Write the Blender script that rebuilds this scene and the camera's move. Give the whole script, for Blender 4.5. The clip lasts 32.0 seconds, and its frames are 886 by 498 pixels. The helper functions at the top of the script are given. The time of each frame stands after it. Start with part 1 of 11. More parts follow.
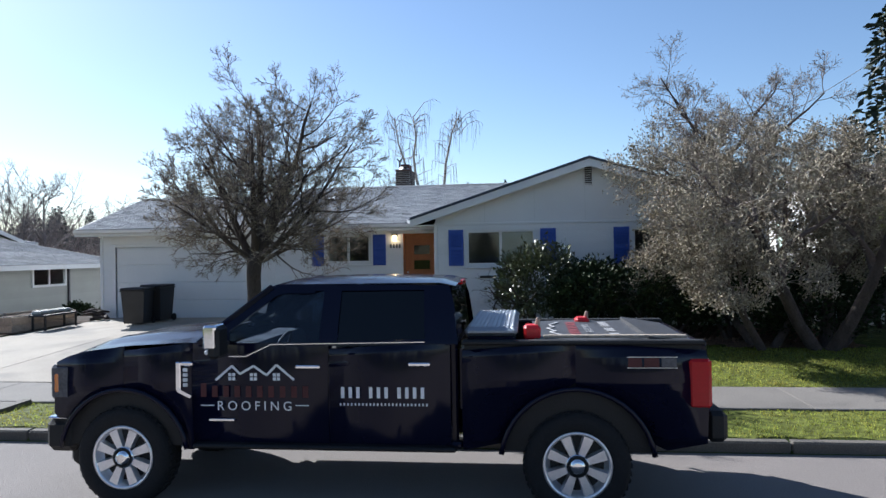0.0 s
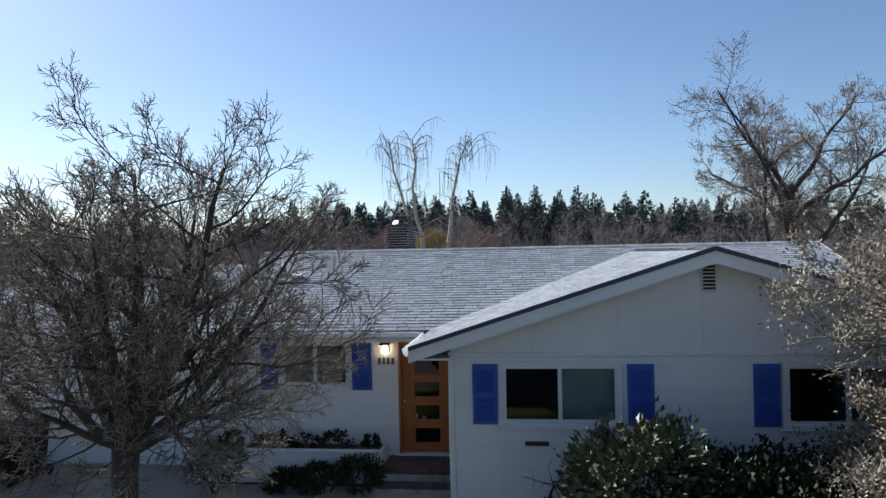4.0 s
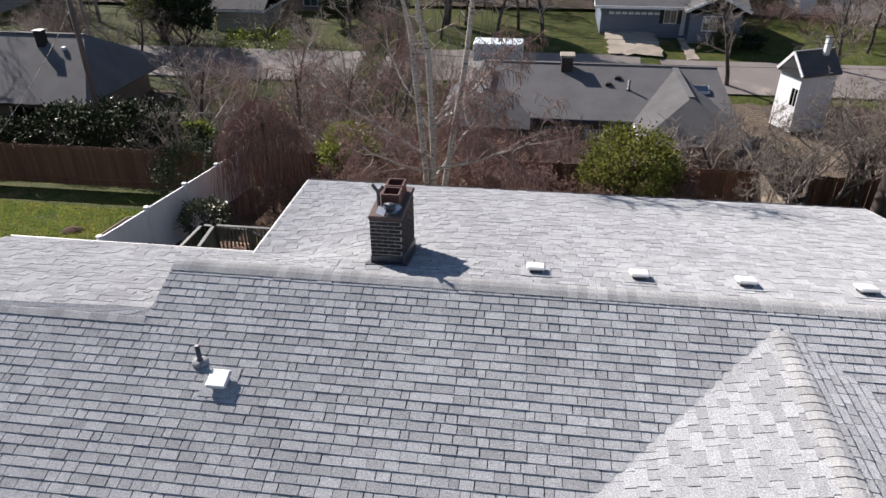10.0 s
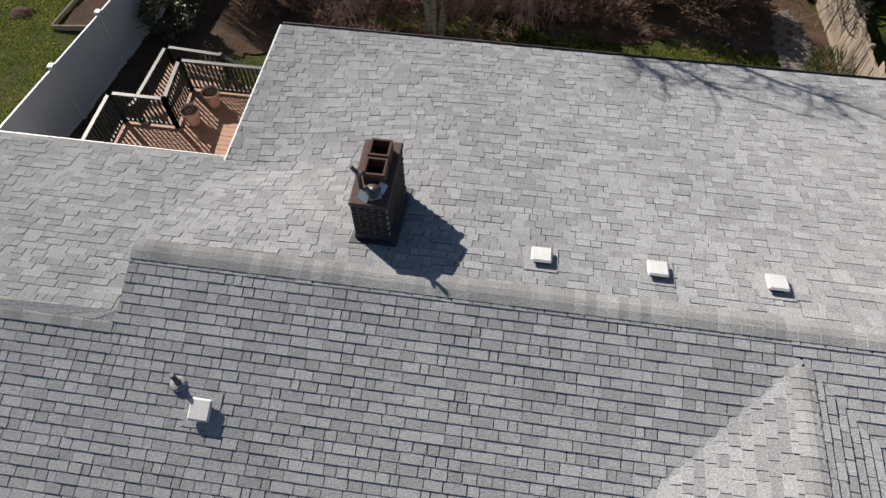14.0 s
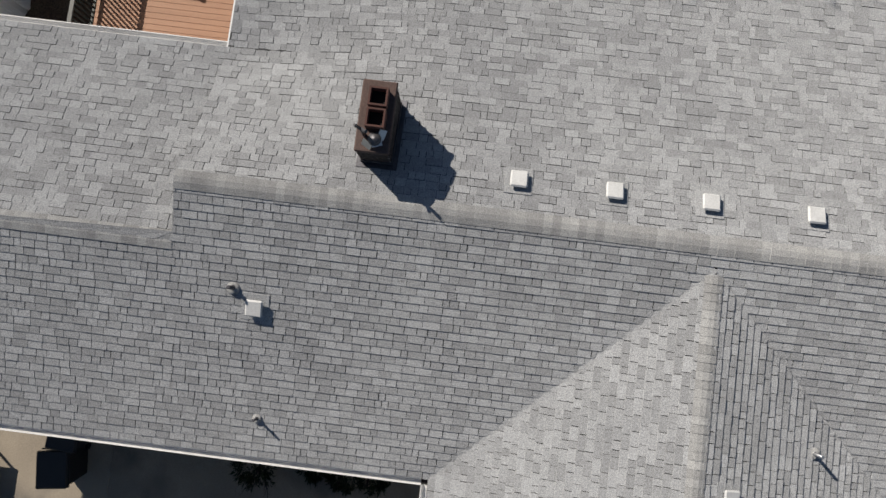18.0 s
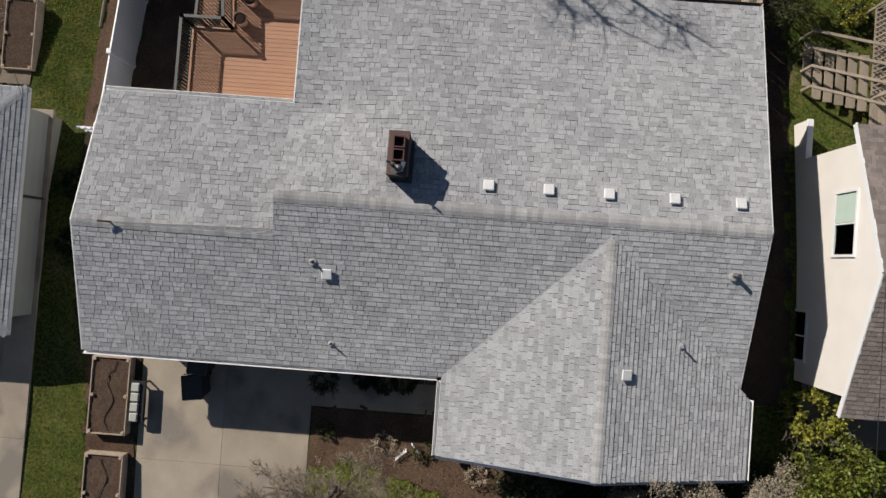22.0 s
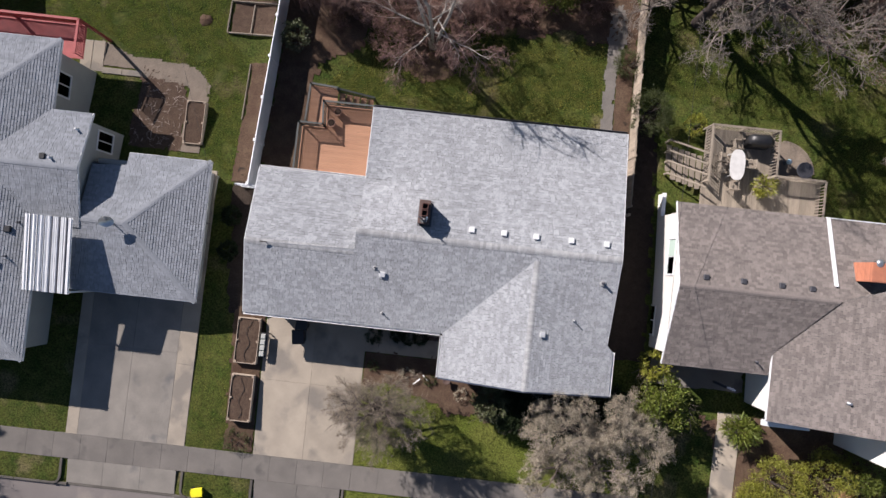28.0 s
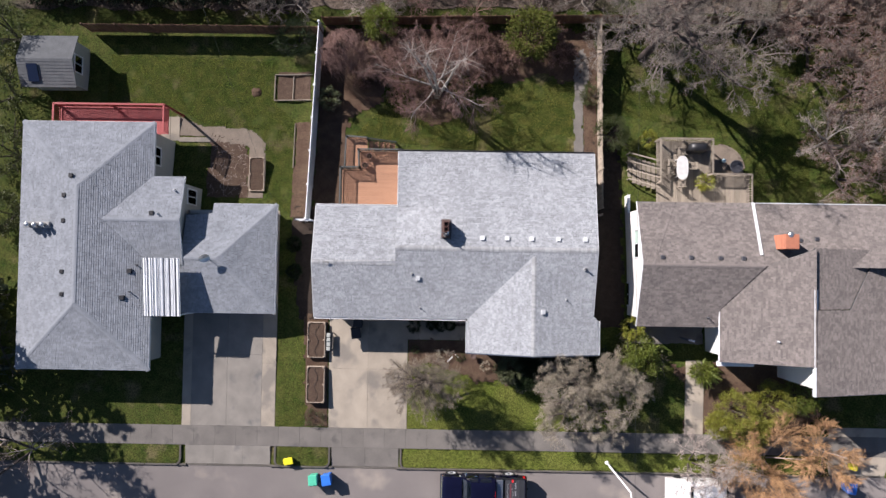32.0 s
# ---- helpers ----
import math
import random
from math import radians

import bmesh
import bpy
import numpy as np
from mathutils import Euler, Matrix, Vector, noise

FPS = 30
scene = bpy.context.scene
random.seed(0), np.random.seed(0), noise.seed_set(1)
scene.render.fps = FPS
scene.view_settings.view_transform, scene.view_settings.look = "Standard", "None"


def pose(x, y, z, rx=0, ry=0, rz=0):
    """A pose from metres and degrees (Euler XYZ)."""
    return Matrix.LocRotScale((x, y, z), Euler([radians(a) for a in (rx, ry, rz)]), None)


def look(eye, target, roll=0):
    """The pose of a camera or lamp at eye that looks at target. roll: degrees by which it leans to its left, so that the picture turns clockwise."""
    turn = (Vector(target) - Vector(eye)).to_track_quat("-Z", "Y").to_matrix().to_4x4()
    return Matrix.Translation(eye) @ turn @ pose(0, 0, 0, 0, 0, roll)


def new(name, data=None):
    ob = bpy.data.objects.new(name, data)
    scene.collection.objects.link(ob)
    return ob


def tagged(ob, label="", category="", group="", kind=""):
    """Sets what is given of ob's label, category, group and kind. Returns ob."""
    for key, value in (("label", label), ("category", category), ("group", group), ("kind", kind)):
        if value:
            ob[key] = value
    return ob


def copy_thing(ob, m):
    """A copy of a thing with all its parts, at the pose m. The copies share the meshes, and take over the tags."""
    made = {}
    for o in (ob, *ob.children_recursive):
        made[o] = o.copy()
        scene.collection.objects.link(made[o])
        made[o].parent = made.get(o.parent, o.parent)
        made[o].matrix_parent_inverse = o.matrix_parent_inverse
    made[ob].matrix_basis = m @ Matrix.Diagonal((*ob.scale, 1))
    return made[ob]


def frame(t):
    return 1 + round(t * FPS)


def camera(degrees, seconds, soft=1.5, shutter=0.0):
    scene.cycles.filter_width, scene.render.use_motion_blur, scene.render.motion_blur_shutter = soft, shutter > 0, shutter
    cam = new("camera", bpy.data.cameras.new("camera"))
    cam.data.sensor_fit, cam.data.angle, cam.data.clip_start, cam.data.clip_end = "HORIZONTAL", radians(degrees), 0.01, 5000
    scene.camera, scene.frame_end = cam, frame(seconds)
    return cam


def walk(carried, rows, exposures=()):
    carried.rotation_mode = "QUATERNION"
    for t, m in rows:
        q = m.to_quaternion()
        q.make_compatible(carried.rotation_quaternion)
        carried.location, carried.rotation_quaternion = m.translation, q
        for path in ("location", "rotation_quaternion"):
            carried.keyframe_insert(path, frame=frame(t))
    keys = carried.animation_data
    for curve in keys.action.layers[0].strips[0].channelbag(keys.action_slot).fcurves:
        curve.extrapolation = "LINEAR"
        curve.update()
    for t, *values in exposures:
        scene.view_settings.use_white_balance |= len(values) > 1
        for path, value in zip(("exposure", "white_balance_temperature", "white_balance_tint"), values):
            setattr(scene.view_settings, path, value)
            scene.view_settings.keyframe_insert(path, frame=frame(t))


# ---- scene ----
cam = camera(65.5, 32.0)
ROWS = [
    (0, 0.148, -0.283, 2.244, 90.37, 0.94, 6.73),
    (0.5, 0.056, 0.229, 2.256, 90.36, 0.90, 6.69),
    (1, -0.034, 0.893, 2.269, 90.30, 0.84, 6.65),
    (1.5, -0.170, 1.692, 2.315, 90.27, 0.81, 6.65),
    (2, -0.362, 2.642, 2.568, 90.26, 0.79, 6.64),
    (2.5, -0.523, 3.634, 2.969, 90.28, 0.93, 6.62),
    (3, -0.655, 4.585, 3.406, 90.36, 1.06, 6.63),
    (3.5, -0.797, 5.544, 3.895, 90.49, 1.08, 6.60),
    (4, -0.928, 6.424, 4.450, 90.51, 1.12, 6.61),
    (4.5, -1.059, 7.266, 5.075, 90.22, 1.16, 6.67),
    (6.5, -1.335, 9.711, 7.415, 84.14, 0.21, 7.12),
    (7, -1.455, 10.390, 7.955, 80.70, 0.26, 7.21),
    (7.5, -1.544, 11.060, 8.430, 77.18, 0.23, 7.27),
    (8, -1.610, 11.770, 8.838, 73.65, 0.24, 7.35),
    (8.5, -1.690, 12.497, 9.210, 70.13, 0.26, 7.38),
    (9, -1.800, 13.220, 9.582, 66.65, 0.18, 7.44),
    (9.5, -1.862, 13.915, 9.964, 63.11, 0.22, 7.52),
    (10, -1.906, 14.562, 10.345, 59.66, 0.26, 7.61),
    (10.5, -1.965, 15.171, 10.696, 56.15, 0.24, 7.66),
    (11, -2.029, 15.762, 11.011, 52.70, 0.34, 7.78),
    (11.5, -2.092, 16.363, 11.293, 49.30, 0.39, 7.91),
    (12, -2.155, 16.909, 11.582, 45.81, 0.41, 8.03),
    (12.5, -2.205, 17.401, 11.875, 42.37, 0.44, 8.13),
    (13, -2.236, 17.883, 12.187, 38.98, 0.45, 8.18),
    (13.5, -2.257, 18.346, 12.477, 35.63, 0.45, 8.26),
    (14, -2.275, 18.778, 12.797, 32.27, 0.46, 8.30),
    (14.5, -2.297, 19.203, 13.111, 28.94, 0.45, 8.34),
    (16.5, -2.494, 20.891, 14.435, 15.14, 0.52, 7.91),
    (17, -2.546, 21.215, 14.852, 11.87, 0.53, 7.72),
    (17.5, -2.569, 21.537, 15.376, 8.51, 0.54, 7.48),
    (18, -2.605, 21.772, 15.942, 4.73, 0.49, 7.19),
    (18.5, -2.629, 21.953, 16.519, 1.34, 0.45, 6.74),
    (19, -2.633, 21.948, 17.064, 1.13, 0.48, 6.24),
    (19.5, -2.617, 21.933, 17.719, 1.16, 0.63, 5.83),
    (20, -2.624, 21.883, 18.574, 1.25, 0.59, 5.41),
    (20.5, -2.590, 21.874, 19.574, 1.28, 0.69, 4.98),
    (21, -2.560, 21.802, 20.652, 1.43, 0.78, 4.50),
    (21.5, -2.553, 21.829, 21.759, 1.25, 0.75, 4.28),
    (22, -2.545, 21.862, 22.915, 1.20, 0.70, 4.28),
    (22.5, -2.531, 21.798, 24.124, 1.31, 0.64, 4.29),
    (23, -2.532, 21.877, 25.407, 1.19, 0.56, 4.32),
    (23.5, -2.566, 21.955, 26.757, 1.12, 0.47, 4.36),
    (24, -2.568, 21.970, 28.093, 1.16, 0.50, 4.60),
    (24.5, -2.581, 22.014, 29.417, 1.18, 0.47, 5.16),
    (25, -2.578, 22.036, 30.735, 1.24, 0.50, 6.02),
    (25.5, -2.589, 22.068, 32.054, 1.23, 0.53, 7.29),
    (27.5, -2.677, 22.063, 37.394, 1.44, 0.47, 8.46),
    (28, -2.696, 22.058, 38.738, 1.48, 0.40, 6.32),
    (28.5, -2.687, 22.057, 40.075, 1.49, 0.39, 5.02),
    (29, -2.727, 22.056, 41.426, 1.51, 0.38, 4.09),
    (29.5, -2.824, 22.025, 42.771, 1.53, 0.39, 3.19),
    (30, -2.993, 21.979, 44.124, 1.55, 0.42, 2.49),
    (30.5, -3.192, 21.972, 45.517, 1.57, 0.48, 1.97),
    (31, -3.426, 21.954, 46.917, 1.61, 0.53, 1.48),
    (31.5, -3.656, 21.954, 48.305, 1.63, 0.61, 1.08),
    (32, -3.771, 21.962, 49.684, 1.67, 0.64, 0.89),
]
EXPOSURES = [(0.0, 1.42, 5800, 10), (2.0, 1.5, 5850, 10), (3.0, 1.36, 5800, 10), (4.5, 1.0, 5800, 12), (7.0, 0.84, 6050, 13), (9.0, 1.38, 6550, 16), (11.0, 0.98, 6650, 14), (13.0, 0.68, 6850, 12), (15.5, 0.38, 6870, 12), (19.0, 0.2, 6900, 11), (23.0, 0.32, 6750, 14), (25.0, 0.5, 6600, 17), (32.0, 0.95, 6300, 18)]
walk(cam, [(t, pose(x, y, z, rx, ry, rz)) for t, x, y, z, rx, ry, rz in ROWS], EXPOSURES)

# ---- daylight ----
SUN_TO = Vector((-1.15, 0.95, 1.0)).normalized()
world = bpy.data.worlds.new("World")
scene.world = world
world.use_nodes = True
_wt = world.node_tree
_wt.nodes.clear()
_sky = _wt.nodes.new("ShaderNodeTexSky")
_sky.sky_type = "NISHITA"
_sky.sun_disc = False
_sky.sun_elevation = math.asin(SUN_TO.z)
_sky.sun_rotation = math.atan2(SUN_TO.x, SUN_TO.y)
_sky.altitude, _sky.air_density, _sky.dust_density, _sky.ozone_density = 100, 1.0, 0.4, 2.0
_bg = _wt.nodes.new("ShaderNodeBackground")
_bg.inputs[1].default_value = 0.053
_wo = _wt.nodes.new("ShaderNodeOutputWorld")
_wt.links.new(_sky.outputs[0], _bg.inputs[0])
_wt.links.new(_bg.outputs[0], _wo.inputs[0])
_sd = bpy.data.lights.new("sun", "SUN")
_sd.energy, _sd.angle, _sd.color = 5.3, radians(0.53), (1.0, 0.95, 0.87)
sun = new("sun", _sd)
sun.matrix_world = look(SUN_TO * 100, (0, 0, 0))
# ---- materials ----
def mat(name, c1, c2=None, scale=3.0, rough=0.8, bump=0.0, fine=40.0, metal=0.0, vary=0.0, island=0.0, stretch=(1, 1, 1), grain=0.25, spec=0.4, stain=None, stain_scale=0.6, stain_at=0.55, spread=0.25, hue=0.0, trans=0.0):
    """Two-scale procedural surface: slow drift from c1 to c2, fine grain, optional stains, optional change from piece to piece."""
    m = bpy.data.materials.new(name)
    m.use_nodes = True
    n, l = m.node_tree.nodes, m.node_tree.links
    n.clear()
    out, bs = n.new("ShaderNodeOutputMaterial"), n.new("ShaderNodeBsdfPrincipled")
    if trans:
        tl, mx = n.new("ShaderNodeBsdfTranslucent"), n.new("ShaderNodeMixShader")
        mx.inputs[0].default_value = trans
        l.new(bs.outputs[0], mx.inputs[1])
        l.new(tl.outputs[0], mx.inputs[2])
        l.new(mx.outputs[0], out.inputs[0])
    else:
        l.new(bs.outputs[0], out.inputs[0])
    tc, mp = n.new("ShaderNodeTexCoord"), n.new("ShaderNodeMapping")
    mp.inputs["Scale"].default_value = stretch
    l.new(tc.outputs["Object"], mp.inputs[0])
    def noise_at(s, d=4.0):
        t = n.new("ShaderNodeTexNoise")
        t.inputs["Scale"].default_value, t.inputs["Detail"].default_value = s, d
        l.new(mp.outputs[0], t.inputs["Vector"])
        return t
    def blend(kind, f, a, b):
        x = n.new("ShaderNodeMix")
        x.data_type, x.blend_type = "RGBA", kind
        for sock, v in ((0, f), (6, a), (7, b)):
            if hasattr(v, "is_output"):
                l.new(v, x.inputs[sock])
            elif sock:
                x.inputs[sock].default_value = (*v[:3], 1)
            else:
                x.inputs[0].default_value = v
        return x.outputs[2]
    def span(v, a, b, lo=0.0, hi=1.0):
        r = n.new("ShaderNodeMapRange")
        l.new(v, r.inputs[0])
        for k, q in zip((1, 2, 3, 4), (a, b, lo, hi)):
            r.inputs[k].default_value = q
        return r.outputs[0]
    c2 = c2 or tuple(0.75 * v for v in c1)
    slow, quick = noise_at(scale), noise_at(fine, 3.0)
    col = blend("MIX", span(slow.outputs[0], 0.5 - spread, 0.5 + spread), c1, c2)
    if stain:
        st = noise_at(stain_scale, 6.0)
        col = blend("MIX", span(st.outputs[0], stain_at, stain_at + 0.12), col, stain)
    if grain:
        g = span(quick.outputs[0], 0.3, 0.7, 1 - grain, 1 + grain)
        x = n.new("ShaderNodeVectorMath")
        x.operation = "SCALE"
        l.new(col, x.inputs[0])
        l.new(g, x.inputs[3])
        col = x.outputs[0]
    if vary or island:
        if vary:
            r = n.new("ShaderNodeObjectInfo").outputs["Random"]
        else:
            r = n.new("ShaderNodeNewGeometry").outputs["Random Per Island"]
        k = vary or island
        x = n.new("ShaderNodeVectorMath")
        x.operation = "SCALE"
        l.new(col, x.inputs[0])
        l.new(span(r, 0.0, 1.0, 1 - k, 1 + k), x.inputs[3])
        col = x.outputs[0]
        if hue:
            hs = n.new("ShaderNodeHueSaturation")
            l.new(span(r, 0.0, 1.0, 0.5 - hue, 0.5 + hue), hs.inputs["Hue"])
            l.new(col, hs.inputs["Color"])
            col = hs.outputs[0]
    l.new(col, bs.inputs["Base Color"])
    if trans:
        l.new(col, tl.inputs[0])
    bs.inputs["Diffuse Roughness"].default_value = 0.55 if rough > 0.84 else 0.0
    bs.inputs["Roughness"].default_value, bs.inputs["Metallic"].default_value = rough, metal
    bs.inputs["Specular IOR Level"].default_value = spec
    if bump:
        b = n.new("ShaderNodeBump")
        b.inputs["Strength"].default_value, b.inputs["Distance"].default_value = bump, 0.02
        l.new(quick.outputs[0], b.inputs["Height"])
        l.new(b.outputs[0], bs.inputs["Normal"])
    return m


def glass(name, tint=(0.9, 0.95, 0.95), rough=0.02):
    m = bpy.data.materials.new(name)
    m.use_nodes = True
    n, l = m.node_tree.nodes, m.node_tree.links
    n.clear()
    out, mix = n.new("ShaderNodeOutputMaterial"), n.new("ShaderNodeMixShader")
    fr, gl, tr = n.new("ShaderNodeFresnel"), n.new("ShaderNodeBsdfGlossy"), n.new("ShaderNodeBsdfTransparent")
    fr.inputs[0].default_value = 1.5
    gl.inputs["Roughness"].default_value = rough
    tr.inputs[0].default_value = (*tint, 1)
    l.new(fr.outputs[0], mix.inputs[0])
    l.new(tr.outputs[0], mix.inputs[1])
    l.new(gl.outputs[0], mix.inputs[2])
    l.new(mix.outputs[0], out.inputs[0])
    return m


def glow(name, c, s):
    m = bpy.data.materials.new(name)
    m.use_nodes = True
    b = m.node_tree.nodes["Principled BSDF"]
    b.inputs["Base Color"].default_value = (*c, 1)
    b.inputs["Emission Color"].default_value, b.inputs["Emission Strength"].default_value = (*c, 1), s
    return m


SHADE = dict(c1=(0.35, 0.362, 0.376), c2=(0.30, 0.31, 0.325), scale=0.45, rough=0.92, bump=0.7, fine=55, grain=0.34, spec=0.04, stain=(0.225, 0.23, 0.235), stain_scale=9.0, stain_at=0.66)
M_SHINGLE = mat("shingle_grey", island=0.16, **SHADE)
M_SHINGLE_ONE = mat("shingle_grey_single", vary=0.16, **SHADE)
M_CAP = mat("ridge_cap_grey", (0.36, 0.365, 0.366), (0.29, 0.295, 0.3), 1.8, 0.92, 0.6, 60, vary=0.16, grain=0.3, spec=0.06)
M_FELT = mat("roof_underlay", (0.05, 0.052, 0.055), None, 2, 0.95)
M_WHITE = mat("white_paint", (0.64, 0.65, 0.66), (0.57, 0.585, 0.60), 0.8, 0.55, 0.08, 60, grain=0.05)
M_WHITE_BOARD = mat("white_siding", (0.65, 0.66, 0.67), (0.58, 0.595, 0.61), 0.9, 0.6, 0.12, 50, vary=0.03, grain=0.05, stretch=(0.3, 0.3, 2))
M_TRIM_DARK = mat("drip_edge_slate", (0.035, 0.045, 0.07), None, 3, 0.5)
M_GUTTER = mat("gutter_white", (0.7, 0.7, 0.7), (0.6, 0.6, 0.6), 2, 0.4, grain=0.06)
M_SHUTTER = mat("shutter_blue", (0.035, 0.085, 0.36), (0.03, 0.07, 0.31), 2, 0.55, 0.1, 60, grain=0.08)
M_DOOR = mat("door_fir", (0.36, 0.12, 0.03), (0.28, 0.085, 0.02), 2.5, 0.45, 0.15, 30, stretch=(6, 6, 0.6), grain=0.2)
M_GLASS = glass("window_glass", (0.78, 0.82, 0.82))
M_DARKGLASS = glass("dark_glass", (0.06, 0.06, 0.06))
M_INSIDE = mat("room_inside", (0.3, 0.29, 0.27), None, 1.0, 0.9)
M_BLIND = mat("blind_grey", (0.5, 0.53, 0.52), None, 3, 0.7, grain=0.05)
M_CONCRETE = mat("driveway_concrete", (0.37, 0.32, 0.255), (0.255, 0.22, 0.178), 0.75, 0.9, 0.3, 45, vary=0.05, grain=0.14, stain=(0.2, 0.178, 0.152), stain_scale=0.5, stain_at=0.51)
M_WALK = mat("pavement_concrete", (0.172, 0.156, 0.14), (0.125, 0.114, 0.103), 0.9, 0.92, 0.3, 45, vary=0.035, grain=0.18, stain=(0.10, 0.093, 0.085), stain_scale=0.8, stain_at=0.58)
M_LDRIVE = mat("neighbour_drive_concrete", (0.25, 0.228, 0.2), (0.17, 0.156, 0.138), 0.9, 0.92, 0.3, 45, vary=0.05, grain=0.18, stain=(0.13, 0.125, 0.12), stain_scale=0.7, stain_at=0.6)
M_ROAD = mat("asphalt", (0.195, 0.173, 0.162), (0.148, 0.132, 0.125), 0.35, 0.93, 0.5, 70, grain=0.22, stain=(0.30, 0.26, 0.22), stain_scale=0.25, stain_at=0.6)
M_KERB = mat("kerb_concrete", (0.12, 0.108, 0.094), (0.07, 0.063, 0.054), 1.2, 0.92, 0.3, 60, vary=0.08)
M_GRASS = mat("grass_sheet", (0.026, 0.046, 0.008), (0.075, 0.078, 0.02), 1.5, 0.95, 1.0, 11, grain=0.6, stain=(0.11, 0.095, 0.045), stain_scale=0.5, stain_at=0.58, spec=0.1)
M_BLADE = mat("grass_blade", (0.17, 0.215, 0.03), (0.27, 0.25, 0.06), 1.3, 0.7, island=0.4, grain=0.2, spec=0.2, hue=0.02, trans=0.55)
M_BLADE_DEEP = mat("grass_blade_deep", (0.09, 0.14, 0.022), (0.19, 0.20, 0.042), 1.4, 0.7, island=0.45, grain=0.2, spec=0.2, hue=0.02, spread=0.18, trans=0.55)
M_BLADE_MOSS = mat("grass_blade_mossy", (0.12, 0.145, 0.024), (0.26, 0.23, 0.055), 1.3, 0.7, island=0.45, grain=0.2, spec=0.2, hue=0.02, spread=0.16, trans=0.55)
M_SOIL = mat("bark_soil", (0.07, 0.043, 0.031), (0.11, 0.076, 0.052), 1.5, 0.98, 1.0, 25, grain=0.5, spec=0.1)
# darker soil for the side yards: the shade there is put into the colour
M_SOIL_SHADE = mat("soil_shade_dark", (0.032, 0.025, 0.021), (0.05, 0.038, 0.03), 2.5, 0.98, 1.0, 25, grain=0.5, spec=0.1)
M_MULCH = mat("bed_compost", (0.07, 0.046, 0.034), (0.1, 0.07, 0.052), 3, 0.98, 1.0, 30, grain=0.5, spec=0.1)
M_BRICK = mat("chimney_brick", (0.036, 0.026, 0.024), (0.026, 0.02, 0.02), 3, 0.85, 0.3, 50, vary=0.3, grain=0.2)
M_MORTAR = mat("mortar", (0.5, 0.48, 0.46), (0.2, 0.19, 0.18), 3, 0.95, 0.4, 60)
M_CLAY = mat("flue_clay", (0.12, 0.05, 0.04), (0.075, 0.035, 0.03), 5, 0.85, 0.2, 40)
M_SOOT = mat("soot_black", (0.012, 0.012, 0.013), None, 3, 0.9)
M_LEAD = mat("flashing_metal", (0.12, 0.12, 0.13), (0.06, 0.06, 0.07), 3, 0.5, metal=0.6)
M_ZINC = mat("galvanised_metal", (0.55, 0.56, 0.57), (0.42, 0.43, 0.45), 4, 0.35, metal=0.85, grain=0.1)
M_VENT = mat("vent_cap_white", (0.56, 0.57, 0.575), (0.46, 0.47, 0.475), 5, 0.5, grain=0.1)
M_DECK = mat("deck_board", (0.31, 0.165, 0.098), (0.265, 0.135, 0.078), 1.2, 0.6, 0.15, 30, vary=0.08, stretch=(0.6, 6, 6), grain=0.12)
M_RAIL = mat("deck_rail_green_black", (0.022, 0.032, 0.03), (0.03, 0.04, 0.036), 3, 0.5)
M_RAILTOP = mat("deck_rail_cap", (0.05, 0.055, 0.052), (0.075, 0.08, 0.078), 3, 0.45)
M_VINYL = mat("fence_vinyl", (0.70, 0.71, 0.73), (0.62, 0.63, 0.66), 1.0, 0.4, grain=0.03, vary=0.02)
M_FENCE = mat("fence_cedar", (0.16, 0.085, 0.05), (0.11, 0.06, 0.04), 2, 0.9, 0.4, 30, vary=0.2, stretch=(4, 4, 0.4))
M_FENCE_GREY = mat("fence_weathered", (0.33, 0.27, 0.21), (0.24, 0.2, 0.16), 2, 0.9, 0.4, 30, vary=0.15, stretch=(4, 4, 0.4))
M_TIMBER = mat("bed_timber", (0.42, 0.34, 0.26), (0.30, 0.24, 0.19), 3, 0.85, 0.3, 30, vary=0.12, stretch=(1, 1, 1))
M_BLACKPL = mat("black_plastic", (0.018, 0.018, 0.02), None, 4, 0.45)
M_TERRA = mat("terracotta", (0.5, 0.3, 0.23), (0.42, 0.25, 0.19), 4, 0.85, 0.15, 40)
M_BARK = mat("bark_dark", (0.075, 0.058, 0.052), (0.045, 0.035, 0.032), 5, 0.95, 0.8, 30, stretch=(2, 2, 0.6), grain=0.3)
M_TWIG = mat("twig_brown", (0.125, 0.092, 0.082), (0.092, 0.07, 0.063), 2, 0.9, island=0.25)
M_TWIGRED = mat("twig_red_brown", (0.23, 0.135, 0.11), (0.17, 0.105, 0.09), 2, 0.9, island=0.3)
M_TWIGGREY = mat("twig_lichen_grey", (0.21, 0.178, 0.152), (0.155, 0.132, 0.114), 2, 0.95, island=0.3)
M_BIRCH = mat("birch_bark", (0.42, 0.385, 0.345), (0.19, 0.17, 0.152), 6, 0.8, 0.3, 30, stretch=(1, 1, 4), stain=(0.05, 0.045, 0.04), stain_scale=5, stain_at=0.56)

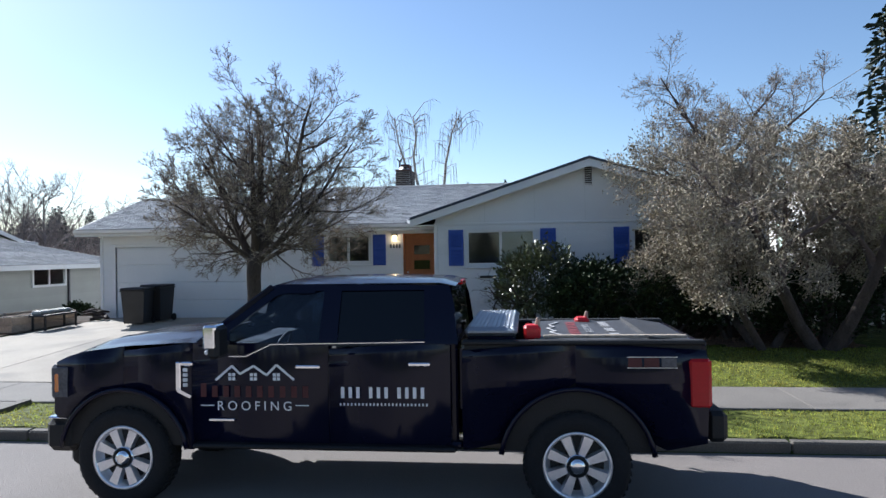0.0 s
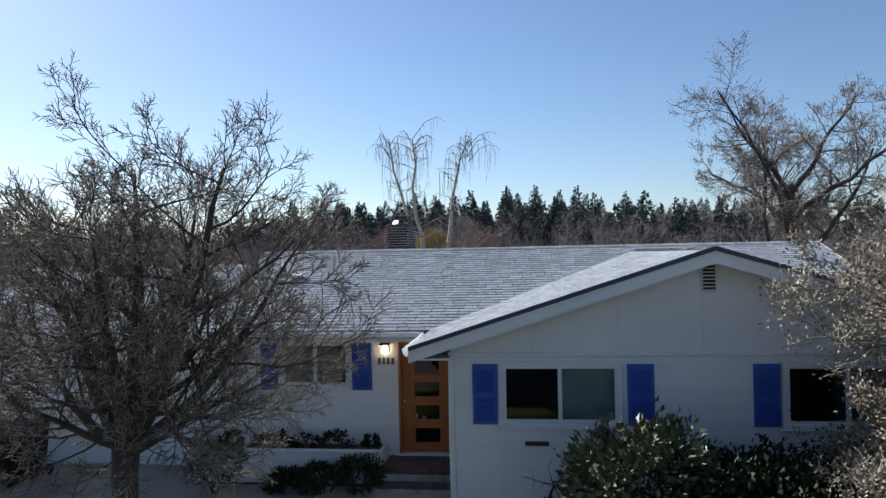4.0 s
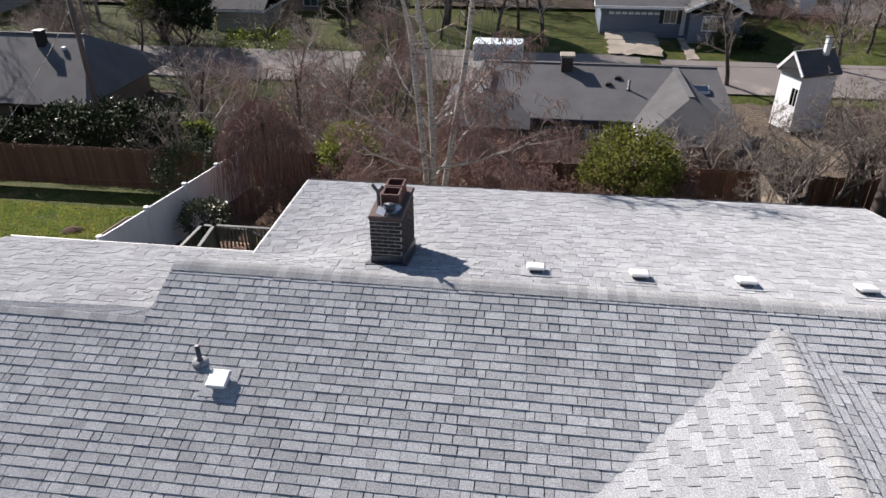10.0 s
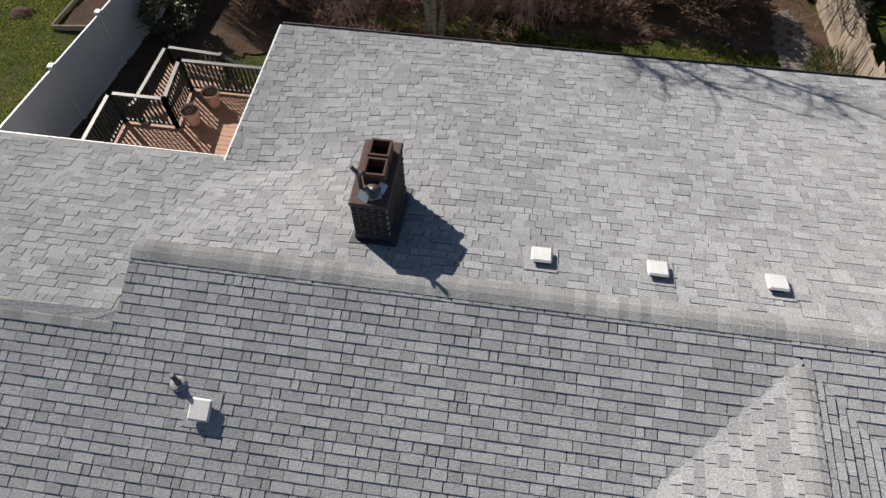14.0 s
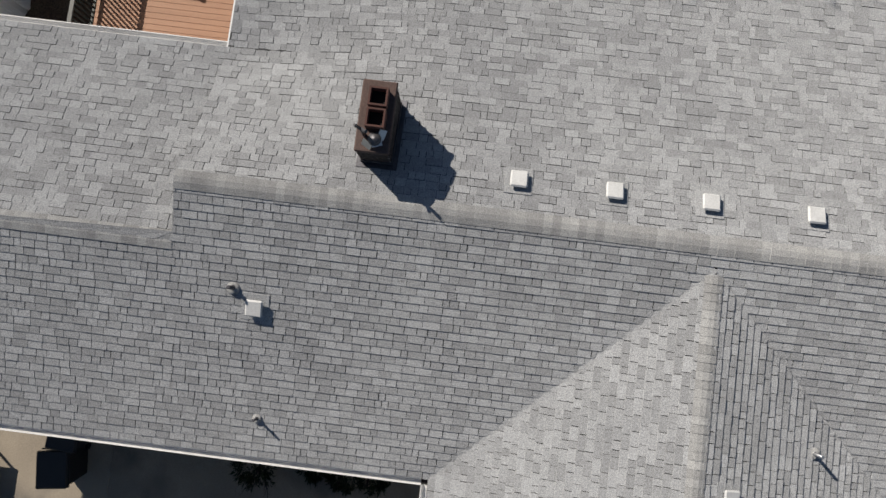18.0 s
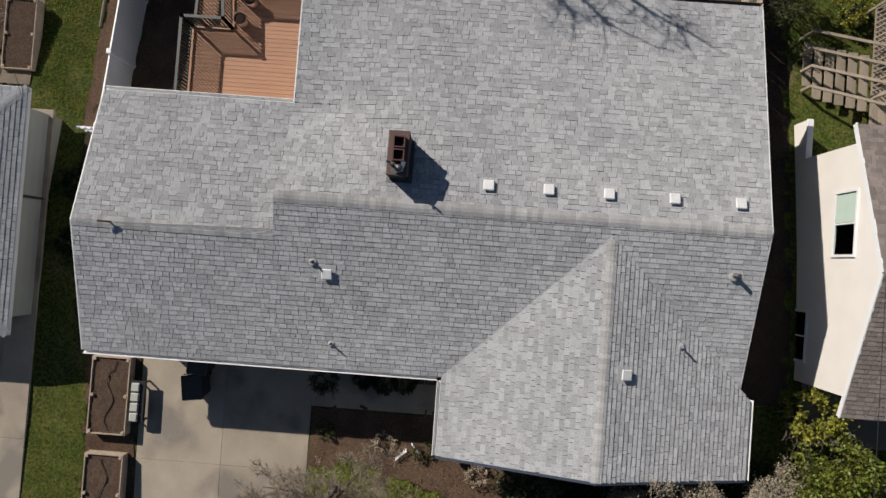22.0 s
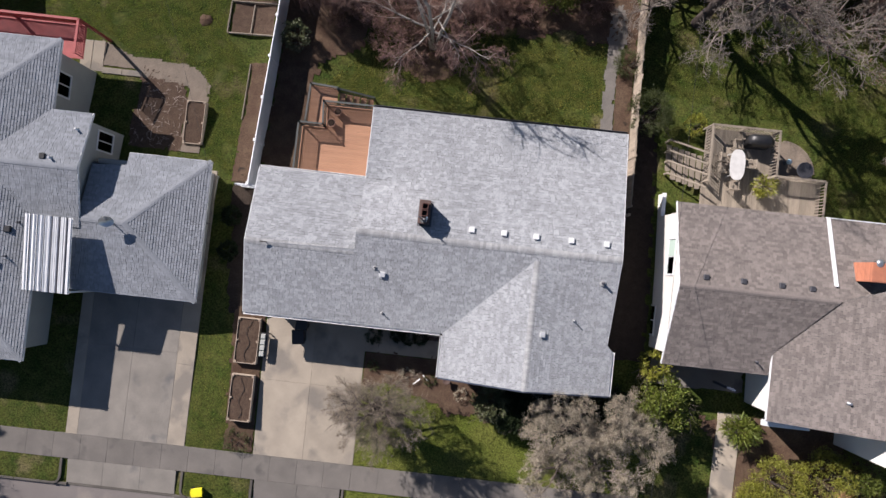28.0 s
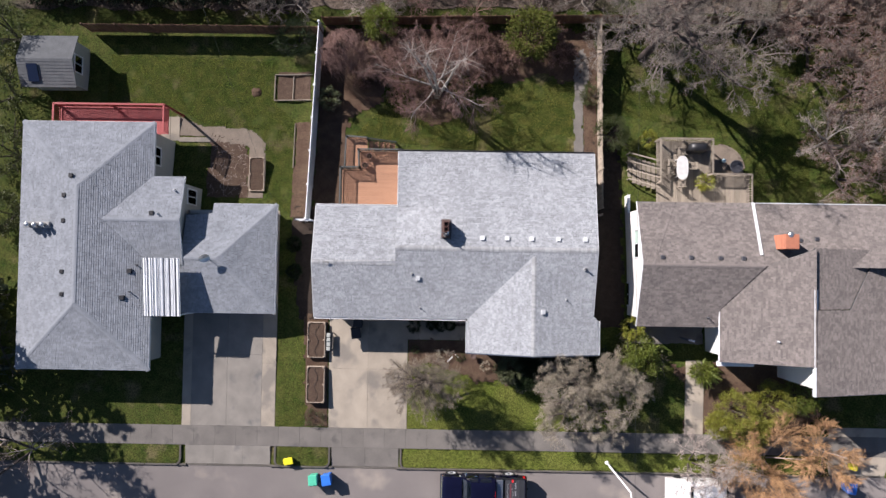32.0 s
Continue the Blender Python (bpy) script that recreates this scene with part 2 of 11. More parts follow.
M_LROOF = mat("shingle_blue_grey", (0.285, 0.3, 0.325), (0.225, 0.24, 0.26), 1.0, 0.92, 0.5, 40, island=0.14, grain=0.2, spec=0.2)
M_RROOF = mat("shingle_brown", (0.19, 0.165, 0.153), (0.145, 0.128, 0.12), 1.2, 0.92, 0.5, 40, island=0.2, grain=0.24, spec=0.2)
M_FARROOF = mat("shingle_dark_grey", (0.13, 0.13, 0.135), (0.09, 0.09, 0.095), 0.8, 0.92, 0.4, 30, island=0.2, grain=0.15, spec=0.2)
M_LWALL = mat("siding_grey_green", (0.33, 0.34, 0.315), (0.28, 0.29, 0.275), 1, 0.65, 0.1, 40, vary=0.04, grain=0.05)
M_CREAM = mat("siding_cream", (0.66, 0.635, 0.60), (0.60, 0.575, 0.545), 1, 0.65, 0.1, 40, vary=0.03, grain=0.05)
M_BLUEWALL = mat("siding_slate_blue", (0.12, 0.15, 0.20), (0.10, 0.125, 0.17), 1, 0.65, 0.1, 40, grain=0.06)
M_TAUPE = mat("siding_taupe", (0.17, 0.14, 0.11), (0.14, 0.115, 0.095), 1, 0.7, 0.1, 40, grain=0.06)
M_REDRAIL = mat("red_stain", (0.27, 0.04, 0.04), (0.2, 0.032, 0.032), 3, 0.6, 0.15, 30, grain=0.12)
M_CORRUG = mat("corrugated_white", (0.72, 0.73, 0.74), (0.6, 0.61, 0.62), 2, 0.45, grain=0.05)
M_REDBRICK = mat("orange_brick", (0.42, 0.16, 0.09), (0.33, 0.13, 0.08), 4, 0.85, 0.3, 40, vary=0.15, grain=0.15)
M_OLDWOOD = mat("weathered_deck", (0.26, 0.22, 0.172), (0.19, 0.16, 0.128), 1.5, 0.9, 0.35, 30, vary=0.15, stretch=(3, 0.5, 3), grain=0.2)
M_PATIOWHITE = mat("white_resin", (0.58, 0.57, 0.55), None, 3, 0.4, grain=0.03)
M_SOLAR = mat("solar_panel", (0.012, 0.018, 0.04), None, 8, 0.15)
M_GREENTINT = glass("green_glass", (0.82, 0.93, 0.88))

M_LEAF_DARK = mat("leaf_dark_glossy", (0.017, 0.027, 0.011), (0.026, 0.038, 0.016), 1.5, 0.65, island=0.45, grain=0.1, spec=0.15, hue=0.015)
M_LEAF_RHODO = mat("leaf_rhododendron", (0.062, 0.075, 0.034), (0.09, 0.095, 0.048), 1.5, 0.45, island=0.45, grain=0.1, spec=0.4, hue=0.015)
M_LEAF_LAUREL = mat("leaf_laurel", (0.165, 0.19, 0.032), (0.11, 0.14, 0.026), 1.0, 0.5, island=0.45, grain=0.1, spec=0.4, hue=0.02, trans=0.35)
M_LEAF_YELLOW = mat("leaf_yellow_green", (0.29, 0.28, 0.045), (0.20, 0.21, 0.035), 1.0, 0.5, island=0.4, grain=0.1, spec=0.4, hue=0.02, trans=0.35)
M_LEAF_BACK = mat("leaf_laurel_rough", (0.15, 0.155, 0.035), (0.07, 0.09, 0.025), 0.5, 0.85, island=0.45, grain=0.1, spec=0.1, hue=0.02, trans=0.35)
M_LEAF_OLIVE = mat("leaf_olive", (0.075, 0.085, 0.03), (0.055, 0.07, 0.025), 1.0, 0.5, island=0.4, grain=0.1, spec=0.3, hue=0.02, trans=0.35)
M_LEAF_DEAD = mat("leaf_dry_red", (0.15, 0.085, 0.06), (0.10, 0.05, 0.04), 1.0, 0.8, island=0.4, grain=0.1, hue=0.01)
M_BUD = mat("bud_lichen", (0.32, 0.275, 0.205), (0.22, 0.185, 0.14), 1.0, 0.9, island=0.45, grain=0.1, hue=0.015)
M_NEEDLE = mat("needle_dark", (0.014, 0.024, 0.014), (0.022, 0.034, 0.018), 0.6, 0.7, island=0.45, grain=0.1, hue=0.01)
# far needles: distance haze is painted in as a paler, bluer base colour
M_NEEDLE_HAZE = mat("needle_far_haze", (0.055, 0.07, 0.066), (0.085, 0.098, 0.095), 0.1, 0.85, island=0.4, grain=0.1, spec=0.1)
# far twigs: brown-grey bark colour, lightened to stand in for haze
M_WOODS_HAZE = mat("far_twig_haze", (0.23, 0.19, 0.178), (0.165, 0.14, 0.135), 0.1, 0.95, island=0.4)
M_WILLOW = mat("willow_twig", (0.36, 0.28, 0.10), (0.27, 0.21, 0.08), 0.3, 0.9, island=0.3)
M_TWIGBEIGE = mat("twig_beige_olive", (0.27, 0.225, 0.165), (0.19, 0.16, 0.12), 2, 0.95, island=0.35)
M_CURTAIN = mat("pale_green_blind", (0.42, 0.52, 0.46), (0.36, 0.46, 0.41), 2.0, 0.8, vary=0.05, grain=0.1)
M_ORANGE = mat("twig_orange", (0.42, 0.25, 0.12), (0.31, 0.18, 0.095), 0.8, 0.9, island=0.35)
M_PALETWIG = mat("twig_pale", (0.36, 0.3, 0.26), (0.27, 0.225, 0.2), 0.8, 0.9, island=0.3)

def gloss(name, c, rough=0.12, coat=1.0, metal=0.0):
    m = mat(name, c, tuple(1.15 * v for v in c), 2.0, rough, 0.0, metal=metal, grain=0.06, spec=0.5)
    b = [n for n in m.node_tree.nodes if n.type == "BSDF_PRINCIPLED"][0]
    b.inputs["Specular IOR Level"].default_value = 0.5 if coat > 0.5 else 0.22
    b.inputs["Coat Weight"].default_value, b.inputs["Coat Roughness"].default_value = coat, 0.04
    return m


M_BLACKPAINT = gloss("truck_paint_black", (0.0035, 0.004, 0.014), 0.12, 0.0)
M_CHROME = gloss("chrome", (0.75, 0.76, 0.78), 0.08, 0.0, 1.0)
M_LAWN = mat("lawn_sheet", (0.075, 0.10, 0.016), (0.105, 0.11, 0.028), 0.6, 0.95, 1.0, 11, grain=0.6, spec=0.1)
M_SHEDROOF = mat("shed_shingle", (0.15, 0.155, 0.16), (0.11, 0.115, 0.12), 2.0, 0.92, 0.5, 30, grain=0.25, spec=0.2)
M_ALLOY = mat("wheel_alloy", (0.74, 0.74, 0.76), (0.66, 0.66, 0.69), 6, 0.3, 0.0, metal=0.75, grain=0.05, spec=0.5)
M_PALEGLOBE = mat("pale_glazed_globe", (0.45, 0.6, 0.66), (0.4, 0.55, 0.62), 2.0, 0.08, grain=0.02, spec=0.8)
M_PATIO = mat("patio_stone_brown", (0.20, 0.16, 0.125), (0.14, 0.115, 0.09), 2.0, 0.9, 0.4, 20, grain=0.2)
M_RUBBER = mat("tyre_rubber", (0.009, 0.009, 0.01), None, 6, 0.85, 0.3, 40)
M_TRIMBLACK = mat("trim_black", (0.005, 0.005, 0.006), None, 6, 0.6, 0.2, 60)
M_REDLENS = gloss("tail_lens_red", (0.34, 0.006, 0.01), 0.25, 0.1)
M_AMBER = gloss("amber_lens", (0.55, 0.16, 0.02), 0.2)
M_DECAL = mat("decal_white", (0.75, 0.75, 0.76), None, 4, 0.5, grain=0.02)
M_PRINT = mat("faded_white_print", (0.42, 0.42, 0.43), (0.2, 0.2, 0.21), 9, 0.6, grain=0.2)
M_PRINTRED = mat("faded_red_print", (0.2, 0.035, 0.045), (0.12, 0.025, 0.03), 9, 0.6, grain=0.2)
M_DECALRED = mat("decal_dark_red", (0.06, 0.006, 0.009), None, 4, 0.5, grain=0.02)
M_PLATE = mat("diamond_plate", (0.34, 0.36, 0.4), (0.26, 0.28, 0.31), 8, 0.38, 0.6, 120, metal=0.9)
M_TARP = mat("black_tarp", (0.026, 0.027, 0.03), (0.034, 0.035, 0.04), 3, 0.5, 0.15, 20)
M_REDCAN = gloss("red_plastic", (0.5, 0.015, 0.02), 0.35, 0.3)
M_CABIN = mat("cabin_grey", (0.09, 0.092, 0.1), None, 4, 0.8)
M_GREENBIN = mat("bin_green", (0.08, 0.46, 0.30), None, 4, 0.45, grain=0.05)
M_BLUEBIN = mat("bin_blue", (0.03, 0.16, 0.58), None, 4, 0.45, grain=0.05)
M_YELLOWBIN = mat("bin_yellow", (0.75, 0.66, 0.02), None, 4, 0.45, grain=0.05)
M_STEP = mat("step_brick_dark", (0.11, 0.07, 0.06), (0.08, 0.055, 0.05), 3, 0.85, 0.3, 40, vary=0.2)
M_WHITECAR = gloss("car_paint_white", (0.72, 0.71, 0.70), 0.3)
M_POLE = mat("pole_wood", (0.13, 0.10, 0.085), None, 3, 0.9, 0.4, 30, stretch=(4, 4, 0.3))
M_WIRE = mat("wire_black", (0.02, 0.02, 0.02), None, 3, 0.6)
# ---- building tools ----
ORIGIN = {}


class G:
    """Collects corners and faces for one mesh."""

    def __init__(self):
        self.v, self.f = [], []

    def add(self, vs, fs):
        n = len(self.v)
        self.v.extend(vs)
        self.f.extend([tuple(i + n for i in f) for f in fs])
        return self

    def hexa(self, p):
        """p: four lower corners anticlockwise from above, then the four over them."""
        return self.add(p, [(3, 2, 1, 0), (4, 5, 6, 7), (0, 1, 5, 4), (1, 2, 6, 5), (2, 3, 7, 6), (3, 0, 4, 7)])

    def box(self, x0, x1, y0, y1, z0, z1):
        return self.hexa([(x0, y0, z0), (x1, y0, z0), (x1, y1, z0), (x0, y1, z0), (x0, y0, z1), (x1, y0, z1), (x1, y1, z1), (x0, y1, z1)])

    def cbox(self, x0, x1, y0, y1, z0, z1, b=0.01, m=None):
        """A box with chamfered edges."""
        c, h = [(x0 + x1) / 2, (y0 + y1) / 2, (z0 + z1) / 2], [(x1 - x0) / 2, (y1 - y0) / 2, (z1 - z0) / 2]
        b = min(b, *(0.49 * q * 2 for q in h))
        vs, ix = [], {}
        for sx in (-1, 1):
            for sy in (-1, 1):
                for sz in (-1, 1):
                    for a in range(3):
                        s = (sx, sy, sz)
                        q = [c[k] + s[k] * (h[k] - (0 if k == a else b)) for k in range(3)]
                        ix[sx, sy, sz, a] = len(vs)
                        vs.append(tuple(m @ Vector(q)) if m else tuple(q))
        fs = []
        for a in range(3):
            u, w = (a + 1) % 3, (a + 2) % 3
            for s in (-1, 1):
                ring = []
                for su, sw in ((-1, -1), (1, -1), (1, 1), (-1, 1)):
                    k = [0, 0, 0]
                    k[a], k[u], k[w] = s, su, sw
                    ring.append(ix[(*k, a)])
                fs.append(tuple(ring if s > 0 else ring[::-1]))
            for su in (-1, 1):
                for sw in (-1, 1):
                    def at(sa, ax):
                        k = [0, 0, 0]
                        k[a], k[u], k[w] = sa, su, sw
                        return ix[(*k, ax)]
                    e = (at(-1, u), at(1, u), at(1, w), at(-1, w))
                    fs.append(e if su * sw < 0 else e[::-1])
        for sx in (-1, 1):
            for sy in (-1, 1):
                for sz in (-1, 1):
                    t = tuple(ix[sx, sy, sz, a] for a in range(3))
                    fs.append(t if sx * sy * sz > 0 else t[::-1])
        return self.add(vs, fs)

    def obox(self, m, sx, sy, sz, b=0.0):
        """A box of full sizes round the pose m."""
        if b:
            return self.cbox(-sx / 2, sx / 2, -sy / 2, sy / 2, -sz / 2, sz / 2, b, m)
        n = len(self.v)
        self.box(-sx / 2, sx / 2, -sy / 2, sy / 2, -sz / 2, sz / 2)
        self.v[n:] = [tuple(m @ Vector(q)) for q in self.v[n:]]
        return self

    def bar(self, a, b, w, h=None, bev=0.0):
        """A straight bar from a to b."""
        a, b = Vector(a), Vector(b)
        d = b - a
        m = Matrix.Translation((a + b) / 2) @ d.to_track_quat("X", "Z").to_matrix().to_4x4()
        return self.obox(m, d.length, w, h or w, bev)

    def tube(self, pts, rad, k=6, cap=True):
        pts = [Vector(p) for p in pts]
        n0, n = len(self.v), len(pts)
        side = None
        for i, p in enumerate(pts):
            d = (pts[min(i + 1, n - 1)] - pts[max(i - 1, 0)])
            d = d.normalized() if d.length > 1e-9 else Vector((0, 0, 1))
            if side is None or abs(side.dot(d)) > 0.98:
                side = d.orthogonal().normalized()
            side = (side - d * side.dot(d)).normalized()
            up = d.cross(side)
            r = rad[i] if hasattr(rad, "__len__") else rad
            for j in range(k):
                t = 2 * math.pi * j / k
                q = p + (side * math.cos(t) + up * math.sin(t)) * r
                self.v.append((q.x, q.y, q.z))
        for i in range(n - 1):
            for j in range(k):
                a, b = n0 + i * k + j, n0 + i * k + (j + 1) % k
                self.f.append((a, b, b + k, a + k))
        if cap:
            self.f.append(tuple(n0 + j for j in range(k))[::-1])
            self.f.append(tuple(n0 + (n - 1) * k + j for j in range(k)))
        return self

    def lathe(self, prof, c=(0, 0, 0), k=20, m=None, closed=True):
        """Profile of (radius, height) turned round the z axis at c."""
        n0 = len(self.v)
        for r, z in prof:
            for j in range(k):
                t = 2 * math.pi * j / k
                q = Vector((c[0] + r * math.cos(t), c[1] + r * math.sin(t), c[2] + z))
                self.v.append(tuple(m @ q) if m else tuple(q))
        for i in range(len(prof) - 1):
            for j in range(k):
                a, b = n0 + i * k + j, n0 + i * k + (j + 1) % k
                self.f.append((a, b, b + k, a + k))
        if closed:
            self.f.append(tuple(n0 + j for j in range(k))[::-1])
            self.f.append(tuple(n0 + (len(prof) - 1) * k + j for j in range(k)))
        return self

    def ring(self, face, u0, u1, z0, z1, w, at, p, q):
        """A rectangular frame of width w round an opening, from depth p to depth q along face."""
        ax, s = face[1], -1 if face[0] == "-" else 1
        P = lambda u, z, d: (u, at + s * d, z) if ax == "y" else (at + s * d, u, z)
        vs = [P(u, z, d) for d in (p, q) for e in (0.0, w) for u, z in ((u0 - e, z0 - e), (u1 + e, z0 - e), (u1 + e, z1 + e), (u0 - e, z1 + e))]
        fs = []
        for i in range(4):
            j = (i + 1) % 4
            fs += [(i, j, 4 + j, 4 + i), (8 + i, 12 + i, 12 + j, 8 + j), (i, 8 + i, 8 + j, j), (4 + i, 4 + j, 12 + j, 12 + i)]
        return self.add(vs, fs)

    def prism(self, poly, z0, z1):
        """An upright prism on a plan polygon; z0 and z1 may be functions of (x, y)."""
        area = sum(a[0] * b[1] - b[0] * a[1] for a, b in zip(poly, poly[1:] + poly[:1]))
        poly = poly if area > 0 else poly[::-1]
        n = len(poly)
        lo = [(x, y, z0(x, y) if callable(z0) else z0) for x, y in poly]
        hi = [(x, y, z1(x, y) if callable(z1) else z1) for x, y in poly]
        return self.add(lo + hi, [tuple(range(n))[::-1], tuple(range(n, 2 * n))] + [(i, (i + 1) % n, n + (i + 1) % n, n + i) for i in range(n)])

    def data(self, name, material, off=(0, 0, 0), smooth=False):
        me = bpy.data.meshes.new(name)
        vs = self.v if not any(off) else (np.array(self.v, float) - np.array(off)).tolist()
        me.from_pydata(vs, [], self.f)
        me.materials.append(material)
        if smooth:
            me.polygons.foreach_set("use_smooth", [True] * len(me.polygons))
        me.update()
        return me

    def ob(self, name, material, parent=None, label="", smooth=False):
        off = ORIGIN.get(parent, (0, 0, 0)) if parent else (0, 0, 0)
        o = new(name, self.data(name, material, off, smooth))
        if parent:
            o.parent = parent
            ORIGIN[o] = off
        return tagged(o, label)


def thing(name, at, label, category, group="", kind=""):
    e = new(name)
    e.empty_display_size = 0.2
    e.location = at
    ORIGIN[e] = tuple(at)
    return tagged(e, label, category, group, kind)


def inside(x, y, poly):
    hit, j = False, len(poly) - 1
    for i in range(len(poly)):
        (xi, yi), (xj, yj) = poly[i], poly[j]
        if (yi > y) != (yj > y) and x < (xj - xi) * (y - yi) / (yj - yi) + xi:
            hit = not hit
        j = i
    return hit


def rects(u0, u1, w0, w1, holes):
    """Splits a rectangle round its holes (u0, u1, w0, w1)."""
    us = sorted({u0, u1, *(min(max(v, u0), u1) for h in holes for v in h[:2])})
    out = []
    for a, b in zip(us, us[1:]):
        cuts = sorted((max(h[2], w0), min(h[3], w1)) for h in holes if h[0] < (a + b) / 2 < h[1] and h[3] > w0 and h[2] < w1)
        lo = w0
        for c, d in cuts:
            if c > lo + 1e-4:
                out.append((a, b, lo, c))
            lo = max(lo, d)
        if lo < w1 - 1e-4:
            out.append((a, b, lo, w1))
    return out


def smooth01(t):
    t = min(max(t, 0.0), 1.0)
    return t * t * (3 - 2 * t)
# ---- ground ----
_GY = [-3000, 7.55, 7.68, 10.6, 15.0, 20.0, 23.0, 26.0, 30.0, 40.0, 48.0, 56.0, 64.0, 72.0, 100.0, 130.0, 170.0, 260.0, 600.0, 3000.0]
_GZ = [-0.06, -0.06, 0.12, 0.15, 0.40, 0.42, 0.10, -0.40, -1.1, -2.3, -4.2, -4.2, -3.4, -2.7, -2.0, -0.5, 2.0, 9.0, 20.0, 40.0]


def gz(x, y):
    z = float(np.interp(y, _GY, _GZ))
    if y > 11:
        z -= 0.35 * smooth01((-13.9 - x) / 2.0) * smooth01((y - 11) / 5)
        z -= 0.25 * smooth01((y - 15) / 4) * smooth01((x - 6.3) / 2.0)
    if 10.3 < y < 21 and -23.2 < x < -16.0:
        z = min(z, 0.09)
    if 7.6 < y < 9.2 and any(a < x < b for a, b in ((-12.3, -7.1), (-22.9, -16.2), (23.3, 27.3))):
        z -= 0.14
    if y > 60:
        z += 3.0 * math.sin(x * 0.013 + 1.0) * smooth01((y - 120) / 100)
    elif 12 < y < 15.5 and -6.6 < x < 8:
        z += 0.03 * math.sin(x * 1.3) * math.sin(y * 2.1)
    return z


def ground_sheet():
    xs = [-3000, -1500, -800, -400, -250, -160, -110, -80, -60, -48] + [-40 + 0.5 * i for i in range(151)] + [42, 52, 70, 100, 150, 250, 400, 800, 1500, 3000]
    ys = [-3000, -800, -200, -80, -40, -20, -8, 0, 4, 7, 7.55, 7.68] + [8 + 0.5 * i for i in range(85)] + [52, 55, 58, 62, 66, 70, 80, 95, 110, 125, 140, 160, 180, 210, 250, 300, 400, 600, 1200, 3000]
    g = G()
    g.v = [(x, y, gz(x, y)) for y in ys for x in xs]
    n = len(xs)
    g.f = [(j * n + i, j * n + i + 1, (j + 1) * n + i + 1, (j + 1) * n + i) for j in range(len(ys) - 1) for i in range(n - 1)]
    o = g.ob("ground", M_GRASS, None, "", True)
    return tagged(o, "uneven winter grass sloping down behind the houses", "ground", kind="structure")


def draped(name, poly, material, lift, step, label, category="soil", ragged=0.0):
    """A thin sheet on the ground over a plan polygon, with a slightly ragged outline."""
    xs, ys = [p[0] for p in poly], [p[1] for p in poly]
    g, ids = G(), {}
    rng = random.Random(len(poly) * 7 + int(abs(xs[0]) * 10))
    nx, ny = int((max(xs) - min(xs)) / step) + 2, int((max(ys) - min(ys)) / step) + 2
    def vid(i, j):
        if (i, j) not in ids:
            x, y = min(xs) + i * step + rng.uniform(-0.3, 0.3) * step, min(ys) + j * step + rng.uniform(-0.3, 0.3) * step
            ids[i, j] = len(g.v)
            g.v.append((x, y, gz(x, y) + lift + rng.uniform(0, lift)))
        return ids[i, j]
    for j in range(ny):
        for i in range(nx):
            x, y = min(xs) + (i + 0.5) * step, min(ys) + (j + 0.5) * step
            q = noise.noise((x * 1.3, y * 1.3, 0)) * ragged
            if inside(x + q, y + q, poly):
                g.f.append((vid(i, j), vid(i + 1, j), vid(i + 1, j + 1), vid(i, j + 1)))
    return tagged(g.ob(name, material, None, "", True), label, category, kind="structure")


ground_sheet()
# road and far street
_road = G()
_xs = [-600, -120, -60] + [-40 + 4 * i for i in range(21)] + [60, 120, 600]
for a, b in zip(_xs, _xs[1:]):
    _road.add([(a, -9, 0), (b, -9, 0), (b, 7.6, 0), (a, 7.6, 0)], [(0, 1, 2, 3)])
tagged(_road.ob("road", M_ROAD), "worn grey asphalt residential street with pale patches", "road", kind="structure")
_far = G()
for a, b in zip(_xs, _xs[1:]):
    _far.add([(a, 61, gz(a, 61) + 0.1), (b, 61, gz(b, 61) + 0.1), (b, 67, gz(b, 67) + 0.1), (a, 67, gz(a, 67) + 0.1)], [(0, 1, 2, 3)])
tagged(_far.ob("far_street", M_ROAD), "grey asphalt street behind the back gardens", "road", kind="structure")

KERB_GAPS = [(-22.9, -16.3), (-12.2, -7.2), (22.9, 27.6)]


def slab(g, x0, x1, y0, y1, za, zb, thick=0.12, gap=0.003):
    """A slab with chamfered rim; za at y0, zb at y1."""
    x0, x1, y0, y1 = x0 + gap, x1 - gap, y0 + gap, y1 - gap
    zi = lambda y: za + (zb - za) * (y - y0) / (y1 - y0)
    e = 0.012
    lo = [(x0, y0, za - thick), (x1, y0, za - thick), (x1, y1, zb - thick), (x0, y1, zb - thick)]
    mid = [(x, y, zi(y) - e * 0.6) for x, y in ((x0, y0), (x1, y0), (x1, y1), (x0, y1))]
    top = [(x, y, zi(y)) for x, y in ((x0 + e, y0 + e), (x1 - e, y0 + e), (x1 - e, y1 - e), (x0 + e, y1 - e))]
    g.add(lo + mid + top, [(3, 2, 1, 0), (0, 1, 5, 4), (1, 2, 6, 5), (2, 3, 7, 6), (3, 0, 4, 7), (4, 5, 9, 8), (5, 6, 10, 9), (6, 7, 11, 10), (7, 4, 8, 11), (8, 9, 10, 11)])
    return g


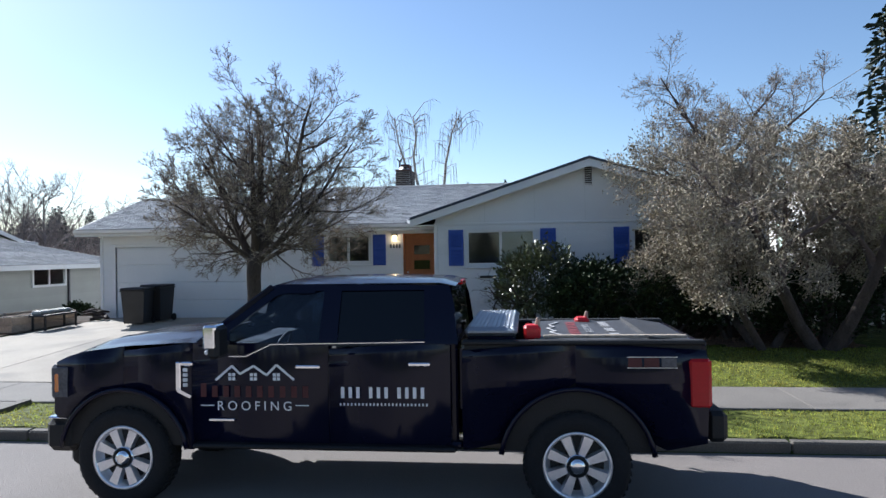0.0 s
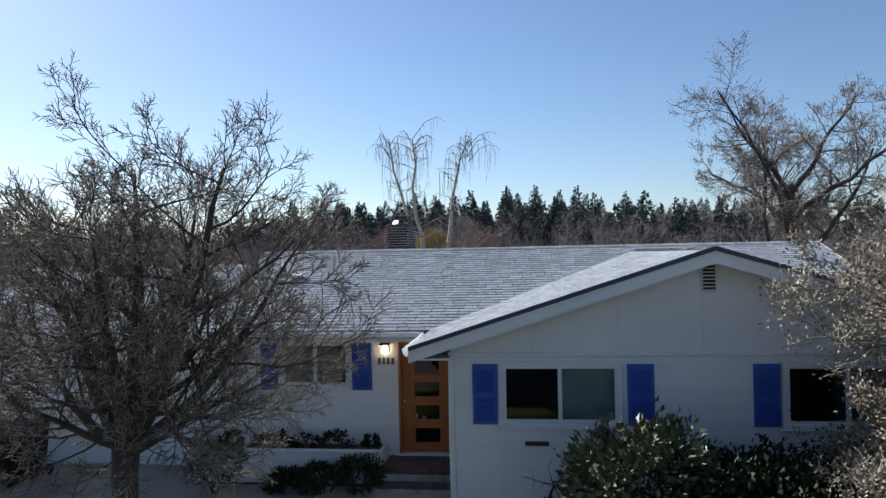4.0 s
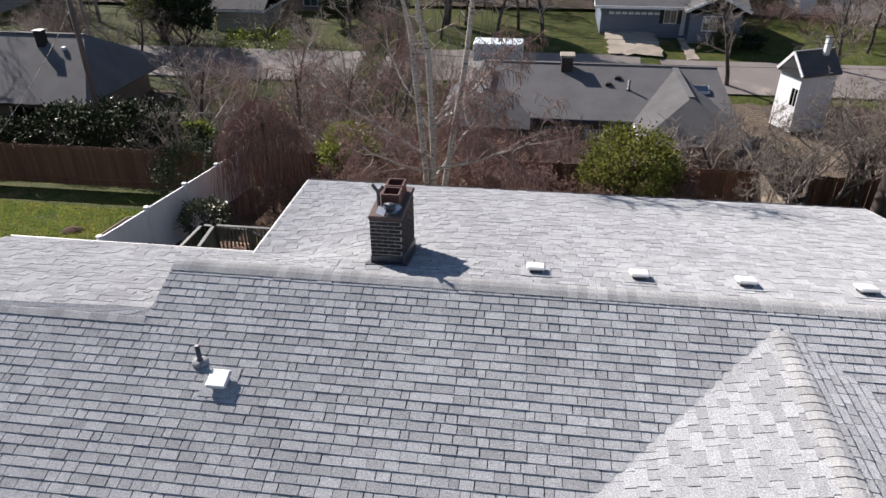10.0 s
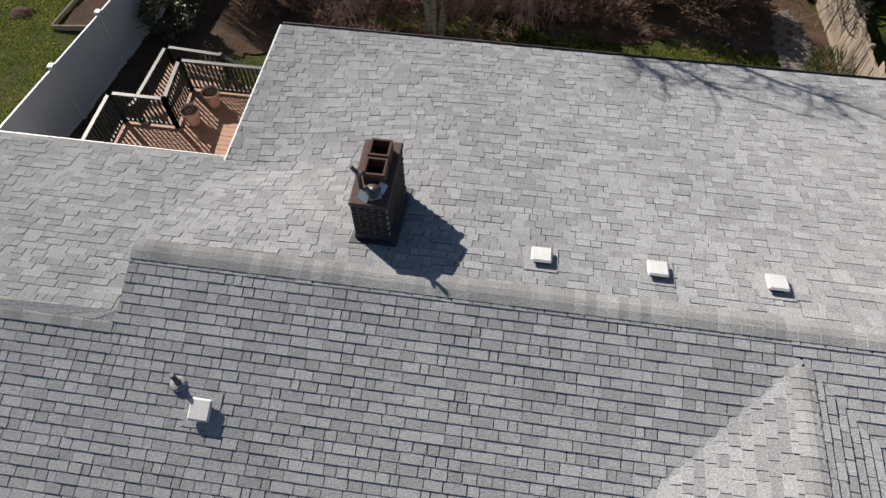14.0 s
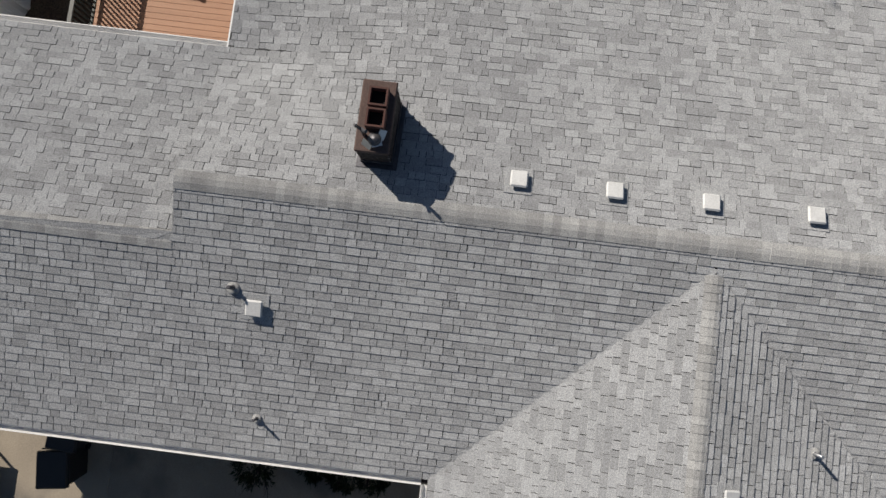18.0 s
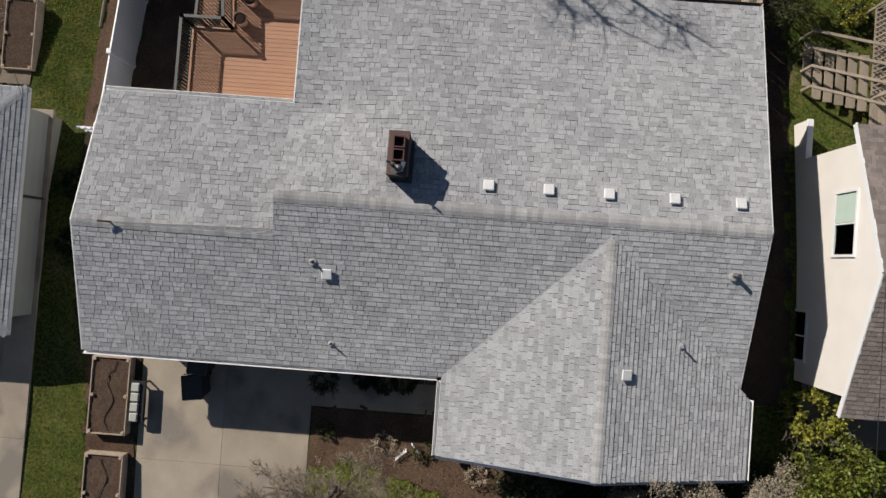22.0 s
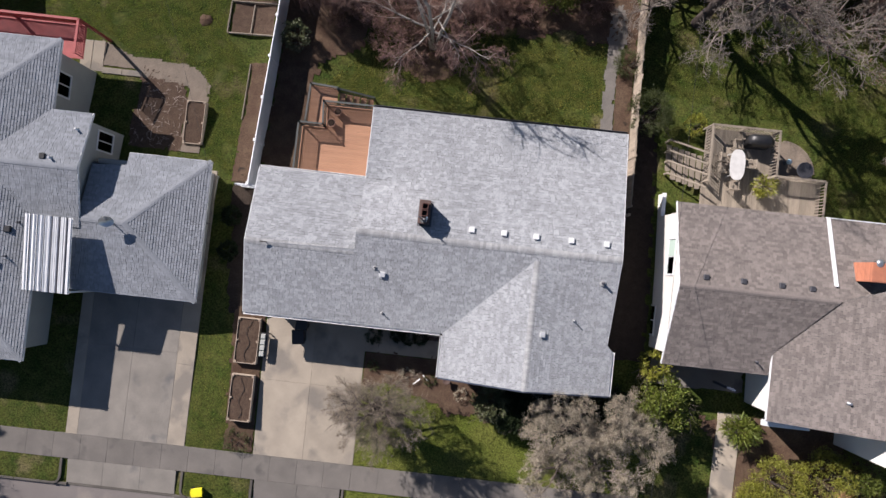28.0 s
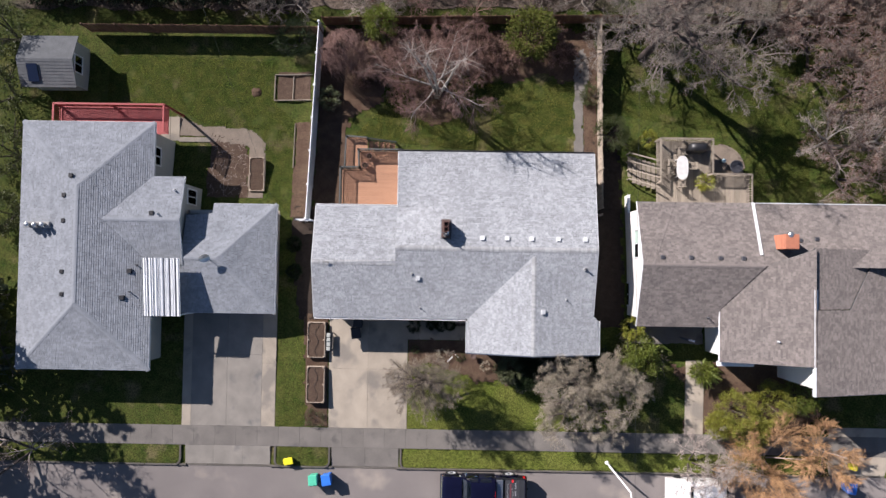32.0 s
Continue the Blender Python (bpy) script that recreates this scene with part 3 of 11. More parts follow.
def pavings():
    walk_ = thing("pavement", (0, 9.8, 0.1), "grey concrete footpath of square panels beside the street", "footpath", kind="structure")
    x = -60.0
    while x < 60:
        w = 1.52
        slab(G(), x, x + w, 9.1, 10.5, 0.165, 0.175).ob("panel", M_WALK, walk_)
        x += w
    kerb = thing("kerb", (0, 7.45, 0), "low concrete kerb along the street", "kerb", kind="structure")
    x = -60.0
    while x < 60:
        drop = any(a - 0.3 < x + 0.75 < b + 0.3 for a, b in KERB_GAPS)
        G().cbox(x + 0.004, x + 1.496, 7.6, 7.75, -0.1, 0.03 if drop else 0.13, 0.02).ob("kerb_stone", M_KERB, kerb)
        x += 1.5
    drive = thing("driveway", (-9.5, 14.8, 0.3), "pale tan concrete driveway with wide joints", "driveway", kind="structure")
    zy = lambda y: float(np.interp(y, [7.5, 9.1, 10.5, 15.0, 19.2], [0.035, 0.165, 0.185, 0.42, 0.46]))
    for x0, x1 in ((-12.35, -9.57), (-9.57, -6.75)):
        for y0, y1 in ((10.5, 14.75), (14.75, 19.2)):
            slab(G(), x0, x1, y0, y1, zy(y0), zy(y1)).ob("panel", M_CONCRETE, drive)
    for x0, x1 in ((-12.1, -9.7), (-9.7, -7.3)):
        slab(G(), x0, x1, 7.75, 9.1, 0.035, 0.16).ob("apron_panel", M_WALK, drive, "darker apron panel at the street")
    slab(G(), -6.75, -2.1, 16.9, 18.2, 0.445, 0.455).ob("panel", M_CONCRETE, drive)
    ld = thing("neighbour_driveway", (-19.5, 14.5, 0.1), "grey stained concrete driveway with pale side strips", "driveway", kind="structure")
    zl = lambda y: float(np.interp(y, [7.5, 9.1, 10.5, 16.0, 22.0], [0.035, 0.165, 0.18, 0.16, 0.12]))
    for x0, x1 in ((-22.25, -19.7), (-19.7, -17.2)):
        for y0, y1 in ((10.5, 15.6), (15.6, 20.2)):
            slab(G(), x0, x1, y0, y1, zl(y0), zl(y1)).ob("panel", M_LDRIVE, ld)
    for y0, y1 in ((10.5, 15.6), (15.6, 20.2)):
        slab(G(), -22.9, -22.25, y0, y1, zl(y0), zl(y1)).ob("side_panel", M_CONCRETE, ld, "pale tan side strip")
    for y0, y1 in ((10.5, 15.0), (15.0, 20.0), (20.0, 26.0)):
        slab(G(), -17.2, -16.2, y0, y1, zl(y0), zl(y1)).ob("side_panel", M_CONCRETE, ld, "pale tan side strip")
    for x0, x1 in ((-22.6, -20.6), (-20.6, -18.5), (-18.5, -16.5)):
        slab(G(), x0, x1, 7.75, 9.1, 0.035, 0.16).ob("apron_panel", M_LDRIVE, ld)
    # kerbs that turn in beside the aprons
    for xe, s in ((-22.95, 1), (-16.15, -1), (-12.25, 1), (-7.15, -1), (22.75, 1), (27.65, -1)):
        ring = [(xe, 9.06)] + [(xe - s * (0.42 - 0.42 * math.cos(a)), 8.1 - 0.42 * math.sin(a)) for a in [0.196 * i for i in range(8)]]
        g = G()
        for a, b in zip(ring, ring[1:]):
            d = Vector((b[0] - a[0], b[1] - a[1], 0)).normalized() * 0.02
            g.bar((a[0] - d.x, a[1] - d.y, 0.12), (b[0] + d.x, b[1] + d.y, 0.1), 0.13, 0.16)
        g.ob("kerb_return", M_KERB, kerb)
    rd = thing("far_driveway", (25, 12.5, 0.2), "pale concrete driveway beside the brown-roofed house", "driveway", kind="structure")
    for y0, y1 in ((7.75, 9.1), (10.5, 14.0), (14.0, 19.0)):
        slab(G(), 23.2, 27.4, y0, y1, 0.165 if y0 > 8 else 0.035, 0.17 if y0 < 9 else 0.25).ob("panel", M_CONCRETE, rd)
    rw = thing("front_path", (13.6, 13, 0.2), "narrow pale concrete path to the brown-roofed house", "path", kind="structure")
    for i in range(5):
        y0 = 10.5 + 1.05 * i
        slab(G(), 13.0, 14.3, y0, y0 + 1.05, gz(13.5, y0) + 0.05, gz(13.5, y0 + 1.05) + 0.05).ob("panel", M_CONCRETE, rw)


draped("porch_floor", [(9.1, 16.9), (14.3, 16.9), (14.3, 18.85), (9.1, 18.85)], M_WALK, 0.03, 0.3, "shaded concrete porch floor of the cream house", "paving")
draped("planting_bed", [(-6.6, 15.1), (-5.2, 15.1), (-3.6, 14.7), (-2.4, 14.25), (-1.2, 14.0), (0.2, 13.9), (1.4, 13.8), (3.5, 13.6), (6.5, 13.5), (6.6, 18.6), (-2.0, 18.6), (-2.0, 16.9), (-6.7, 16.9)], M_SOIL, 0.025, 0.16, "brown bark soil bed along the front of the house", ragged=0.35)
draped("side_bed", [(-13.95, 10.6), (-12.4, 10.6), (-12.4, 18.6), (-14.2, 18.6)], M_SOIL, 0.02, 0.16, "bare soil strip under the raised beds", ragged=0.15)
# both side-yard strips carry painted shade, darker than the other soil
draped("side_yard_soil", [(-14.6, 18.2), (-12.5, 18.2), (-12.5, 26.4), (-15.6, 26.4)], M_SOIL_SHADE, 0.02, 0.2, "soil between the houses with shade in its dark colour", ragged=0.15)
draped("side_yard_soil_east", [(5.9, 18.0), (8.6, 18.0), (8.6, 33.0), (5.9, 31.0)], M_SOIL_SHADE, 0.02, 0.2, "soil between house and fence with shade in its dark colour", ragged=0.15)
draped("fence_bed", [(-14.0, 26.2), (-11.6, 26.2), (-11.6, 33.2), (-9.2, 34.2), (-8.3, 38.4), (-13.8, 39.6)], M_SOIL, 0.025, 0.2, "dark soil bed inside the white fence", ragged=0.4)
draped("back_bed", [(-13.8, 37.4), (-8.4, 37.6), (-1.6, 36.4), (0.8, 36.0), (3.0, 36.8), (4.6, 36.2), (6.9, 36.6), (6.9, 40.2), (-13.8, 40.2)], M_SOIL, 0.025, 0.2, "brown shrub bed along the back fence", ragged=0.5)
draped("birch_bed", [(-6.9, 33.6), (-5.0, 32.6), (-3.5, 33.3), (-3.8, 35.4), (-5.4, 36.2), (-7.0, 35.6)], M_SOIL, 0.03, 0.15, "reddish mulch ring round the birch", ragged=0.3)
draped("gravel_path", [(5.2, 30.4), (5.9, 30.4), (5.9, 34.0), (6.5, 37.2), (6.0, 38.8), (5.4, 38.4), (5.3, 35.0)], M_WALK, 0.03, 0.12, "narrow grey gravel path by the wooden fence", "path", 0.15)
draped("east_fence_bed", [(5.95, 30.4), (7.0, 30.4), (7.0, 38.6), (6.5, 38.4), (6.4, 36.0), (5.95, 34.0)], M_SOIL, 0.025, 0.16, "leaf-littered bed beside the wooden fence", ragged=0.2)
draped("neighbour_bed", [(-22.0, 27.0), (-18.9, 27.0), (-18.9, 30.2), (-19.6, 31.4), (-21.8, 31.9)], M_MULCH, 0.025, 0.15, "grey-brown patch of dead vegetable stalks", ragged=0.2)
draped("neighbour_bed", [(-15.6, 25.6), (-14.4, 25.6), (-14.4, 32.8), (-15.5, 32.8)], M_SOIL, 0.025, 0.15, "narrow soil bed by the white fence", ragged=0.1)
draped("neighbour_bed", [(-17.1, 34.5), (-14.5, 34.5), (-14.5, 36.8), (-17.1, 36.8)], M_MULCH, 0.025, 0.15, "bare vegetable plot by the white fence", ragged=0.05)
draped("neighbour_patio", [(-24.6, 31.7), (-22.2, 31.6), (-21.9, 31.3), (-18.9, 30.9), (-18.9, 27.0), (-17.8, 27.0), (-17.8, 31.2), (-19.0, 32.2), (-22.4, 32.4), (-24.6, 33.2)], M_PATIO, 0.03, 0.12, "weathered grey paving round a vegetable bed", "paving", 0.1)
draped("right_front_bed", [(12.0, 15.4), (13.0, 15.4), (13.0, 10.6), (14.3, 10.6), (14.3, 15.6), (21.8, 15.6), (22.6, 12.0), (21.0, 10.6), (14.35, 10.6)], M_SOIL, 0.02, 0.18, "brown soil bed under front shrubs", ragged=0.3)
PATIO_ARC = [(16.0 + 1.75 * math.sin(a), 29.7 + 1.75 * math.cos(a)) for a in [math.pi / 2 * i / 14 for i in range(15)]]
draped("right_patio", [(15.2, 27.2), (17.75, 27.2)] + PATIO_ARC[::-1] + [(15.2, 31.45)], M_PATIO, 0.03, 0.06, "brown stone patio with a rounded corner behind the neighbouring house", "paving")
pavings()
# ---- the house ----
XW, XS, XE, XF, XG, XC = -12.98, -7.43, 5.86, 6.22, 1.714, -2.59
YF, YG, YR, YR2, YB, YA = 18.60, 16.33, 23.31, 22.30, 26.16, 29.925
ZE, SL, ZG, ZA = 3.11, 0.318, 4.484, 3.05
ZR, ZR2 = ZE + SL * (YR - YF), ZE + SL * (YR2 - YF)
YD = YF + (ZG - ZE) / SL
SGW, SGE = (ZG - ZE) / (XG - XC), (ZG - ZE) / (XF - XG)
YV = YF + SGE * (XF - XE) / SL


def h_front(x, y):
    return ZE + SL * (y - YF)


def h_west(x, y):
    return ZE + SGW * (x - XC)


def h_east(x, y):
    return ZE + SGE * (XF - x)


def h_garage(x, y):
    return ZR2 - (ZR2 - ZE) / (YB - YR2) * (y - YR2)


def h_back(x, y):
    low = max(h_garage(x, y), ZR - 0.55 * (y - YR)) if y < YB else ZE + (ZA - ZE) * (y - YB) / (YA - YB)
    full = ZR - (ZR - ZA) / (YA - YR) * (y - YR)
    return low + (full - low) * smooth01((x - XS) / 4.5)


FRONT = [(XW, YF), (XC, YF), (XG, YD), (XE, YV), (XE, YR), (XS, YR), (XS, YR2), (XW, YR2)]
WEST = [(XC, YG), (XG, YG), (XG, YD), (XC, YF)]
EAST = [(XG, YG), (XF, YG), (XF, YF + 0.02), (XE, YV), (XG, YD)]
GARAGE = [(XW, YR2), (XS, YR2), (XS, YB), (XW, YB)]
BACK = [(XS, YR), (XE, YR), (XE, YA), (XS, YA)]


def cuts(poly, axis, at):
    """Where the line axis = at crosses a plan polygon: pairs along the other axis."""
    o, out = 1 - axis, []
    for p, q in zip(poly, poly[1:] + poly[:1]):
        if (p[axis] > at) != (q[axis] > at):
            out.append(p[o] + (q[o] - p[o]) * (at - p[axis]) / (q[axis] - p[axis]))
    out.sort()
    return list(zip(out[::2], out[1::2]))


def wedge(g, ra, rb, u0, u1, axis, hf, thick, high=0.003):
    """One shingle tab: ra is its lower edge along the slope axis, rb its upper edge; thick and high: its depth at each."""
    P = (lambda r, u: (u, r)) if axis == 1 else (lambda r, u: (r, u))
    (a0, b0), (a1, b1) = (u0 if isinstance(u0, tuple) else (u0, u0)), (u1 if isinstance(u1, tuple) else (u1, u1))
    lo, hi = [P(ra, a0), P(ra, a1)], [P(rb, b0), P(rb, b1)]
    z = lambda p, d: (p[0], p[1], hf(*p) + d)
    vs = [z(lo[0], -0.004), z(lo[1], -0.004), z(lo[0], thick), z(lo[1], thick), z(hi[0], high), z(hi[1], high), z(hi[0], -0.004), z(hi[1], -0.004)]
    fs = [(0, 1, 3, 2), (2, 3, 5, 4), (0, 2, 4, 6), (1, 7, 5, 3), (4, 5, 7, 6)]
    flip = (rb > ra) == (axis == 0)
    g.add(vs, [f[::-1] for f in fs] if flip else fs)


def shingles(poly, hf, axis, rise, slope, seed, pick=None, groove=False):
    """Courses of laminated tabs, thick and thin by turns, over a roof plane. axis: plan axis up the slope;
    rise: +1 or -1 towards the ridge; groove: the thick tabs stop short of the course above.
    Returns the joined tabs and the list of those picked out singly."""
    rng, g, single = random.Random(seed), G(), []
    e = 0.143 / math.sqrt(1 + slope * slope)
    vals = [p[axis] for p in poly]
    n = int((max(vals) - min(vals)) / e) + 1
    start = min(vals) if rise > 0 else max(vals)
    for k in range(n):
        ra = start + rise * k * e
        rb = ra + rise * (e + 0.025)
        mid = ra + rise * e / 2
        low, high = cuts(poly, axis, ra + rise * 0.001), cuts(poly, axis, rb - rise * 0.001)
        spans = cuts(poly, axis, mid)
        for k2, (a, b) in enumerate(spans):
            whole = len(low) == len(high) == len(spans)
            ends = (*low[k2], *high[k2]) if whole else (a, b, a, b)
            a, b = min(ends[0], ends[2]), max(ends[1], ends[3])
            u = a - rng.uniform(0, 0.3)
            while u < b:
                w = rng.choice((0.12, 0.16, 0.19, 0.22, 0.25, 0.28, 0.31))
                gap = rng.choice((0.001, 0.003, 0.005, 0.007) if groove else (0.003, 0.005, 0.007, 0.009))
                u0, u1 = max(u + gap, a), min(u + w - gap, b)
                u += w
                if u1 - u0 < 0.03:
                    continue
                e0 = tuple(min(max(u0, q), v) for q, v in ((ends[0], ends[1]), (ends[2], ends[3])))
                e1 = tuple(max(min(u1, v), q) for q, v in ((ends[0], ends[1]), (ends[2], ends[3])))
                raised = rng.random() < 0.52
                t = (rng.uniform(0.012, 0.017) if raised else rng.uniform(0.006, 0.009)) if groove else rng.uniform(0.014, 0.023) * (1.45 if axis == 0 and rise < 0 else 1.0)
                crest = 0.003
                lim = max(vals) if rise > 0 else min(vals)
                rbb = min(rb, lim) if rise > 0 else max(rb, lim)
                if groove and raised:
                    rbb, crest = ra + rise * e * rng.uniform(0.89, 0.97), t * 0.85
                    rbb = min(rbb, lim) if rise > 0 else max(rbb, lim)
                if pick and pick((u0 + u1) / 2, mid) and len(single) < 300:
                    s = G()
                    wedge(s, ra, rbb, e0, e1, axis, hf, t, crest)
                    single.append(s)
                else:
                    wedge(g, ra, rbb, e0, e1, axis, hf, t, crest)
    return g, single


def caps(rf, material, pts, w, step, rng, drop):
    """Folded cap pieces along a ridge from pts[0] to pts[1]; drop: fall on each side per metre."""
    a, b = Vector(pts[0]), Vector(pts[1])
    d = b - a
    side = Vector((-d.y, d.x, 0)).normalized()
    n = max(1, int(d.length / step))
    for i in range(n):
        p, q = a + d * (i / n), a + d * min(1, (i + 1.15) / n)
        t = rng.uniform(0.014, 0.02)
        vs = []
        for r, k in ((p, t), (q, 0.008)):
            for s, fall in ((-1, drop[1]), (-0.3, drop[1]), (0.3, drop[0]), (1, drop[0])):
                o = r + side * (s * w)
                vs.append((o.x, o.y, o.z + k - abs(s) * w * fall + 0.012))
        G().add(vs, [(0, 4, 5, 1), (1, 5, 6, 2), (2, 6, 7, 3), (0, 1, 2, 3)]).ob("ridge_cap", material, rf)


def window_in(parent, x0, x1, z0, z1, y, panes=2, blind=(), sill=True):
    """A slider window in a wall that faces -y: casing, frame bars, mullion, panes and blinds."""
    c, m = 0.07, 0.035
    win = G().ring("-y", x0, x1, z0, z1, c, y, -0.05, 0.03).ob("window", M_WHITE, parent)
    G().ring("-y", x0 + m, x1 - m, z0 + m, z1 - m, m, y, -0.06, 0.0).ob("window_frame", M_GUTTER, win)
    step = (x1 - x0) / panes
    for i in range(1, panes):
        G().cbox(x0 + i * step - 0.03, x0 + i * step + 0.03, y + 0.002, y + 0.062, z0 + m, z1 - m, 0.004).ob("mullion", M_GUTTER, win)
    if sill:
        G().cbox(x0 - 0.1, x1 + 0.1, y - 0.06, y + 0.02, z0 - c - 0.03, z0 - c, 0.006).ob("window_sill", M_WHITE, win)
    for i in range(panes):
        a, b = x0 + i * step + m, x0 + (i + 1) * step - m
        p = G().box(a, b, y + 0.03, y + 0.036, z0 + m, z1 - m).ob("pane", M_GLASS, win)
        p.visible_shadow = False
        if i in blind:
            s = G()
            z = z0 + m + 0.01
            while z < z1 - m:
                s.obox(pose((a + b) / 2, y + 0.075, z, 55, 0, 0), b - a, 0.026, 0.002)
                z += 0.024
            s.ob("blind", M_BLIND, win, "half-closed grey slatted blind")
    return win


def shutter(parent, x0, x1, z0, z1, y):
    g = G()
    g.cbox(x0, x1, y - 0.03, y, z0, z1, 0.006)
    s = g.ob("shutter", M_SHUTTER, parent, "blue painted shutter")
    b = G()
    for a, c in ((z0 + 0.06, (z0 + z1) / 2 - 0.03), ((z0 + z1) / 2 + 0.03, z1 - 0.06)):
        z = a
        while z < c - 0.02:
            b.obox(pose((x0 + x1) / 2, y - 0.034, z + 0.012, 35, 0, 0), x1 - x0 - 0.1, 0.026, 0.006)
            z += 0.035
    b.ob("louvre", M_SHUTTER, s)
    return s


def boards(parent, u0, u1, z0, z1, at, holes, axis="y", out=-1, pitch=0.272):
    """Lap siding: boards on a wall plane, split round the openings."""
    z = z0
    while z < z1 - 0.02:
        t = min(z + pitch, z1)
        for a, b, c, d in rects(u0, u1, z, t, holes):
            g = G()
            lo = at + out * (0.022 if c < z + 0.01 else 0.012)
            hi = at + out * 0.008
            if axis == "y":
                p = [(a, lo, c), (b, lo, c), (b, at - out * 0.01, c), (a, at - out * 0.01, c), (a, hi, d), (b, hi, d), (b, at - out * 0.01, d), (a, at - out * 0.01, d)]
                if out > 0:
                    p = [p[i] for i in (3, 2, 1, 0, 7, 6, 5, 4)]
            else:
                p = [(lo, b, c), (lo, a, c), (at - out * 0.01, a, c), (at - out * 0.01, b, c), (hi, b, d), (hi, a, d), (at - out * 0.01, a, d), (at - out * 0.01, b, d)]
                if out > 0:
                    p = [p[i] for i in (3, 2, 1, 0, 7, 6, 5, 4)]
            g.hexa(p).ob("siding_board", M_WHITE_BOARD, parent)
        z = t


def build_house():
    house = thing("house", (-3.5, 21.0, 0.4), "white single-storey ranch house with grey shingle roof and blue shutters", "house")
    rng = random.Random(5)
    base = 0.30
    # walls: front of garage and hall, projecting bedroom wing, sides and back
    yw, yg, xl, xr, yb = 19.22, 16.70, -12.55, 5.82, 29.5
    xi = -2.03
    garage = (-12.1, -7.2, 0.44, 2.58)
    w_hall = (-5.55, -4.28, 2.03, 2.80)
    door_hole = (-3.30, -2.32, 0.72, 2.83)
    for a, b, c, d in rects(xl, xi, base, 3.02, [garage, w_hall, door_hole]):
        wf = G().box(a, b, yw, yw + 0.15, c, d).ob("wall_section", M_WHITE, house)
    boards(wf, xl, xi, base, 3.0, yw, [garage, (w_hall[0] - 0.08, w_hall[1] + 0.08, w_hall[2] - 0.08, w_hall[3] + 0.08), door_hole])
    w_bed = (-1.25, 0.40, 1.96, 2.78)
    w_bed2 = (2.76, 4.4, 1.96, 2.78)
    for a, b, c, d in rects(xi, xr, base, 3.05, [w_bed, w_bed2]):
        ww = G().box(a, b, yg, yg + 0.15, c, d).ob("wall_section", M_WHITE, house)
    wing = G()
    tri = [(xi, 3.05), (xr, 3.05), (xr, h_east(xr, 0) - 0.1), (XG, ZG - 0.1), (xi, h_west(xi, 0) - 0.1)]
    wing.add([(x, yg, z) for x, z in tri] + [(x, yg + 0.15, z) for x, z in tri], [(0, 1, 2, 3, 4), (9, 8, 7, 6, 5), (0, 5, 6, 1), (1, 6, 7, 2), (2, 7, 8, 3), (3, 8, 9, 4), (4, 9, 5, 0)])
    wing.ob("gable_panel", M_WHITE, house)
    big = lambda h: (h[0] - 0.08, h[1] + 0.08, h[2] - 0.08, h[3] + 0.08)
    boards(ww, xi, xr, base, 2.93, yg, [big(w_bed), big(w_bed2)])
    G().cbox(xi - 0.02, xr, yg - 0.035, yg, 2.93, 2.99, 0.008).ob("belly_band", M_WHITE, ww)
    for i, x in enumerate((xi + 1.22, xi + 2.44, xi + 3.66, xi + 4.88, xi + 6.1)):
        G().box(x - 0.003, x + 0.003, yg - 0.003, yg, 3.0, min(h_west(x, 0), h_east(x, 0)) - 0.2).ob("panel_joint", M_BLIND, ww)
    sides = G()
    sides.box(xi, xi + 0.15, yg + 0.15, yw, base, 3.15)
    wi = sides.ob("wall_porch", M_WHITE, house)
    boards(wi, yg, yw, base, 3.05, xi, [], "x", -1)
    G().prism([(xl, yw + 0.15), (xl + 0.15, yw + 0.15), (xl + 0.15, YB - 0.45), (xl, YB - 0.45)], -0.8, lambda x, y: min(h_front(x, y), h_garage(x, y)) - 0.12).ob("wall_west", M_WHITE, house)
    G().prism([(xr - 0.15, yg + 0.15), (xr, yg + 0.15), (xr, YR + 0.1), (xr - 0.15, YR + 0.1)], -0.8, lambda x, y: ZE - 0.06).ob("wall_east", M_WHITE, house)
    G().prism([(5.4, YR + 0.1), (5.55, YR + 0.1), (5.55, yb), (5.4, yb)], -1.5, lambda x, y: h_back(x, y) - 0.12).ob("wall_east_back", M_WHITE, house)
    G().box(-7.1, 5.55, yb - 0.15, yb, -1.5, ZA - 0.12).ob("wall_back", M_WHITE, house)
    G().box(xl, -7.1, YB - 0.6, YB - 0.45, -1.2, ZE - 0.12).ob("wall_garage_back", M_WHITE, house)
    G().prism([(-7.1, YB - 0.5), (-6.95, YB - 0.5), (-6.95, yb), (-7.1, yb)], -1.5, lambda x, y: min(h_back(x, y), 3.2) - 0.25).ob("wall_deck_side", M_WHITE, house)
    G().box(xl, -7.1, yg + 2.7, YB - 0.6, base - 0.1, base).ob("floor", M_INSIDE, house)
    G().box(-7.1, xr, yg + 0.15, yb - 0.2, base - 0.1, base).ob("floor", M_INSIDE, house)
    G().box(-5.9, 5.4, 21.5, 21.6, base, 3.0).ob("inner_wall", M_INSIDE, house)
    # corner trims
    for x, y in ((xl, yw), (xi, yg), (xr, yg)):
        G().cbox(x - 0.04, x + 0.05, y - 0.04, y + 0.05, base, 3.0, 0.006).ob("corner_trim", M_WHITE, house)
    # garage door in four panelled sections
    gd = G().box(garage[0], garage[1], yw + 0.05, yw + 0.09, garage[2], garage[3]).ob("garage_door", M_WHITE, house, "plain white sectional garage door")
    hh = (garage[3] - garage[2]) / 4
    for k in range(4):
        z = garage[2] + k * hh
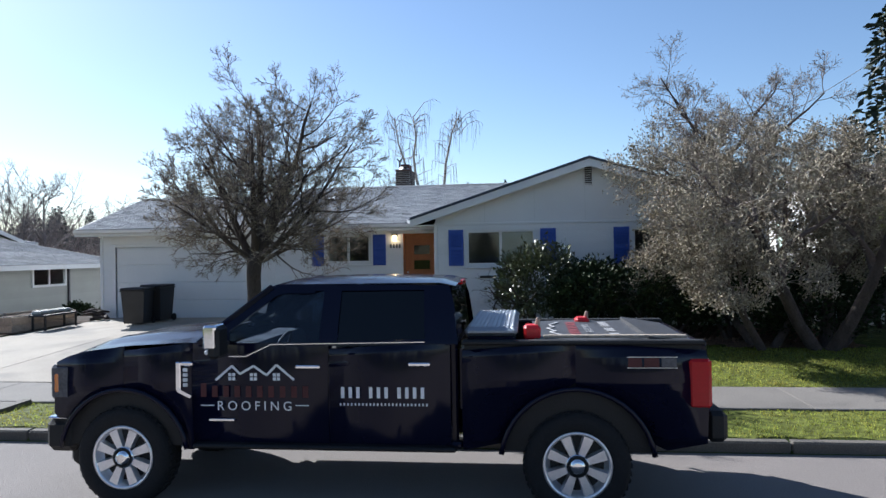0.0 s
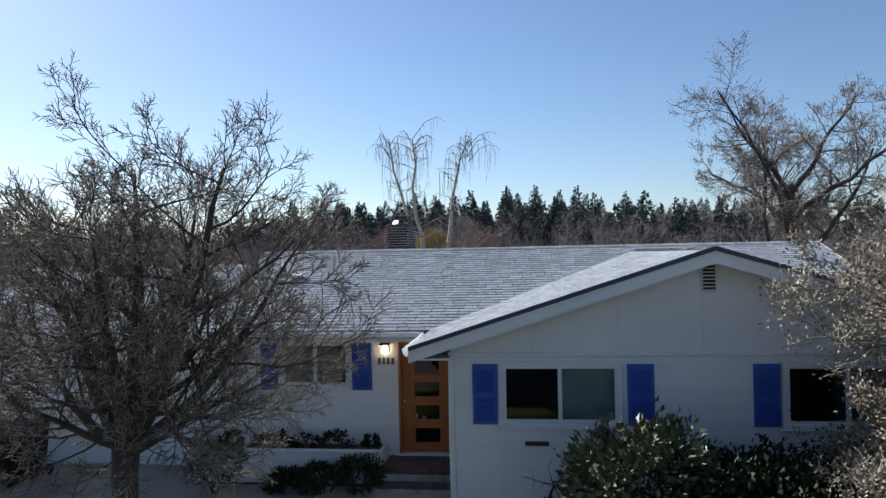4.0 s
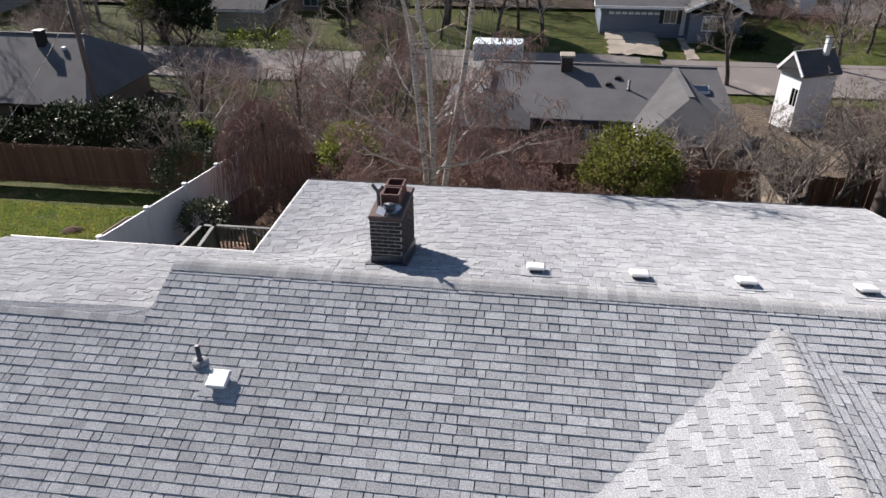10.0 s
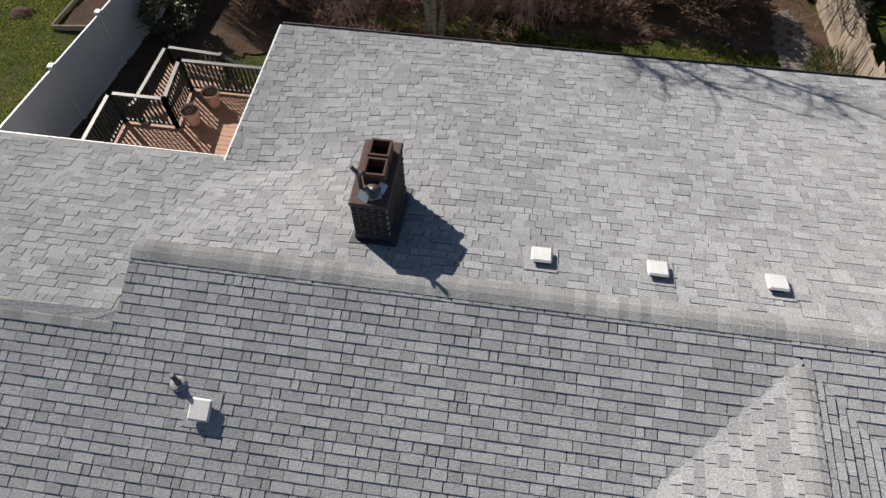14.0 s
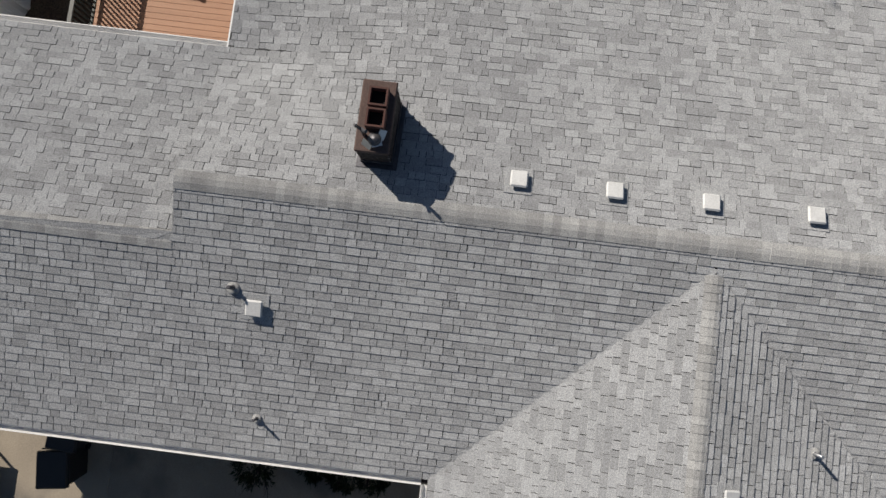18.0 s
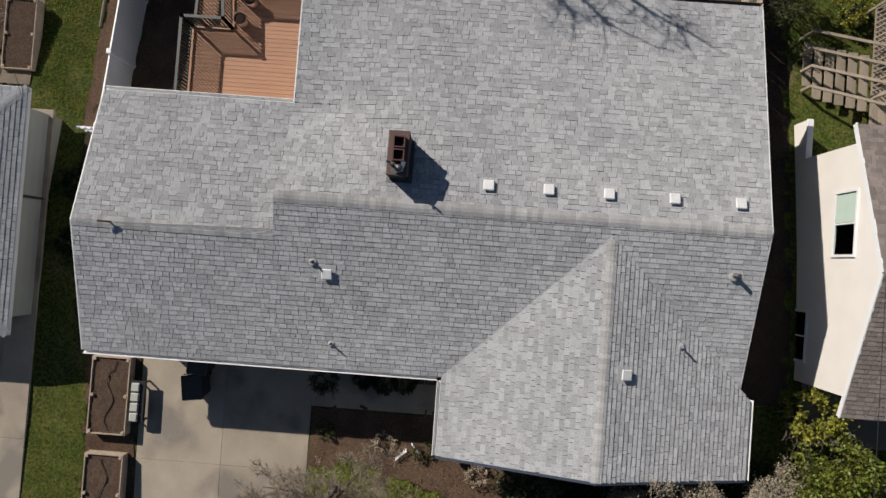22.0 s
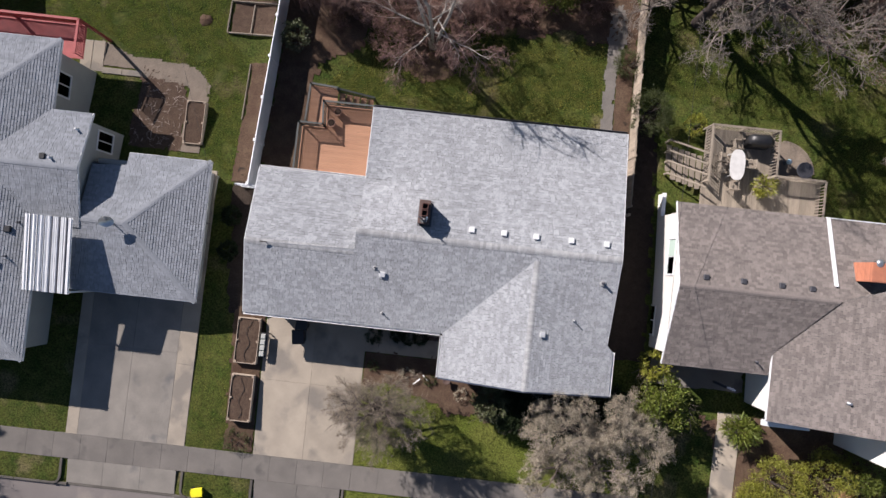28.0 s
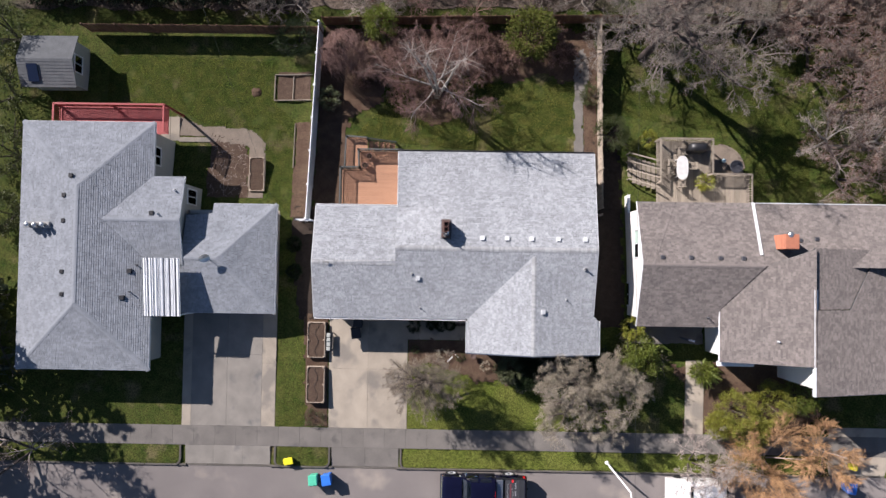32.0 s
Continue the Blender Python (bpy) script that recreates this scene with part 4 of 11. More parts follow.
        G().cbox(garage[0] + 0.01, garage[1] - 0.01, yw + 0.025, yw + 0.06, z + 0.008, z + hh - 0.008, 0.01).ob("door_section", M_WHITE, gd)
    for a, b, c, d in ((garage[0] - 0.1, garage[0], garage[2], garage[3] + 0.1), (garage[1], garage[1] + 0.1, garage[2], garage[3] + 0.1), (garage[0], garage[1], garage[3], garage[3] + 0.1)):
        G().cbox(a, b, yw - 0.03, yw + 0.03, c, d, 0.006).ob("door_casing", M_WHITE, gd)
    window_in(house, *w_hall, yw, 2)
    window_in(house, *w_bed, yg, 2, (1,))
    window_in(house, *w_bed2, yg, 2)
    for x0, x1, y in ((-5.98, -5.63, yw), (-4.18, -3.80, yw), (-1.71, -1.34, yg), (0.54, 0.92, yg), (2.29, 2.66, yg), (4.5, 4.87, yg)):
        shutter(house, x0, x1, 1.93, 2.82, y - 0.02)
    # front door with four small panes
    dx0, dx1, dz0, dz1 = door_hole
    dr = G()
    pan = [(dx0 + 0.3, dx1 - 0.22, z, z + 0.26) for z in (0.94, 1.37, 1.80, 2.23)]
    for a, b, c, d in rects(dx0 + 0.05, dx1 - 0.05, dz0 + 0.04, dz1 - 0.05, pan):
        dr.box(a, b, yw + 0.07, yw + 0.115, c, d)
    door = dr.ob("door", M_DOOR, house, "orange stained fir front door with four dark panes")
    for a, b, c, d in pan:
        G().box(a, b, yw + 0.085, yw + 0.095, c, d).ob("door_pane", M_DARKGLASS, door)
        f = G()
        for p, q, r, s in ((a - 0.03, a, c - 0.03, d + 0.03), (b, b + 0.03, c - 0.03, d + 0.03), (a, b, d, d + 0.03), (a, b, c - 0.03, c)):
            f.cbox(p, q, yw + 0.055, yw + 0.075, r, s, 0.005)
        f.ob("pane_moulding", M_DOOR, door)
    for a, b, c, d in ((dx0, dx0 + 0.05, dz0, dz1), (dx1 - 0.05, dx1, dz0, dz1), (dx0 + 0.05, dx1 - 0.05, dz1 - 0.05, dz1)):
        G().cbox(a, b, yw - 0.02, yw + 0.13, c, d, 0.006).ob("door_frame", M_DOOR, door)
    G().cbox(dx0 - 0.04, dx1 + 0.04, yw - 0.08, yw + 0.12, dz0 - 0.03, dz0 + 0.03, 0.008).ob("threshold", M_GUTTER, door)
    G().lathe([(0.03, 0), (0.03, 0.01), (0.012, 0.02), (0.012, 0.05), (0.026, 0.06), (0.026, 0.08), (0.01, 0.09)], (0, 0, 0), 12, pose(dx0 + 0.12, yw + 0.07, 1.72, 90, 0, 0)).ob("door_handle", M_ZINC, door, "metal door knob", True)
    # gable louvre
    lv = G().cbox(1.60, 1.83, yg - 0.03, yg, 3.83, 4.36, 0.006).ob("gable_vent", M_WHITE, house, "white slatted gable vent")
    for i in range(9):
        G().obox(pose(1.715, yg - 0.035, 3.88 + i * 0.052, 40, 0, 0), 0.19, 0.04, 0.006).ob("slat", M_GUTTER, lv)
    G().box(1.63, 1.80, yg - 0.034, yg - 0.03, 3.86, 4.33).ob("dark_backing", M_SOOT, lv)
    # roof deck and soffits
    roof = G()
    for poly, hf in ((FRONT, h_front), (WEST, h_west), (EAST, h_east), (GARAGE, h_garage)):
        roof.prism(poly, lambda x, y, hf=hf: hf(x, y) - 0.14, lambda x, y, hf=hf: hf(x, y) - 0.006)
    rf = roof.ob("roof", M_FELT, house, "grey asphalt shingle roof with pale ridge caps")
    nx, ny = 40, 24
    b = G()
    for j in range(ny + 1):
        for i in range(nx + 1):
            x, y = XS + (XE - XS) * (i / nx) ** 1.3, YR + (YA - YR) * j / ny
            b.v.append((x, y, h_back(x, y) - 0.006))
    k = len(b.v)
    b.v += [(x, y, z - 0.13) for x, y, z in b.v]
    n1 = nx + 1
    for j in range(ny):
        for i in range(nx):
            a = j * n1 + i
            b.f += [(a, a + 1, a + n1 + 1, a + n1), (k + a + n1, k + a + n1 + 1, k + a + 1, k + a)]
    rim = [i for i in range(n1)] + [j * n1 + nx for j in range(1, ny + 1)] + [ny * n1 + i for i in range(nx - 1, -1, -1)] + [j * n1 for j in range(ny - 1, 0, -1)]
    b.f += [(p, k + p, k + q, q) for p, q in zip(rim, rim[1:] + rim[:1])]
    b.ob("back_roof_deck", M_FELT, rf)
    G().add([(XS, YR2, h_front(0, YR2)), (XS, YR, ZR), (XS, YB - 0.6, h_garage(0, YB - 0.6)), (XS, YR2, h_garage(0, YR2))], [(0, 1, 2)]).ob("step_cheek", M_SHINGLE, rf)
    # shingle tabs
    pick = lambda u, r: -5.9 < u < -1.2 and 19.3 < r < 22.4
    for poly, hf, ax, rise, sl, sd, pk in ((FRONT, h_front, 1, 1, SL, 1, pick), (WEST, h_west, 0, 1, SGW, 2, None), (EAST, h_east, 0, -1, SGE, 3, None), (GARAGE, h_garage, 1, -1, 0.305, 4, None), (BACK, h_back, 1, -1, 0.236, 5, None)):
        g, single = shingles(poly, hf, ax, rise, sl, sd, pk, sd in (4, 5))
        tagged(g.ob("shingle_field", M_SHINGLE, rf), kind="stuff")
        ROOF_SINGLES.extend((s, rf) for s in single)
    for pts, w, dr_ in ((((XS, YR, ZR), (XE, YR, ZR)), 0.165, (0.24, 0.318)), (((XW, YR2, ZR2), (XS, YR2, ZR2)), 0.165, (0.305, 0.318)), (((XG, YG, ZG), (XG, YD - 0.1, ZG)), 0.155, (0.319, 0.305))):
        caps(rf, M_CAP, pts, w, 0.143, rng, dr_)
    for p, q, hf in (((XC, YF), (XG, YD), h_front), ((XG, YD), (XE, YV), h_front)):
        d = Vector((q[0] - p[0], q[1] - p[1])).normalized() * 0.05
        G().prism([(p[0] - d.y, p[1] + d.x), (p[0] + d.y, p[1] - d.x), (q[0] + d.y, q[1] - d.x), (q[0] - d.y, q[1] + d.x)], lambda x, y: min(h_front(x, y), max(h_west(x, y) if x < XG else 9, 0) if x < XG else h_east(x, y)) - 0.1, lambda x, y: (max(h_front(x, y), h_west(x, y)) if x < XG + 0.05 else max(h_front(x, y), h_east(x, y))) + 0.004).ob("valley_lining", M_SHINGLE_ONE, rf)
    # fascia, gutters, bargeboards
    def gutter(a, b, out):
        g = G()
        p, q, o = Vector(a), Vector(b), Vector(out)
        prof = [(0.0, 0.0), (0.0, -0.11), (0.05, -0.12), (0.10, -0.08), (0.115, 0.0), (0.10, 0.0), (0.09, -0.07), (0.05, -0.105), (0.012, -0.1), (0.012, 0.0)]
        vs = [tuple(r + o * u + Vector((0, 0, z))) for r in (p, q) for u, z in prof]
        n = len(prof)
        g.add(vs, [(i, (i + 1) % n, n + (i + 1) % n, n + i) for i in range(n)] + [tuple(range(n))[::-1], tuple(range(n, 2 * n))])
        return g
    gut = [((XW, YF - 0.005, ZE - 0.02), (XC - 0.12, YF - 0.005, ZE - 0.02), (0, -1, 0)), ((XC - 0.005, YF - 0.12, ZE - 0.02), (XC - 0.005, YG, ZE - 0.02), (-1, 0, 0)), ((XF + 0.005, YG, ZE - 0.02), (XF + 0.005, YF, ZE - 0.02), (1, 0, 0)), ((XW, YB + 0.005, ZE - 0.02), (XS, YB + 0.005, ZE - 0.02), (0, 1, 0)), ((XS, YA + 0.005, ZA - 0.02), (XE, YA + 0.005, ZA - 0.02), (0, 1, 0))]
    for i, (a, b2, o) in enumerate(gut):
        gutter(a, b2, o).ob("gutter", M_GUTTER if i < 4 else M_LEAD, house)
    for x0, x1, y0, y1 in ((XW, XC, YF, YF + 0.03), (XC, XC + 0.03, YG, YF), (XF - 0.03, XF, YG, YF)):
        G().box(x0, x1, y0, y1, ZE - 0.2, ZE - 0.02).ob("fascia", M_WHITE, house)
    for x0, x1, y0, y1 in ((XW, -2.1, YF + 0.03, yw), (XC + 0.03, xi, YG + 0.04, yw), (xr, XF - 0.03, YG + 0.04, YF)):
        G().box(x0, x1, y0, y1, ZE - 0.19, ZE - 0.165).ob("soffit", M_WHITE, house)
    for (xa, za), (xb, zb) in (((XC - 0.02, ZE), (XG, ZG)), ((XG, ZG), (XF + 0.02, ZE))):
        g = G().hexa([(xa, YG - 0.035, za - 0.22), (xb, YG - 0.035, zb - 0.22), (xb, YG, zb - 0.22), (xa, YG, za - 0.22), (xa, YG - 0.035, za - 0.03), (xb, YG - 0.035, zb - 0.03), (xb, YG, zb - 0.03), (xa, YG, za - 0.03)])
        g.ob("bargeboard", M_WHITE, house)
        g = G().hexa([(xa, YG - 0.055, za - 0.045), (xb, YG - 0.055, zb - 0.045), (xb, YG + 0.02, zb - 0.045), (xa, YG + 0.02, za - 0.045), (xa, YG - 0.055, za + 0.02), (xb, YG - 0.055, zb + 0.02), (xb, YG + 0.02, zb + 0.02), (xa, YG + 0.02, za + 0.02)])
        g.ob("drip_edge", M_TRIM_DARK, house, "dark slate-blue metal drip edge")
        g = G().hexa([(xa, YG, za - 0.17), (xb, YG, zb - 0.17), (xb, yg, zb - 0.17), (xa, yg, za - 0.17), (xa, YG, za - 0.145), (xb, YG, zb - 0.145), (xb, yg, zb - 0.145), (xa, yg, za - 0.145)])
        g.ob("soffit", M_WHITE, house)
    for xa, ya, za, yb2, zb in ((XW, YF, ZE, YR2, ZR2), (XW, YR2, ZR2, YB, ZE), (XE, YV, h_front(0, YV), YR, ZR), (XE, YR, ZR, YA, ZA), (XS, YB, ZE, YA, ZA)):
        o = 0.03 if xa > 0 else -0.03
        p, q = min(xa, xa + o), max(xa, xa + o)
        G().hexa([(p, ya, za - 0.2), (q, ya, za - 0.2), (q, yb2, zb - 0.2), (p, yb2, zb - 0.2), (p, ya, za + 0.005), (q, ya, za + 0.005), (q, yb2, zb + 0.005), (p, yb2, zb + 0.005)]).ob("bargeboard", M_WHITE, house)
    # chimney
    cx0, cx1, cy0, cy1, ct = -4.38, -3.86, 24.02, 25.16, 5.28
    ch = G().box(cx0 + 0.012, cx1 - 0.012, cy0 + 0.012, cy1 - 0.012, 4.0, ct - 0.07).ob("chimney", M_MORTAR, house, "dark brick chimney with two clay flues")
    row, z = 0, 4.12
    while z < ct - 0.075:
        for a0, a1, fixed, ax in ((cx0, cx1, cy0, 0), (cx0, cx1, cy1, 0), (cy0, cy1, cx0, 1), (cy0, cy1, cx1, 1)):
            u = a0 - (0.1 if row % 2 else 0.0)
            while u < a1 - 0.02:
                p, q = max(u, a0), min(u + 0.19, a1)
                if q - p > 0.03 and z > h_back(-4.1, fixed if ax == 0 else (p + q) / 2) - 0.06:
                    o = 0.014
                    if ax == 0:
                        G().box(p, q, fixed - (0 if fixed == cy0 else o + 0.05), fixed + (o + 0.05 if fixed == cy0 else 0), z, z + 0.046).ob("brick", M_BRICK, ch)
                    else:
                        G().box(fixed - (0 if fixed == cx0 else o + 0.05), fixed + (o + 0.05 if fixed == cx0 else 0), p + 0.066 if p == a0 else p, q - 0.066 if q == a1 else q, z, z + 0.046).ob("brick", M_BRICK, ch)
                u += 0.2
        z += 0.067
        row += 1
    G().cbox(cx0 - 0.02, cx1 + 0.02, cy0 - 0.02, cy1 + 0.02, ct - 0.07, ct, 0.02).ob("crown", M_STEP, ch, "dark mortar crown")
    for y in (24.86, 24.52):
        f = G()
        r = 0.15
        for a, b2, c, d in ((-r, r, -r, -r + 0.03), (-r, r, r - 0.03, r), (-r, -r + 0.03, -r + 0.03, r - 0.03), (r - 0.03, r, -r + 0.03, r - 0.03)):
            f.box(-4.1 + a, -4.1 + b2, y + c, y + d, ct - 0.02, ct + 0.22)
        fl = f.ob("flue", M_CLAY, ch, "square terracotta flue liner")
        G().box(-4.1 - r + 0.03, -4.1 + r - 0.03, y - r + 0.03, y + r - 0.03, ct, ct + 0.05).ob("flue_dark", M_SOOT, fl)
    G().lathe([(0.09, 0), (0.09, 0.1), (0.11, 0.11), (0.11, 0.13), (0.0, 0.16)], (-4.08, 24.2, ct - 0.01), 14).ob("metal_cap", M_LEAD, ch, "small galvanised flue cap", True)
    vp = G().tube([(-4.27, 24.28, ct - 0.02), (-4.27, 24.28, ct + 0.34)], 0.03, 8).ob("vent_pipe", M_LEAD, ch, "short dark forked vent pipe")
    for dx, dy in ((-0.1, 0.03), (0.09, -0.05)):
        G().tube([(-4.27, 24.28, ct + 0.30), (-4.27 + dx, 24.28 + dy, ct + 0.42)], 0.028, 8).ob("pipe_arm", M_LEAD, vp)
    for x, y, rz, tilt in ((-4.05, 24.16, 20, 35), (-4.2, 24.12, -30, 50), (-3.98, 24.3, 75, 40)):
        G().obox(pose(x, y, ct + 0.05, tilt, 0, rz), 0.17, 0.13, 0.006).ob("bent_flashing", M_ZINC, ch, "crumpled piece of pale flashing")
    for a, b2, c, d in ((cx0 - 0.09, cx1 + 0.09, cy0 - 0.1, cy0), (cx0 - 0.09, cx0, cy0, cy1), (cx1, cx1 + 0.09, cy0, cy1), (cx0 - 0.09, cx1 + 0.09, cy1, cy1 + 0.08)):
        G().prism([(a, c), (b2, c), (b2, d), (a, d)], lambda x, y: h_back(x, y), lambda x, y: h_back(x, y) + 0.03).ob("flashing", M_LEAD, ch)
    for a, b2, c, d in ((cx0 - 0.012, cx1 + 0.012, cy0 - 0.012, cy0 + 0.004), (cx0 - 0.012, cx0 + 0.004, cy0, cy1), (cx1 - 0.004, cx1 + 0.012, cy0, cy1)):
        G().prism([(a, c), (b2, c), (b2, d), (a, d)], lambda x, y: h_back(x, y), lambda x, y: h_back(x, y) + 0.16).ob("flashing", M_LEAD, ch)
    # roof vents and pipes
    def box_vent(x, y, hf, slope, ax):
        v = G()
        ang = math.degrees(math.atan(slope))
        rot = (ang, 0, 0) if ax == "y+" else (0, -ang, 0) if ax == "x+" else (-ang, 0, 0) if ax == "y-" else (0, ang, 0)
        m = pose(x, y, hf(x, y), *rot)
        v.cbox(-0.10, 0.10, -0.10, 0.10, 0.0, 0.11, 0.01, m)
        o = v.ob("roof_vent", M_LEAD, house, "square white-capped roof vent")
        G().cbox(-0.15, 0.15, -0.15, 0.15, 0.075, 0.13, 0.025, m).ob("vent_hood", M_VENT, o)
        G().cbox(-0.24, 0.24, -0.24, 0.24, 0.012, 0.024, 0.004, m).ob("vent_flange", M_SHINGLE_ONE, o)
    for x in (-1.70, -0.09, 1.52, 3.27, 5.03):
        box_vent(x, 24.0, h_back, 0.236, "y-")
    box_vent(-5.93, 21.34, h_front, SL, "y+")
    box_vent(2.32, 19.23, h_east, SGE, "x-")
    def pipe(x, y, hf, r, hh, top):
        z = hf(x, y)
        p = G().lathe([(r * 2.4, 0.0), (r * 1.4, 0.05), (r, 0.06), (r, hh), (r * 0.8, hh)], (x, y, z), 12).ob("vent_pipe", top, house, "short roof vent pipe", True)
        G().lathe([(r * 2.6 + 0.03, 0.0), (r * 2.6 + 0.02, 0.03), (r * 1.3, 0.045)], (x, y, z + 0.005), 14).ob("pipe_flange", M_CAP, p, "", True)
    pipe(-6.33, 21.62, h_front, 0.035, 0.30, M_LEAD)
    pipe(-5.78, 19.34, h_front, 0.025, 0.26, M_LEAD)
    pipe(5.10, 22.1, h_front, 0.055, 0.32, M_LEAD)
    pipe(3.92, 20.05, h_east, 0.03, 0.3, M_ZINC)
    # porch lamp, blank number plaque, meter boxes, hose reel
    lamp = G().cbox(-3.6, -3.46, yw - 0.03, yw, 2.66, 2.8, 0.01).ob("porch_lamp", M_BLACKPL, house, "small lit black porch lantern")
    G().lathe([(0.035, 0), (0.06, 0.03), (0.06, 0.13), (0.02, 0.17)], (-3.53, yw - 0.09, 2.62), 10).ob("lamp_shade", glow("lamp_glow", (1.0, 0.72, 0.38), 4.0), lamp, "", True)
    G().cbox(-3.62, -3.44, yw - 0.16, yw, 2.79, 2.82, 0.01).ob("lamp_hood", M_BLACKPL, lamp)
    for i in range(4):
        G().box(-3.68 + i * 0.085, -3.63 + i * 0.085, yw - 0.03, yw - 0.015, 2.42, 2.54).ob("number_bar", M_LEAD, house, "plain grey number bar")
    G().cbox(-0.95, -0.85, yg - 0.06, yg - 0.02, 0.98, 1.14, 0.01).ob("outlet_box", M_GUTTER, house)
    G().cbox(-1.31, -1.26, yg - 0.04, yg - 0.02, 0.52, 0.6, 0.006).ob("hose_bib", M_BLACKPL, house)
    G().cbox(-0.95, -0.6, yg - 0.05, yg - 0.02, 1.62, 1.68, 0.006).ob("wall_sign", M_BLACKPL, house)
    return house


ROOF_SINGLES = []
HOUSE = build_house()
# ---- neighbouring houses ----
def plain_window(parent, face, u0, u1, z0, z1, at, material=None, panes=2, back=None):
    """A window laid on a wall. face: the side it looks to (-y, +y, -x, +x)."""
    ax, s = face[1], -1 if face[0] == "-" else 1
    def bx(g, a, b, c, d, p, q):
        lo, hi = sorted((at + s * p, at + s * q))
        return g.cbox(a, b, lo, hi, c, d, 0.006) if ax == "y" else g.cbox(lo, hi, a, b, c, d, 0.006)
    w = G().ring(face, u0, u1, z0, z1, 0.07, at, -0.02, 0.05).ob("window", M_WHITE, parent)
    n = panes
    for i in range(n):
        a, b = u0 + (u1 - u0) * i / n + 0.02, u0 + (u1 - u0) * (i + 1) / n - 0.02
        bx(G(), a, b, z0 + 0.01, z1 - 0.01, 0.002, 0.012).ob("pane", material or M_GLASS, w)
    bx(G(), u0, u1, z0, z1, -0.01, 0.001).ob("backing", back or M_INSIDE, w)
    for i in range(1, n):
        u = u0 + (u1 - u0) * i / n
        bx(G(), u - 0.025, u + 0.025, z0, z1, 0.0, 0.03).ob("mullion", M_WHITE, w)
    return w


def edge_trim(parent, material, *lines, w=0.03, h=0.16):
    for a, b in lines:
        G().bar((a[0], a[1], a[2] - h / 2), (b[0], b[1], b[2] - h / 2), w, h).ob("fascia", material, parent)


def vent_box(parent, x, y, z, material, r=0.15, label=""):
    o = G().cbox(x - r, x + r, y - r, y + r, z - 0.05, z + 0.12, 0.03).ob("roof_vent", material, parent, label)
    G().cbox(x - r * 0.7, x + r * 0.7, y - r * 0.7, y + r * 0.7, z - 0.1, z + 0.06, 0.01).ob("vent_neck", M_LEAD, o)


def vent_pipe(parent, x, y, z, r=0.04, h=0.3, material=None):
    G().lathe([(r * 2.2, -0.04), (r * 1.3, 0.04), (r, 0.05), (r, h), (r * 0.8, h)], (x, y, z), 10).ob("vent_pipe", material or M_LEAD, parent, "", True)


